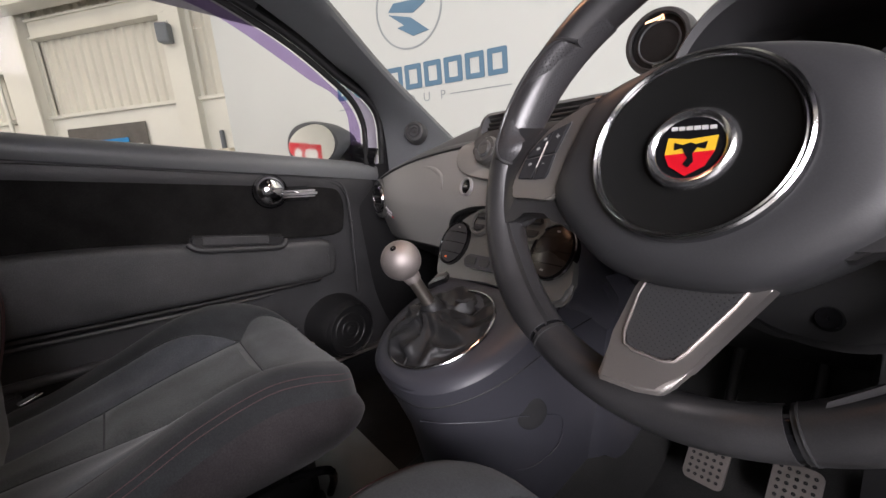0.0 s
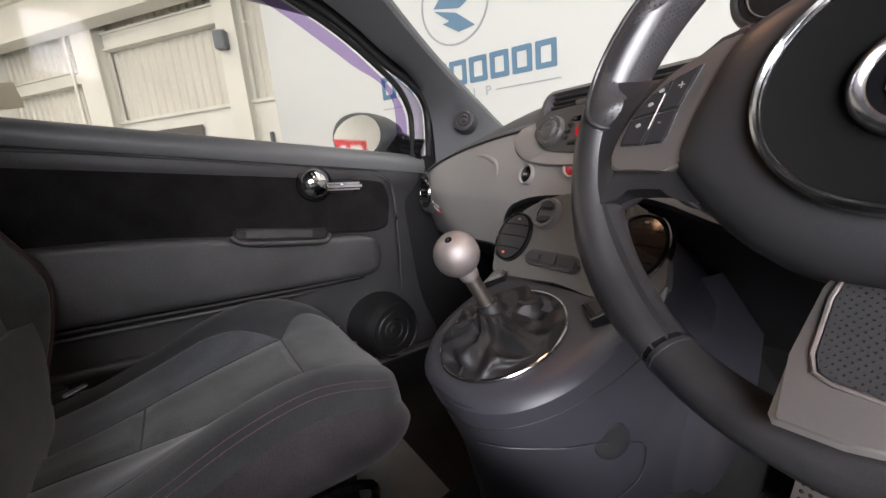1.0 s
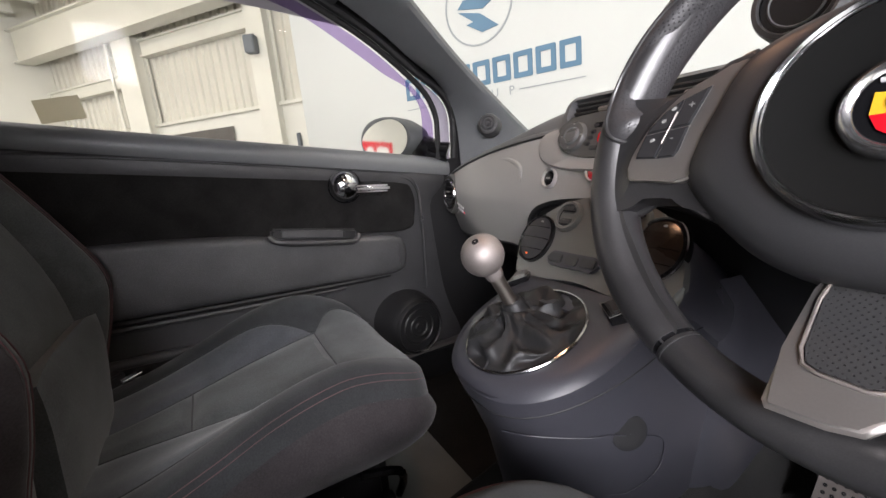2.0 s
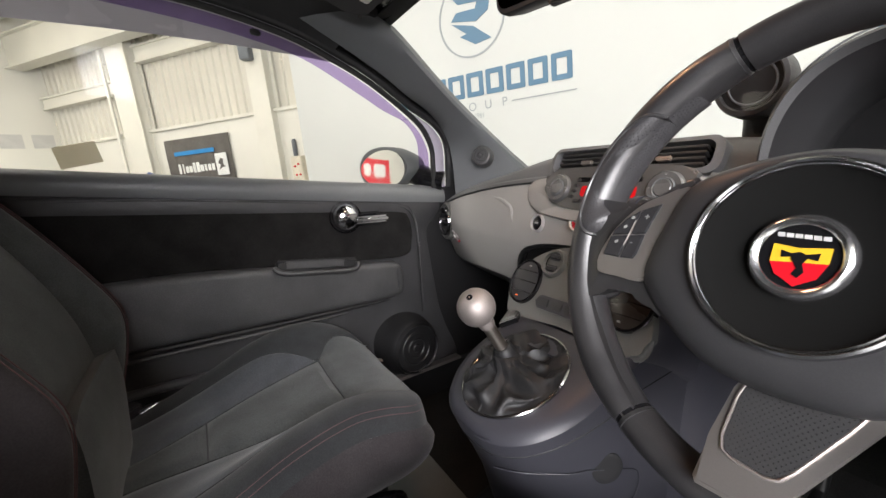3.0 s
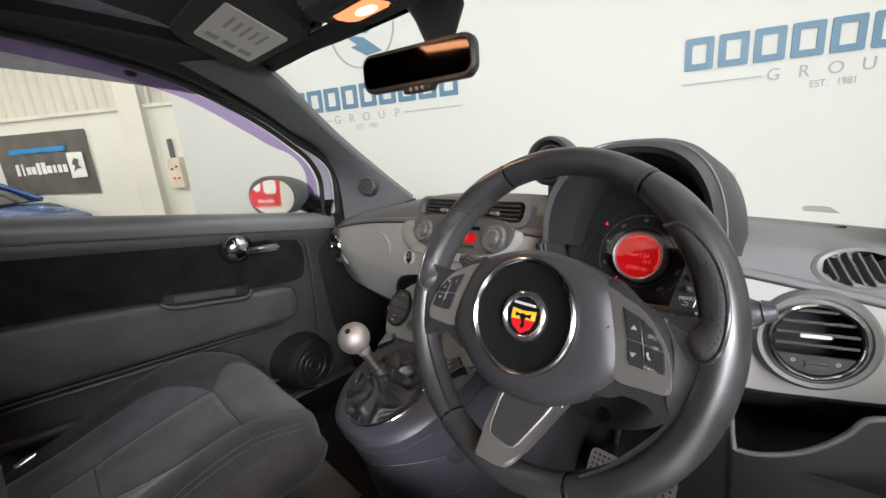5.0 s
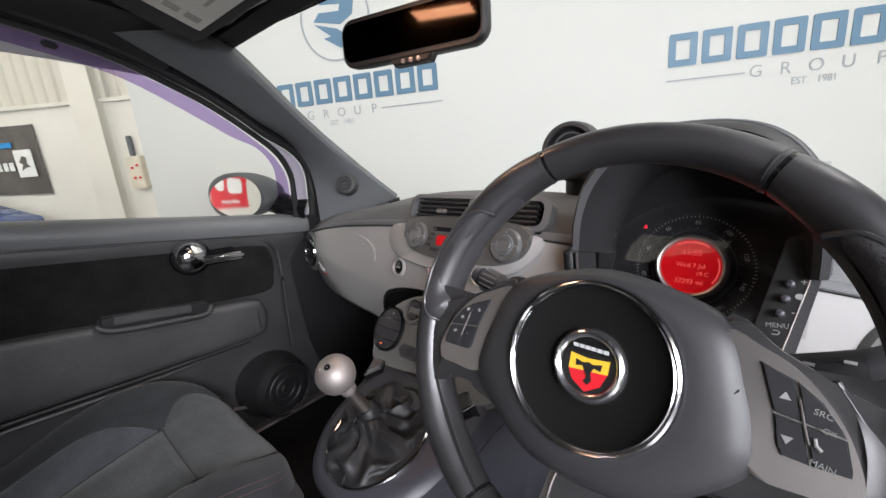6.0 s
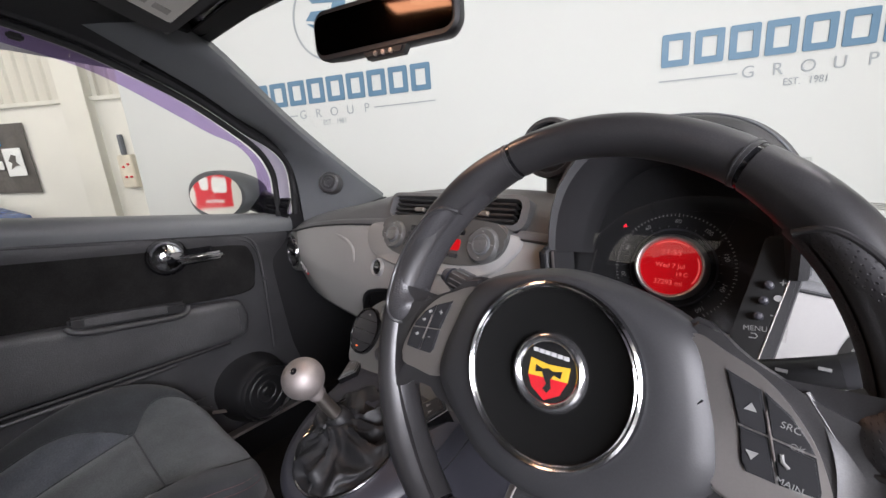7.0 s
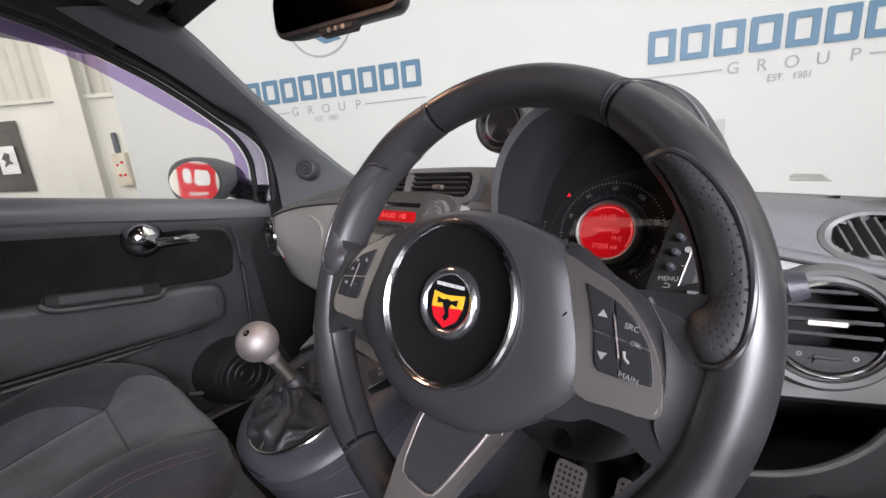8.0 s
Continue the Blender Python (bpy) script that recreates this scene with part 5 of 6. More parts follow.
for i, t in enumerate(("+", "", "-")):
    part("key", lathe([(0.0005, 0.009), (0.0030, 0.008), (0.0038, 0.0)], 20, STRIP @ pose(0.0016 - 0.0021 * i, 0.0142 - 0.0142 * i, 0)), console_mat, cluster)
    if t:
        words("key_mark", t, 0.0095, STRIP @ pose(0.0107 - 0.0021 * i, 0.0176 - 0.0142 * i, 0.0006), white_mark, cluster, 0.0002)
part("key_mark", slab(oval(0.0032, 0.0028, 14), 0, 0.001, 0, STRIP @ pose(0.0090, 0.004, 0)), white_mark, cluster)
words("key_mark", "MENU", 0.0062, STRIP @ pose(-0.0036, -0.0252, 0.0006, 0, 0, 6), white_mark, cluster, 0.0002)
part("key_mark", tube([STRIP @ Vector(p) for p in ((-0.007, -0.0335, 0.0005), (-0.0025, -0.0335, 0.0005), (-0.0012, -0.0315, 0.0005), (-0.0025, -0.0298, 0.0005), (-0.006, -0.0298, 0.0005))], 0.0005, 6), white_mark, cluster)

# boost gauge on its stalk
boost = thing("boost_gauge", (0.142, 0.70, 0.975), "round black boost gauge pod standing on the dashboard", "gauge")
BG = face(0.142, 0.665, 1.063, 6, 4)
part("pod", lathe([(0.034, 0.004), (0.036, 0.008), (0.041, 0.007), (0.043, 0.0), (0.044, -0.02), (0.039, -0.045), (0.024, -0.06), (0.001, -0.064)], 48, BG), soft_black, boost)
part("dial", lathe([(0.0005, -0.002), (0.035, -0.002)], 40, BG), dial_black, boost)
part("dial_ring", lathe([(0.025, -0.001), (0.0265, 0.0005), (0.028, -0.001)], 48, BG), pillar_mat, boost)
pane = part("lens", lathe([(0.0005, 0.006), (0.02, 0.0055), (0.035, 0.004)], 40, BG), gauge_glass, boost)
pane.visible_shadow = False
part("stalk", loft([[Vector((0.142 + 0.020 * g * math.cos(a), 0.70 + 0.022 * g * math.sin(a), z)) for a in [2 * math.pi * i / 24 for i in range(24)]] for z, g in ((0.965, 1.25), (0.985, 1.05), (1.03, 1.0))]), soft_black, boost)

# ---- centre console ----
console = thing("centre_console", (0, 0.40, 0.32), "dark plastic centre console with a rounded nose", "console")
CL = face(0.01, 0.47, 0.79, 33)
unit = [p[:2] for p in smooth_line([(-0.120, -0.045, 0), (-0.122, 0.005, 0), (-0.095, 0.052, 0), (-0.035, 0.078, 0), (0.035, 0.078, 0), (0.095, 0.055, 0), (0.126, 0.005, 0), (0.126, -0.045, 0), (0.06, -0.047, 0), (0, -0.042, 0), (-0.06, -0.047, 0)], 5, True)]
climate = thing("climate_panel", CL.translation, "dark grey climate control panel with round key clusters", "climate panel")
part("fascia", slab(unit, -0.014, 0.0, 0.006, CL, 3), climate_mat, climate)
part("unit_body", slab([(x * 0.97, y * 0.97) for x, y in unit], -0.14, -0.012, 0.004, CL, 2), console_mat, climate)
for x, y, r in ((-0.095, 0.008, 0.035), (0.092, 0.018, 0.036)):
    m = CL @ pose(x, y, 0) @ Matrix.Diagonal((0.9, 1.08, 1, 1))
    dark = button_black if x < 0 else disc_brown
    c = part("key_disc", lathe([(r * 0.86, 0.004), (r * 0.92, 0.007), (r * 0.98, 0.006), (r, 0.0), (r, -0.01)], 44, m), gloss_black, climate)
    part("disc_trim", lathe([(r * 0.99, 0.004), (r * 1.015, 0.0052), (r * 1.04, 0.003)], 24, m @ pose(0, 0, 0, 0, 0, -60 if x > 0 else 120), 120), ring_chrome, c)
    part("disc_face", lathe([(0.0005, 0.0095), (r * 0.3, 0.0093), (r * 0.6, 0.0082), (r * 0.88, 0.005)], 40, m), dark, c)
    for k in (-1, 0, 1):
        yy = k * r * 0.46
        half = math.sqrt(0.72 * r * r - yy * yy)
        part("key_line", tube([m @ Vector((half * (i / 4 - 1), yy, 0.0098 - 0.0038 * ((half * (i / 4 - 1)) ** 2 + yy * yy) / (0.77 * r * r))) for i in range(9)], 0.0006, 5), gloss_black, c)
    for k in range(4):
        yy = r * (0.69 - 0.46 * k)
        part("key_lamp", slab(rounded(0.0055, 0.0024, 0.001), 0.0072, 0.0089 if k in (1, 2) else 0.0078, 0, m @ pose(0.004 * (-1) ** k, yy, 0)), amber_lamp if x < 0 and k > 1 else white_mark, c)
for s in (-1, 1):
    d = part("dial", lathe([(0.016, 0.002), (0.0175, 0.007), (0.021, 0.007), (0.0235, 0.001), (0.0235, -0.01)], 40, CL @ pose(0.052 * s, 0.048, 0)), climate_mat, climate)
    part("dial_well", lathe([(0.0005, -0.004), (0.016, -0.004), (0.0165, 0.003)], 36, CL @ pose(0.052 * s, 0.048, 0)), gloss_black, d)
    part("dial_key", rbox(0.026, 0.012, 0.007, CL @ pose(0.052 * s, 0.058, 0.003), 0.004, 3), button_black, d)
    part("dial_key", rbox(0.026, 0.012, 0.007, CL @ pose(0.052 * s, 0.038, 0.003), 0.004, 3), button_black, d)
part("pill_key", slab(rounded(0.088, 0.021, 0.0100), 0, 0.005, 0.002, CL @ pose(-0.014, -0.016, 0)), console_mat, climate)
for s in (-1, 1):
    part("pill_end", rbox(0.026, 0.014, 0.004, CL @ pose(-0.014 + 0.028 * s, -0.016, 0.005), 0.002), button_black, climate)
flat_map(part("microphone_grille", slab(rounded(0.020, 0.013, 0.003), 0.005, 0.0062, 0, CL @ pose(-0.014, -0.016, 0)), wheel_hole, climate), CL)

XC = 0.020


# body: rounded in plan, its nose towards the rear
def plan(w, y0, y1, n=28):
    """Half-oval plan: open at y1, nose at y0."""
    pts = [(-w, y1)]
    for i in range(n + 1):
        a = math.pi * (1 + i / n)
        pts.append((w * math.copysign(abs(math.cos(a)) ** 0.8, math.cos(a)), y0 + (y1 - y0) * 0.62 + (y1 - y0) * 0.62 * math.sin(a)))
    return pts + [(w, y1)]


LEVELS = ((0.315, 0.080, 0.345), (0.40, 0.087, 0.335), (0.50, 0.096, 0.322), (0.58, 0.105, 0.305), (0.635, 0.112, 0.285), (0.665, 0.115, 0.272), (0.683, 0.112, 0.266))
rings = []
for z, w, y0 in LEVELS:
    rings.append([Vector((x + XC, y, z + max(0, min(y, 0.46) - 0.28) * 0.36 * max(0, (z - 0.45) / 0.23))) for x, y in plan(w, y0, 0.56)])
part("console_body", loft(rings, caps=False), console_mat, console, "", 50)
rings = []
for z, w, y0 in ((0.315, 0.112, 0.47), (0.45, 0.116, 0.47), (0.60, 0.121, 0.465), (0.70, 0.124, 0.465), (0.755, 0.122, 0.47)):
    rings.append([Vector((x + XC - 0.008, y, z)) for x, y in plan(w, y0, 0.74)])
part("console_rear", loft(rings, caps=False), console_mat, console, "", 50)
# cap with the gaiter's ring
TOPF = lambda x, y: Vector((x + XC, y, 0.685 + max(-0.02, (y - 0.28)) * 0.36))
def cap():
    """The console's top: from its outline in to the gaiter's oval hole, and down into it."""
    rings = [[], [], [], [], []]
    for x, y in plan(0.110, 0.268, 0.455):
        a = math.atan2(y - 0.352, x)
        hole = (0.068 * math.cos(a), 0.352 + 0.070 * math.sin(a))
        for k, (g, h) in enumerate(((0.0, -0.004), (0.15, 0.005), (0.5, 0.009), (1.0, 0.010), (1.02, -0.02))):
            rings[k].append(TOPF(lerp(x, hole[0], g), lerp(y, hole[1], g)) + Vector((0, 0, h)))
    return loft(rings, closed=True, caps=False)


part("cap", cap(), console_mat, console)
LIFT = lambda y, z: z + max(0, min(y, 0.46) - 0.28) * 0.36 * max(0, (z - 0.45) / 0.23)
part("cap_seam", tube([Vector((XC + x, y, LIFT(y, 0.655))) for x, y in plan(0.1140, 0.2763, 0.56)], 0.0010, 6), rubber, console)
part("ring", tube([Vector((0.069 * math.cos(a), 0, 0)) + TOPF(0, 0.352 + 0.071 * math.sin(a)) + Vector((0, 0, 0.012)) for a in [2 * math.pi * i / 56 for i in range(56)]], 0.0022, 8, True), ring_chrome, console, "thin bright ring round the gaiter")
FLAP = smooth_line([(0.050, 0.285, 0.633), (0.0785, 0.305, 0.634), (0.107, 0.350, 0.628), (0.117, 0.380, 0.624), (0.1215, 0.41, 0.612), (0.1235, 0.450, 0.594), (0.122, 0.466, 0.574), (0.1185, 0.455, 0.54), (0.109, 0.40, 0.532), (0.0785, 0.329, 0.560)], 6)
part("flap_line", tube([p + Vector((0.0012, -0.0006, 0)) for p in FLAP], 0.0007, 6), console_mat, console, "fine line of a flap in the console's side")
OUTWARD = Vector((0.93, -0.36, 0.05)).normalized()
part("thumb_notch", lathe([(0.0005, 0.0012), (0.012, 0.0016), (0.0185, 0.0018), (0.0205, 0.0008), (0.021, -0.006)], 32, Matrix.Translation((0.1225, 0.403, 0.618)) @ OUTWARD.to_track_quat("Z", "Y").to_matrix().to_4x4()), rubber, console, "dark thumb notch of the flap")
for x, y, z, turn, long, wide in ((-0.083, 0.436, 0.7485, -55, 1.30, 1.05), (0.096, 0.427, 0.7515, -38, 1.05, 1.55)):
    m = pose(x, y, z, 19.8, 0, turn) @ Matrix.Diagonal((long, wide, 1, 1))
    sw = thing("window_switch", m.translation, "black rocker switch with white marks on the console", "switch", "window switches")
    part("frame", slab([(-0.021, -0.013), (0.021, -0.013), (0.016, 0.014), (-0.016, 0.014)], -0.02, 0.0015, 0.001, m), gloss_black, sw)
    part("rim", tube([m @ Vector((a, b, 0.0016)) for a, b in ((-0.0205, -0.0127), (0.0205, -0.0127), (0.0157, 0.0137), (-0.0157, 0.0137))], 0.0007, 5, True), climate_mat, sw)
    part("rocker", slab([(-0.017, -0.010), (0.017, -0.010), (0.013, 0.011), (-0.013, 0.011)], 0.0, 0.0045, 0.0018, m), climate_mat if x < 0 else button_black, sw)
    for s in (-1, 1):
        part("mark", slab([(-0.0026, -0.0017), (0.0026, -0.0017), (0.0, 0.0022)], 0.0046, 0.0051, 0, m @ pose(0.0065 * s, 0, 0)), white_mark, sw)

# ---- gear lever ----
lever = thing("gear_lever", (0.0, 0.35, 0.70), "gear lever with a round brushed-steel knob and leather gaiter", "gear lever")
KN, FOOT = Vector((-0.014, 0.322, 0.813)), Vector((0.000, 0.362, 0.728))


def gaiter():
    """Slack leather: it sags out to its ring, then gathers in a few broad soft folds up to the collar."""
    rings, n, steps = [], 120, 36
    base = TOPF(0, 0.352) + Vector((0, 0, 0.009))
    neck = FOOT + (KN - FOOT) * 0.16
    radius = curve_of((0, 1.0), (0.10, 1.0), (0.28, 0.88), (0.45, 0.66), (0.60, 0.43), (0.75, 0.32), (1.0, 0.235))
    rise = curve_of((0, 0.0), (0.12, 0.16), (0.3, 0.22), (0.45, 0.28), (0.6, 0.46), (0.75, 0.70), (1.0, 1.0))
    for k in range(steps + 1):
        h = k / steps
        mid = base.lerp(neck, rise(h))
        r = radius(h)
        amp = math.sin(math.pi * min(1, h * 1.0)) ** 0.9
        ring = []
        for i in range(n):
            a = 2 * math.pi * i / n
            q = Vector((math.cos(a + 0.5 * h) * 1.5, math.sin(a + 0.5 * h) * 1.5, h * 2.0))
            soft = noise.noise(q * 1.1 + Vector((3, 8, 1)))
            crease = abs(noise.noise(q * 1.3 + Vector((5, 1, 2))))
            fold = 1 + amp * (0.16 * soft + 0.12 - 0.36 * crease - 0.10 * abs(noise.noise(q * 3.1)))
            lift = amp * (0.0035 * abs(noise.noise(q * 4.5)) + 0.016 * noise.noise(q * 1.4 + Vector((9, 4, 7))) + 0.006 - 0.020 * crease)
            x, y = 0.068 * r * fold * math.cos(a), 0.070 * r * fold * math.sin(a)
            ring.append(mid + Vector((x, y, y * 0.36 * (1 - h) + lift)))
        rings.append(ring)
    return loft(rings, caps=False)


part("gaiter", gaiter(), boot_leather, lever, "creased black leather gaiter", 80)
part("collar", tube([FOOT + (KN - FOOT) * t for t in (-0.02, 0.12, 0.24, 0.27)], [0.0175, 0.0155, 0.0140, 0.0115], 18), boot_leather, lever)
part("seam", tube([TOPF(0.008, 0.284) + Vector((0, 0, 0.012)), TOPF(0.004, 0.305) + Vector((0, -0.004, 0.020)), FOOT + Vector((0.008, -0.020, -0.012)), FOOT + Vector((0.004, -0.016, 0.008))], 0.0017, 6), boot_leather, lever)
part("stick", tube([FOOT, KN], 0.0088, 20), stick_mat, lever, "bare metal lever")
part("knob_neck", tube([KN.lerp(FOOT, 0.34), KN.lerp(FOOT, 0.2)], [0.0105, 0.0125], 20), brushed, lever)
bm = bmesh.new()
bmesh.ops.create_uvsphere(bm, u_segments=40, v_segments=24, radius=0.0258)
part("knob", moved(bm, Matrix.Translation(KN)), brushed, lever, "round brushed-steel knob")
tip = (Vector((0.30, -0.55, 0.75))).normalized()
part("knob_screw", lathe([(0.001, 0.0006), (0.003, 0.0006), (0.0042, 0.0)], 18, Matrix.Translation(KN + tip * 0.0255) @ tip.to_track_quat("Z", "Y").to_matrix().to_4x4()), gloss_black, lever)

# hand brake between the seats
brake = thing("hand_brake", (0.0, -0.08, 0.45), "black hand brake lever with a chrome button", "hand brake")
part("grip", tube(smooth_line([(0, -0.22, 0.47), (0, -0.05, 0.53), (0, 0.07, 0.575), (0, 0.10, 0.585)], 6), 0.016, 14), soft_black, brake)
part("release_button", tube([(0, 0.10, 0.585), (0, 0.122, 0.593)], [0.008, 0.0075], 14), chrome, brake)
part("gaiter", loft([[Vector((0.04 * g * math.cos(a), -0.12 + 0.10 * g * math.sin(a), z)) for a in [2 * math.pi * i / 20 for i in range(20)]] for z, g in ((0.44, 1), (0.47, 0.8), (0.51, 0.35))]), soft_black, brake)

# ---- steering wheel ----
W = pose(0.314, 0.343, 0.924, 90 - 23.3)
wheel = thing("steering_wheel", W.translation, "black leather three-spoke steering wheel with silver spokes", "steering wheel")
RR = 0.1627
RIM = Vector((0, 0.0050, -0.0090))  # the rim lies a little deeper and higher than the hub


def rim_arc(a0, a1, n, r=0.0145, flat=1.40, swell=0.0, fade=6):
    """A stretch of the rim, a0 to a1 degrees, fatter by swell in its middle."""
    rings = []
    for i in range(n + 1):
        a = radians(lerp(a0, a1, i / n))
        g = min(1, min(i, n - i) / fade)
        rr = r + swell * math.sin(g * math.pi / 2)
        c = Vector((math.cos(a), math.sin(a), 0))
        rings.append([W @ (RIM + c * (RR + rr * math.cos(p)) + Vector((0, 0, rr * (flat if math.sin(p) > 0 else 1.0) * math.sin(p)))) for p in [2 * math.pi * k / 18 for k in range(18)]])
    return loft(rings)


for a0, a1, label in ((58.1, 114.4, "smooth black leather top of the rim"), (115.6, 238.9, "thick black leather grip"), (240.1, 294.4, "smooth black leather foot of the rim"), (-64.4, 56.9, "thick black leather grip")):
    part("rim_section", rim_arc(a0, a1, 40, swell=0.0022 if abs(a1 - a0) > 100 else 0.0), wheel_leather, wheel, label)
for a in (57.5, 115, 239.5, 295):
    part("rim_seam", rim_arc(a - 0.7, a + 0.7, 4, 0.0138, fade=1), gloss_black, wheel)
    part("stitching", rim_arc(a + 1.4, a + 1.8, 2, 0.0151, fade=1), soft_black, wheel)


PIPING = [(0.109, 0.103), (0.120, 0.1042), (0.130, 0.1005), (0.142, 0.090), (0.1535, 0.0745), (0.1615, 0.055), (0.1655, 0.034), (0.1645, 0.013), (0.1575, 0.0015), (0.147, -0.0005), (0.138, 0.004), (0.1285, 0.017), (0.122, 0.0265)]
INNER = [(0.1090, 0.1015), (0.1120, 0.0995), (0.1180, 0.0935), (0.1280, 0.0815), (0.1362, 0.0690), (0.1428, 0.0545), (0.1458, 0.0440), (0.1445, 0.0370), (0.1402, 0.0330), (0.1350, 0.0305), (0.1305, 0.0288), (0.1260, 0.0275), (0.1210, 0.0268)]
INNER_Z = curve_of((0.0, -0.006), (0.45, -0.010), (0.6, -0.008), (1.0, -0.004))


def front_of_rim(x, y):
    """The height of the rim's front surface over a point in the wheel's plane."""
    d = min(0.0160, abs(math.hypot(x - RIM.x, y - RIM.y) - RR))
    return RIM.z + 0.0167 * 1.40 * math.sqrt(1 - (d / 0.0167) ** 2)


def thumb(sign):
    """The perforated thumb rest: a padded crescent on the inside of the rim that broadens into the spoke."""
    a, b, n = smooth_line([(x, y, 0) for x, y in PIPING], 6), smooth_line([(x, y, 0) for x, y in INNER], 6), 12
    rings = []
    for i, (p, q) in enumerate(zip(a, b)):
        h, t = max(0.006, front_of_rim(p.x, p.y)) + 0.0002, i / (len(a) - 1)
        row = []
        for k in range(n + 1):
            v = k / n
            c = p.lerp(q, v)
            puff = math.sin(math.pi * v) ** 0.8 * min(1, 4 * t, 3 * (1 - t))
            z = lerp(h, INNER_Z(t), v ** 1.5) + 0.0052 * puff
            inward = -Vector((c.x, c.y, 0)).normalized() * 0.0045 * puff
            row.append(W @ Vector((sign * (c.x + inward.x), c.y + inward.y, z)))
        rings.append(row)
    return loft(rings, closed=False, caps=False)


def grip_patch(sign, a0, a1):
    """Perforated leather laid over the inner half of the rim, from a0 to a1 degrees, pointed at its upper end."""
    front = curve_of((0.0, 100), (0.12, 84), (0.3, 78), (0.6, 84), (0.82, 100), (0.94, 130), (1.0, 165))
    rings = []
    for i in range(49):
        a = radians(lerp(a0, a1, i / 48))
        c = Vector((sign * math.cos(a), math.sin(a), 0))
        row = []
        for k in range(13):
            q = radians(lerp(max(150, front(i / 48)), 232, k / 12))
            rr = 0.0173 + 0.0006 * math.sin(math.pi * k / 12)
            row.append(W @ (RIM + c * (RR + rr * math.cos(q)) + Vector((0, 0, rr * (1.40 if q < math.pi else 1.0) * math.sin(q)))))
        rings.append(row)
    return loft(rings, closed=False, caps=False)


for sign in (1, -1):
    grip = part("grip_panel", grip_patch(sign, -2, 44 if sign > 0 else 52), wheel_hole, wheel, "perforated leather inner half of the grip")
    unrolled = grip.data.uv_layers.new(name="unrolled")
    for lp in grip.data.loops:
        unrolled.data[lp.index].uv = (0.0024 * (lp.vertex_index // 13), 0.0041 * (lp.vertex_index % 13))
    rest = part("thumb_grip", thumb(sign), wheel_hole, wheel, "perforated leather thumb grip", 70)
    unrolled = rest.data.uv_layers.new(name="unrolled")
    for lp in rest.data.loops:
        unrolled.data[lp.index].uv = (0.0026 * (lp.vertex_index // 13), 0.0021 * (lp.vertex_index % 13))
    pts = smooth_line([(x, y, max(0.006, front_of_rim(x, y)) + 0.0004) for x, y in PIPING], 6)
    part("piping", tube([W @ Vector((p.x * sign, p.y, p.z)) for p in pts], 0.0018, 8), wheel_leather, wheel)


# side spokes: leather arm, silver plate, quads
def spoke(sign):
    mir = Matrix.Diagonal((sign, 1, 1, 1))
    arm = [(0.07, 0.048), (0.10, 0.036), (0.125, 0.024), (0.150, 0.012), (0.157, -0.02), (0.150, -0.062), (0.128, -0.046), (0.095, -0.044), (0.07, -0.05)]
    part("spoke_arm", slab([(p.x, p.y) for p in smooth_line([(x, y, 0) for x, y in arm], 5, True)], -0.012, 0.008, 0.006, W @ mir, 3), wheel_leather, wheel)
    # leather web that runs from the spoke into the rim
    inner = smooth_line([(0.112, 0.030, 0.004), (0.126, 0.020, 0.007), (0.134, 0.002, 0.0095), (0.1365, -0.018, 0.010), (0.134, -0.034, 0.010), (0.138, -0.046, 0.008), (0.132, -0.060, 0.007), (0.1175, -0.080, 0.006), (0.099, -0.103, 0.006), (0.078, -0.122, 0.006)], 5)

    def web(u, v):
        i = u * (len(inner) - 1)
        k = min(int(i), len(inner) - 2)
        p = inner[k].lerp(inner[k + 1], i - k)
        a = lerp(10, -62, u)
        q = RIM + Vector((RR * math.cos(radians(a)), RR * math.sin(radians(a)), 0.0200))
        r = p.lerp(q, v)
        return W @ Vector((sign * r.x, r.y, r.z - 0.0022 * math.sin(math.pi * v)))

    part("spoke_web", sheet(web, 48, 10), wheel_leather, wheel, "", 70)
    plate_line = smooth_line([(0.076, 0.0435, 0), (0.090, 0.0372, 0), (0.1035, 0.0308, 0), (0.1150, 0.0213, 0), (0.1268, 0.0060, 0), (0.1338, -0.0100, 0), (0.1362, -0.0210, 0), (0.1345, -0.0315, 0), (0.118, -0.0325, 0), (0.096, -0.0330, 0), (0.088, -0.024, 0), (0.080, 0.0, 0), (0.072, 0.035, 0)], 4, True)
    plate = part("spoke_plate", slab([(p.x, p.y) for p in plate_line], 0.0, 0.0125, 0.0018, W @ mir), silver, wheel, "satin silver spoke plate")
    quads = [[(0.0910, 0.0290), (0.1060, 0.0230), (0.1108, 0.0030), (0.0990, 0.0045)], [(0.1072, 0.0228), (0.1180, 0.0150), (0.1258, 0.0045), (0.1278, 0.0008), (0.1118, 0.0030)], [(0.0992, 0.0035), (0.1110, 0.0020), (0.1158, -0.0172), (0.1045, -0.0165), (0.1020, -0.0125)], [(0.1120, 0.0020), (0.1282, -0.0002), (0.1312, -0.0135), (0.1312, -0.0168), (0.1170, -0.0172)]]
    for q in quads:
        part("key", slab(q, 0.010, 0.0142, 0.0008, W @ mir), spoke_key, plate)
    part("key_bar", rbox(0.0011, 0.023, 0.0012, W @ mir @ pose(0.1116, 0.0035, 0.0142, 0, 0, 14.5), 0.0005), silver, plate)
    return plate


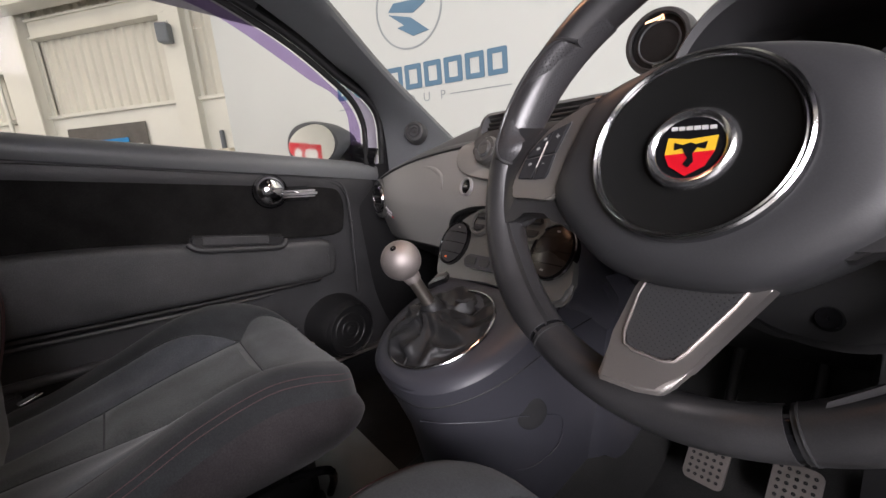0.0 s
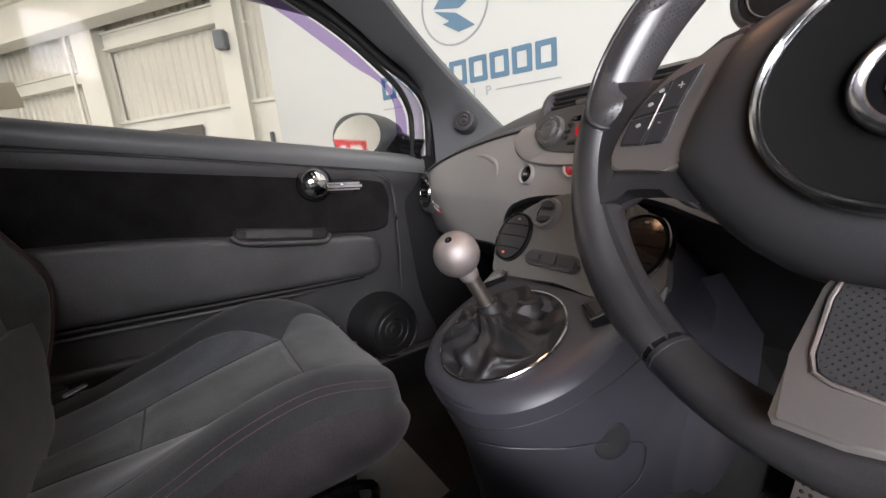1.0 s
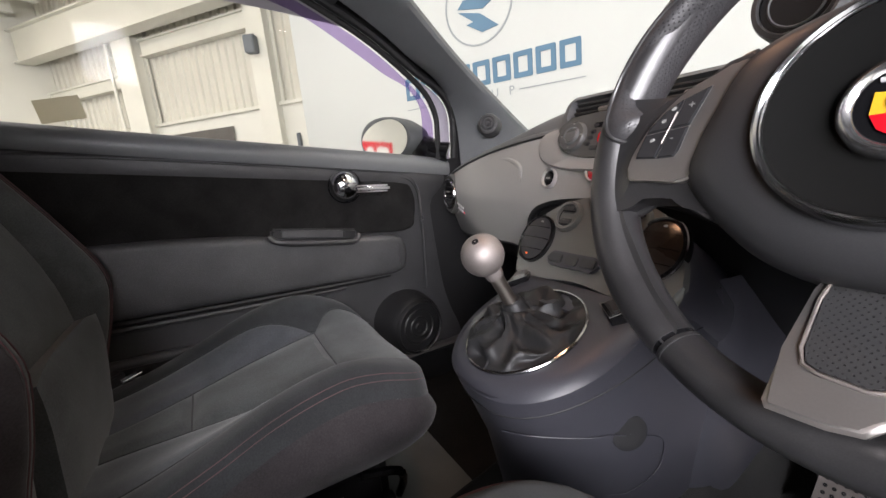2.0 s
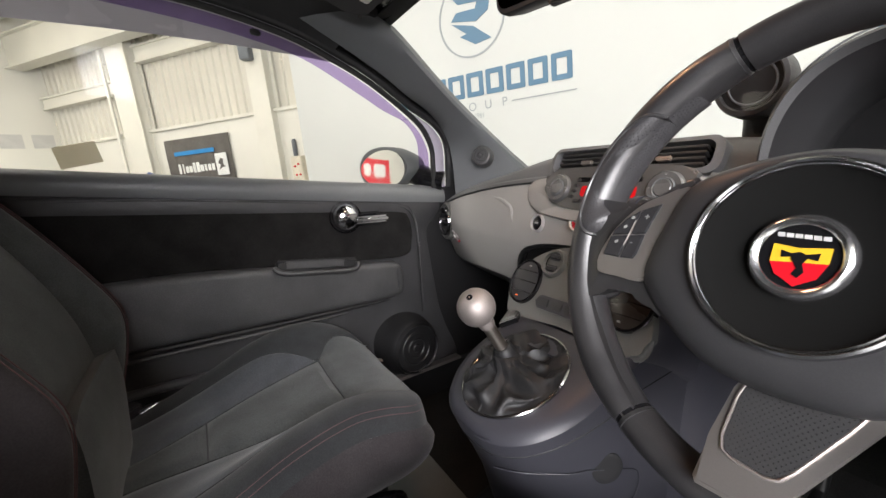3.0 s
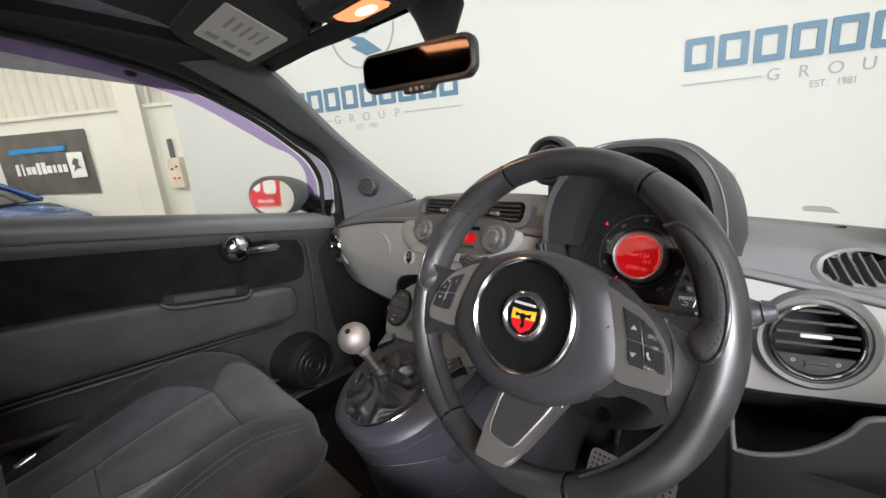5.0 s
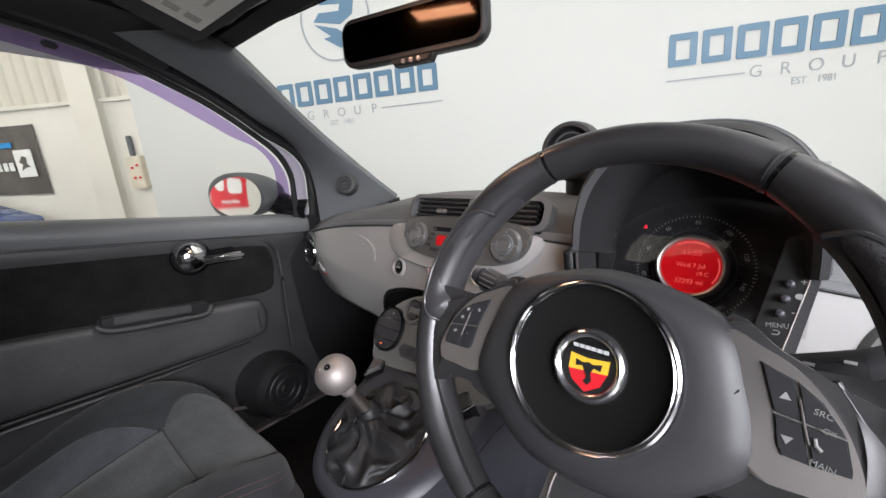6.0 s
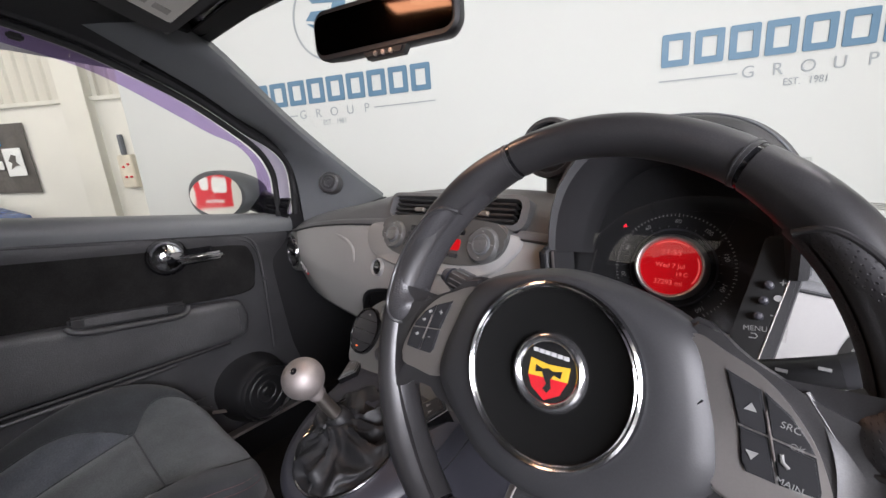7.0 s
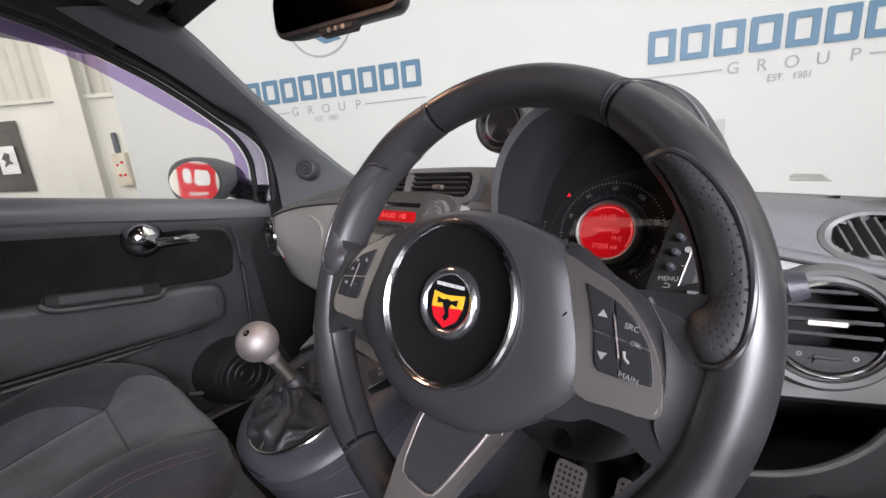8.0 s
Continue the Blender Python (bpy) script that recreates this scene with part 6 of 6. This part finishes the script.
right, left = spoke(1), spoke(-1)
for x, y, t in ((0.1030, 0.0140, 1), (0.1058, -0.0080, -1)):
    part("arrow_mark", slab([(-0.0026, -0.0018 * t), (0.0026, -0.0018 * t), (0, 0.0022 * t)], 0.0140, 0.0146, 0, W @ pose(x, y, 0)), white_mark, right)
for x, y, t, s in ((0.1185, 0.0095, "SRC", 0.0044), (0.1215, 0.0015, "OK", 0.0038), (0.1205, -0.0155, "MAIN", 0.0041)):
    words("key_mark", t, s, W @ pose(x, y, 0.0145, 0, 0, -9), white_mark, right, 0.0001)
part("phone_mark", tube([W @ Vector(p) for p in ((0.1165, -0.003, 0.0146), (0.1172, -0.0065, 0.0146), (0.1195, -0.0085, 0.0146))], 0.0009, 6), white_mark, right)
for x, y, t in ((-0.1000, 0.0175, "+"), (-0.1080, -0.0035, "-")):
    words("key_mark", t, 0.008, W @ pose(x, y, 0.0145), white_mark, left, 0.0001)
for x, y in ((-0.1115, 0.0165), (-0.1165, 0.0085), (-0.1215, -0.0045)):
    part("key_mark", slab(rounded(0.0032, 0.0022, 0.0008), 0.0140, 0.0146, 0, W @ pose(x, y, 0, 0, 0, 25)), white_mark, left)

# bottom spoke: silver V with a perforated panel, leaning out from the hub over the rim's foot
LEAN = W @ Matrix(((1, 0, 0, 0), (0, 1, 0, 0), (0, -0.31, 1, -0.0244), (0, 0, 0, 1)))
vee = [(-0.014, -0.058), (-0.0205, -0.086), (-0.0240, -0.118), (-0.0250, -0.145), (-0.0225, -0.1485), (0.000, -0.1480), (0.0120, -0.1455), (0.0165, -0.1400), (0.0225, -0.1290), (0.0360, -0.1010), (0.0480, -0.0760), (0.0560, -0.058)]
foot = part("bottom_spoke", slab(vee, -0.016, 0.0, 0.0035, LEAN, 3), silver, wheel, "satin silver lower spoke")
panel = [Vector((x, y, 0)) for x, y in ((-0.0110, -0.062), (-0.0165, -0.090), (-0.0165, -0.1150), (-0.0140, -0.1225), (-0.0080, -0.1250), (0.0090, -0.1262), (0.0150, -0.1240), (0.0195, -0.1170), (0.0345, -0.0860), (0.0440, -0.062))]
flat_map(part("perforated_panel", slab([(p.x, p.y) for p in panel], -0.003, 0.0012, 0.0012, LEAN), panel_hole, foot, "black perforated leather panel"), W)
part("panel_edge", tube([LEAN @ Vector((p.x * 1.02, p.y - 0.0005, 0.0006)) for p in panel], 0.0010, 6), brushed, foot)

# airbag cover: a broad dome with the horn pad
def hub_ring(s, z):
    pts = smooth_line([(0.0, 0.069, 0), (0.045, 0.061, 0), (0.0775, 0.044, 0), (0.0905, 0.012, 0), (0.0965, -0.012, 0), (0.0960, -0.031, 0), (0.078, -0.052, 0), (0.042, -0.077, 0), (0.0, -0.083, 0), (-0.042, -0.077, 0), (-0.078, -0.052, 0), (-0.0960, -0.031, 0), (-0.0965, -0.012, 0), (-0.0905, 0.012, 0), (-0.0775, 0.044, 0), (-0.045, 0.061, 0)], 5, True)
    out = []
    for p in pts:
        r = Vector((p.x, p.y, 0))
        out.append(W @ Vector((r.x * s, r.y * s, z)))
    return out


def hub_circle(r, z, mix=1.0):
    """A round ring on the hub, or one part of the way to it from the cover's outline."""
    out = []
    for p in hub_ring(0.93, z):
        q = W.inverted() @ p
        c = q.xy.normalized() * r
        out.append(W @ Vector((lerp(q.x, c.x, mix), lerp(q.y, c.y, mix), z)))
    return out


part("airbag_cover", loft([hub_ring(0.97, -0.045), hub_ring(1.0, -0.02), hub_ring(1.0, 0.002), hub_ring(0.985, 0.008), hub_ring(0.93, 0.0145), hub_circle(0.0605, 0.0180, 0.35), hub_circle(0.0605, 0.0200, 0.7), hub_circle(0.0605, 0.0206), hub_circle(0.0570, 0.0200), hub_circle(0.0520, 0.008), hub_circle(0.020, 0.006)]), hub_mat, wheel, "dark grey airbag cover", 60)
part("pad_ring", lathe([(0.0525, 0.0200), (0.0529, 0.0240), (0.0539, 0.0252), (0.0550, 0.0246), (0.0563, 0.0262), (0.0578, 0.0251), (0.0588, 0.0190)], 72, W), ring_chrome, wheel, "worn chrome ring round the horn pad")
part("horn_pad", lathe([(0.0005, 0.0165), (0.027, 0.0168), (0.040, 0.0186), (0.049, 0.0215), (0.0528, 0.0235)], 64, W), horn_pad_mat, wheel, "matt black round horn pad")
badge = part("badge_ring", lathe([(0.0188, 0.0190), (0.0200, 0.0208), (0.0222, 0.0218), (0.0244, 0.0206), (0.0257, 0.0178), (0.0260, 0.0155)], 56, W), badge_chrome, wheel, "chrome-rimmed round badge")
part("badge_field", lathe([(0.0005, 0.0192), (0.0208, 0.0192)], 40, W), gloss_black, badge)
DROP = pose(0, -0.0032, 0)
upper = [(-0.0125, 0.0095), (0.0, 0.0080), (0.0145, 0.0095), (0.0142, 0.0005), (-0.0126, -0.0015)]
lower = [(0.0142, 0.0005), (0.0105, -0.0085), (0.001, -0.0145), (-0.0090, -0.0085), (-0.0126, -0.0015)]
part("badge_upper", slab(upper, 0.0192, 0.0200, 0, W @ DROP), badge_yellow, badge)
part("badge_lower", slab(lower, 0.0192, 0.0200, 0, W @ DROP), badge_red, badge)
for k in range(6):
    part("badge_banner", slab([(-0.0019, 0.0012), (0.0015, 0.0012), (0.0019, -0.0012), (-0.0015, -0.0012)], 0.0192, 0.0200, 0, W @ pose(-0.0100 + 0.0042 * k, 0.0120 - 0.00012 * k, 0)), badge_white, badge)
part("badge_emblem", slab([(-0.0075, 0.0015), (-0.008, 0.006), (-0.003, 0.0045), (0.001, 0.0058), (0.004, 0.0045), (0.010, 0.006), (0.0095, 0.0015), (0.005, 0.0025), (0.003, -0.001), (0.0045, -0.006), (0.002, -0.0095), (-0.001, -0.0075), (0.001, -0.004), (-0.001, -0.001), (-0.003, 0.0025)], 0.0200, 0.0205, 0, W @ DROP), gloss_black, badge)
for p, q in (((0.0775, 0.0085), (0.0805, 0.0085)), ((0.0795, 0.0055), (0.0835, 0.0105)), ((0.0795, 0.0055), (0.0835, 0.0015))):
    part("horn_mark", tube([W @ Vector((*p, 0.0158)), W @ Vector((*q, 0.0150))], 0.0006, 6), gloss_black, wheel)
# column shroud and stalks behind the wheel
column_cover = thing("column_shroud", (0.314, 0.45, 0.86), "black steering column shroud with a key lock", "column shroud")
part("shroud", loft([[W @ Vector((a * math.cos(t), -0.005 + b * math.sin(t) - dy, z)) for t in [2 * math.pi * i / 32 for i in range(32)]] for z, a, b, dy in ((-0.042, 0.055, 0.05, 0.01), (-0.09, 0.062, 0.06, 0.012), (-0.20, 0.060, 0.065, 0.02), (-0.32, 0.05, 0.06, 0.03))]), black_plastic, column_cover)
part("shroud_lower", loft([[W @ Vector((0.06 + a * math.cos(t), -0.050 + b * math.sin(t), z)) for t in [2 * math.pi * i / 32 for i in range(32)]] for z, a, b in ((-0.055, 0.040, 0.030), (-0.062, 0.056, 0.044), (-0.10, 0.060, 0.048), (-0.18, 0.05, 0.045))]), black_plastic, column_cover)
part("lock", lathe([(0.001, 0.003), (0.006, 0.003), (0.0075, 0.0), (0.0075, -0.02)], 24, W @ pose(0.066, -0.080, -0.056)), gloss_black, column_cover)


def stalk(name, pts, label):
    ob = thing(name, pts[0], label, "stalk", "column stalks")
    k = len(pts) - 1
    part("arm", tube([W @ Vector(p) for p in smooth_line(pts, 5)], [0.0065 + 0.004 * (i / (5 * k)) for i in range(5 * k + 1)], 12), black_plastic, ob)
    a, b = W @ Vector(pts[-2]), W @ Vector(pts[-1])
    d = (b - a).normalized()
    part("grip", tube([b - d * 0.012, b + d * 0.002, b + d * 0.020, b + d * 0.026], [0.010, 0.0125, 0.0125, 0.009], 14), button_black, ob)
    for i in range(14):
        a = 2 * math.pi * i / 14
        q = d.to_track_quat("Z", "Y")
        o = q @ Vector((math.cos(a), math.sin(a), 0)) * 0.0126
        # ribs coloured paler than the grip, to draw the reflections on them
        part("grip_rib", tube([b + d * 0.001 + o, b + d * 0.020 + o], 0.0009, 5), pillar_mat, ob)
    part("tip", tube([b + d * 0.027, b + d * 0.036], [0.0105, 0.0075], 14), console_mat, ob)
    for i in range(2):
        part("mark", rbox(0.006, 0.002, 0.001, Matrix.Translation(b - d * (0.02 + 0.02 * i)) @ pose(0, -0.009, 0.006, 45), 0), white_mark, ob)


stalk("wiper_stalk", [(0.05, 0.01, -0.07), (0.11, 0.028, -0.07), (0.150, 0.041, -0.07)], "black wiper stalk with a rounded end")
stalk("light_stalk", [(-0.05, 0.015, -0.07), (-0.10, 0.032, -0.07), (-0.138, 0.041, -0.07)], "black light stalk with white marks")

# ---- pedals ----
for x, y, z, h, name, label in ((0.215, 0.73, 0.41, 0.075, "clutch_pedal", "drilled steel clutch pedal"), (0.325, 0.74, 0.42, 0.075, "brake_pedal", "drilled steel brake pedal"), (0.43, 0.76, 0.40, 0.10, "accelerator_pedal", "drilled steel accelerator pedal")):
    ped = thing(name, (x, y + 0.05, 0.36), label, "pedal", "pedals")
    m = face(x, y, z, 38)
    part("plate", slab(rounded(0.058, h, 0.010), -0.006, 0.003, 0.002, m), brushed, ped)
    for i in range(5):
        for j in range(6):
            part("stud", lathe([(0.0005, 0.0050), (0.0022, 0.0045), (0.0030, 0.0025)], 8, m @ pose(-0.020 + 0.010 * i, (j - 2.5) * h / 7, 0)), black_plastic, ped)
    part("arm", tube([m @ Vector((0, 0.01, -0.006)), m @ Vector((0, 0.06, -0.05)), Vector((x, 0.90, 0.66))], 0.009, 10), black_plastic, ped)

# ---- seats ----
SEAT_MID = curve_of((-0.20, 0.545), (-0.03, 0.566), (0.12, 0.587), (0.20, 0.600), (0.25, 0.602), (0.285, 0.596), (0.31, 0.580), (0.325, 0.555))
SEAT_BOL = curve_of((-0.20, 0.548), (-0.10, 0.568), (0.0, 0.604), (0.08, 0.636), (0.165, 0.653), (0.22, 0.645), (0.265, 0.626), (0.295, 0.607), (0.315, 0.585), (0.325, 0.560))
SEAT_WIDE = curve_of((-0.20, 0.235), (0.0, 0.245), (0.2, 0.245), (0.25, 0.240), (0.28, 0.226), (0.305, 0.195), (0.318, 0.16), (0.325, 0.12))
SEAM_IN = curve_of((-0.20, 0.66), (0.06, 0.67), (0.12, 0.63), (0.165, 0.52), (0.197, 0.40))
SEAM_LOW = curve_of((-0.20, 0.14), (-0.12, 0.17), (-0.03, 0.26), (0.05, 0.345), (0.12, 0.39), (0.197, 0.40))
SEAM_FRONT = curve_of((0.197, 0.40), (0.225, 0.55), (0.26, 0.66), (0.325, 0.74))
SEAM_OUT = lambda y: SEAM_IN(y) if y < 0.197 else SEAM_FRONT(y)


def front_seat(cx, lift, label):
    ob = thing("front_seat", (cx, 0.0, 0.33), label, "car seat", "front seats")

    def top(s, y):
        a = abs(s)
        z = lerp(SEAT_MID(y), SEAT_BOL(y), ease((a - 0.36) / 0.46)) - 0.035 * max(0, (a - 0.86) / 0.14) ** 2 - 0.010 * (1 - min(1, a / 0.36) ** 2) * 0.3
        return Vector((cx + SEAT_WIDE(y) * s, y, z + lift))

    def band(lo, hi, y0, y1, nu, nv, puff):
        def f(u, v):
            y = lerp(y0, y1, v)
            p = top(lerp(lo(y), hi(y), u), y)
            e = min(u, 1 - u) * 2, min(v, 1 - v) * 2
            return p + Vector((0, 0.2 * puff, puff)) * ((1 - (1 - min(1, e[0] * 2.0)) ** 2) * (1 - (1 - min(1, e[1] * 6)) ** 2))
        return sheet(f, nu, nv, 0.03)

    c = lambda k: (lambda y: k)
    part("centre_rear_panel", band(lambda y: -SEAM_LOW(y), SEAM_LOW, -0.20, -0.028, 16, 12, 0.010), seat_panel, ob, "paler cloth centre panel")
    part("centre_panel", band(lambda y: -SEAM_LOW(y), SEAM_LOW, -0.028, 0.197, 16, 14, 0.011), seat_panel, ob, "paler cloth centre panel")
    part("front_panel", band(lambda y: -SEAM_FRONT(y), SEAM_FRONT, 0.197, 0.325, 20, 16, 0.010), seat_panel, ob, "paler cloth front panel")
    part("inner_bolster", band(lambda y: -SEAM_IN(y), lambda y: -SEAM_LOW(y), -0.20, 0.190, 10, 24, 0.009), seat_band, ob)
    part("inner_bolster", band(SEAM_LOW, SEAM_IN, -0.20, 0.190, 10, 24, 0.009), seat_band, ob)
    part("outer_bolster", band(c(-1.0), lambda y: -SEAM_OUT(y), -0.20, 0.325, 12, 40, 0.006), seat_cloth, ob)
    part("outer_bolster", band(SEAM_OUT, c(1.0), -0.20, 0.325, 12, 40, 0.006), seat_cloth, ob)
    seams = [[top(k * SEAM_LOW(y), y) for y in [-0.2 + 0.397 * i / 24 for i in range(25)]] for k in (-1, 1)]
    seams += [[top(k * SEAM_OUT(y), y) for y in [-0.2 + 0.515 * i / 40 for i in range(41)]] for k in (-1, 1)]
    seams += [[top(SEAM_LOW(y) * (i / 6 - 1), y) for i in range(13)] for y in (-0.028, 0.197)]
    # darker cloth tubes mark the seams and draw the shade in their creases
    for line in seams:
        part("seam", tube([p + Vector((0, 0, 0.0012)) for p in line], 0.0015, 6), seat_cloth, ob)
    ys = [-0.20 + 0.525 * i / 32 for i in range(33)]
    edge = [top(1.0, y) for y in ys] + [top(1 - 2 * i / 24, 0.325) for i in range(1, 25)] + [top(-1.0, y) for y in ys[::-1][1:]]
    rings = []
    for k in range(9):
        t = k / 8
        ring = []
        for p in edge:
            o = Vector((p.x - cx, (p.y - 0.05) * 0.7, 0)).normalized()
            ring.append(Vector((p.x, p.y, lerp(p.z, 0.45 + lift + 0.045 * min(1, abs(p.x - cx) / 0.2), t))) + o * (0.014 * math.sin(math.pi * t) - 0.035 * t ** 3))
        rings.append(ring)
    part("skirt", loft(rings, closed=False, caps=False), seat_side, ob, "dark cloth cushion skirt", 60)
    for s in (0.93, 0.957):
        for side in (1, -1):
            part("stitching", tube([top(s * side, -0.17 + 0.475 * i / 40) + Vector((0, 0, 0.0062)) for i in range(41)], 0.0007, 5), red_thread, ob, "dull red stitching along the bolster")
    part("base", rbox(0.36, 0.40, 0.15, pose(cx, 0.03, 0.405 + lift), 0.02, 3), black_plastic, ob)
    for s in (-1, 1):
        part("slide_rail", rbox(0.03, 0.5, 0.03, pose(cx + s * 0.18, 0.04, 0.325), 0.005), stick_mat, ob)
        part("rail_leg", rbox(0.025, 0.06, 0.10, pose(cx + s * 0.18, 0.2, 0.36), 0.005), black_plastic, ob)
    part("release_bar", tube(smooth_line([(cx + 0.19, 0.18, 0.47), (cx + 0.195, 0.235, 0.455), (cx + 0.18, 0.25, 0.42), (cx + 0.15, 0.25, 0.37)], 5), 0.007, 8), gloss_black, ob)
    # backrest
    yb = curve_of((0.53, -0.185), (0.62, -0.165), (0.70, -0.142), (0.775, -0.133), (0.85, -0.165), (0.97, -0.232), (1.1, -0.315), (1.33, -0.42))
    yc = curve_of((0.53, -0.185), (0.62, -0.176), (0.70, -0.172), (0.80, -0.188), (0.90, -0.225), (1.0, -0.275), (1.2, -0.375), (1.33, -0.425))
    wd = curve_of((0.53, 0.225), (0.70, 0.252), (0.95, 0.248), (1.06, 0.215), (1.12, 0.14), (1.18, 0.125), (1.33, 0.11))

    def back(s, z):
        a = abs(s)
        y = lerp(yc(z), yb(z), ease((a - 0.56) / 0.27)) - 0.05 * max(0, (a - 0.86) / 0.14) ** 2
        return Vector((cx + wd(z) * s, y, z + lift))

    def bband(s0, s1, z0, z1, nu, nv, puff):
        def f(u, v):
            p = back(lerp(s0, s1, u), lerp(z0, z1, v))
            e = min(u, 1 - u) * 2, min(v, 1 - v) * 2
            return p + Vector((0, puff, puff * 0.4)) * ((1 - (1 - min(1, e[0] * 2.0)) ** 2) * (1 - (1 - min(1, e[1] * 3)) ** 2))
        return sheet(f, nu, nv, 0.03)

    part("back_centre", bband(-0.58, 0.58, 0.53, 0.72, 14, 12, 0.008), seat_panel, ob, "paler cloth back panel")
    part("back_upper", bband(-0.58, 0.58, 0.72, 1.12, 14, 12, 0.008), seat_panel, ob)
    part("head_rest", bband(-1.0, 1.0, 1.12, 1.33, 16, 12, 0.012), seat_cloth, ob)
    for a, b in ((-0.84, -0.58), (0.58, 0.84)):
        part("back_inner_bolster", bband(a, b, 0.53, 1.12, 10, 24, 0.006), seat_panel, ob)
    for a, b in ((-1.0, -0.84), (0.84, 1.0)):
        part("back_outer_bolster", bband(a, b, 0.53, 1.12, 8, 24, 0.007), seat_side, ob)
    shell = []
    for k in range(25):
        z = lerp(0.53, 1.33, k / 24)
        l, r = back(-1, z), back(1, z)
        shell.append([l, l + Vector((0.0, -0.06, 0)), Vector((cx - 0.1, yc(z) - 0.13, z)), Vector((cx + 0.1, yc(z) - 0.13, z)), r + Vector((0.0, -0.06, 0)), r])
    part("back_shell", loft(shell, closed=False, caps=False), seat_side, ob)
    for s in (0.81, 0.86):
        for side in (1, -1):
            part("back_stitching", tube([back(s * side, 0.55 + 0.55 * i / 40) + Vector((0, 0.0065, 0.002)) for i in range(41)], 0.0008, 5), red_thread, ob)
    return ob


passenger = front_seat(-0.365, 0.0, "dark grey cloth passenger sports seat with red stitching")
driver = front_seat(0.362, 0.02, "dark grey cloth driver seat, its edge just in view")
buckle = thing("belt_buckle", (-0.475, -0.115, 0.60), "seat belt tongue glinting beside the seat", "belt buckle")
part("tongue", rbox(0.010, 0.032, 0.003, pose(-0.475, -0.112, 0.612, 10, 20, 30), 0.002), chrome, buckle)
part("housing", rbox(0.03, 0.05, 0.02, pose(-0.49, -0.15, 0.605, 10, 0, 30), 0.004), black_plastic, buckle)

# ---- mirror, visor, courtesy lamp ----
mirror = thing("rear_view_mirror", (0.025, 0.50, 1.25), "black rear-view mirror on a stem under the roof", "mirror")
RM = face(-0.004, 0.497, 1.235, 2, 12.8)
part("housing", loft([[RM @ Vector((x * g, y * g, z)) for x, y in rounded(0.227, 0.064, 0.020, 7)] for g, z in ((0.96, 0.004), (1.0, 0.0), (1.0, -0.012), (0.9, -0.03), (0.55, -0.04))]), black_plastic, mirror)
part("mirror_glass", slab(rounded(0.213, 0.050, 0.014, 7), 0, 0.0055, 0.0008, RM), dim_mirror, mirror, "dark dimmed mirror glass")
part("key_bump", slab([(-0.035, 0), (-0.028, -0.012), (0.028, -0.012), (0.035, 0)], -0.012, 0.005, 0.003, RM @ pose(0.005, -0.030, 0)), black_plastic, mirror)
for i in range(3):
    part("key", lathe([(0.0005, 0.007), (0.0028, 0.0065), (0.0034, 0.004)], 14, RM @ pose(-0.007 + 0.012 * i, -0.0365, 0)), silver, mirror)
part("mount_shroud", loft([[q + Vector((w * math.cos(a), d * math.sin(a), 0)) for a in [2 * math.pi * i / 24 for i in range(24)]] for q, w, d in ((RM @ Vector((0.02, 0.012, -0.036)), 0.020, 0.012), (Vector((0.035, 0.522, 1.272)), 0.034, 0.014), (Vector((0.050, 0.508, 1.300)), 0.050, 0.020), (Vector((0.055, 0.480, 1.338)), 0.060, 0.030))]), soft_black, mirror, "black shroud of the mirror mount")
lamp = thing("courtesy_lamp", (0.02, 0.36, 1.33), "courtesy lamp in the roof, lit warm orange", "lamp")
part("housing", slab(rounded(0.17, 0.12, 0.03, 6), 0, 0.03, 0.01, pose(0.02, 0.385, 1.298)), roof_cloth, lamp)
part("lens", slab(rounded(0.095, 0.042, 0.012, 5), -0.004, 0.004, 0.002, pose(0.02, 0.385, 1.296)), courtesy_face, lamp, "warm glowing lens")
part("bulb", slab(oval(0.022, 0.010, 20), -0.0052, -0.004, 0, pose(0.028, 0.388, 1.296)), courtesy_bulb, lamp, "bright bulb behind the lens")
part("lens_frame", tube([(0.02 + x, 0.385 + y, 1.2955) for x, y in rounded(0.103, 0.050, 0.015, 5)], 0.004, 8, True), black_plastic, lamp)
for sx in (-1, 1):
    visor = thing("sun_visor", (sx * 0.30, 0.40, 1.335), "black sun visor folded up" + (", with a pale warning label" if sx < 0 else ""), "sun visor", "sun visors")
    hang = pose(sx * 0.29, 0.330, 1.338, -24)
    part("board", slab(rounded(0.33, 0.15, 0.03, 6), -0.008, 0.008, 0.006, hang), roof_cloth, visor)
    if sx < 0:
        lb = part("label", slab(rounded(0.185, 0.105, 0.006, 4), -0.0105, -0.0075, 0.0005, hang @ pose(0.0, 0.008, 0)), visor_label, visor, "pale printed airbag warning label")
        for i in range(5):
            part("print_bar", rbox(0.05 if i % 2 else 0.06, 0.005, 0.0008, hang @ pose(0.035, 0.008 + 0.014 * (i - 2), -0.0108), 0), sticker_mat, lb)
        for i in range(3):
            part("print_mark", rbox(0.022, 0.022, 0.0008, hang @ pose(-0.055, 0.008 + 0.030 * (i - 1), -0.0108), 0.0003), sticker_mat, lb)
    part("pivot", tube([(sx * 0.47, 0.400, 1.314), (sx * 0.12, 0.400, 1.314)], 0.006, 10), black_plastic, visor)
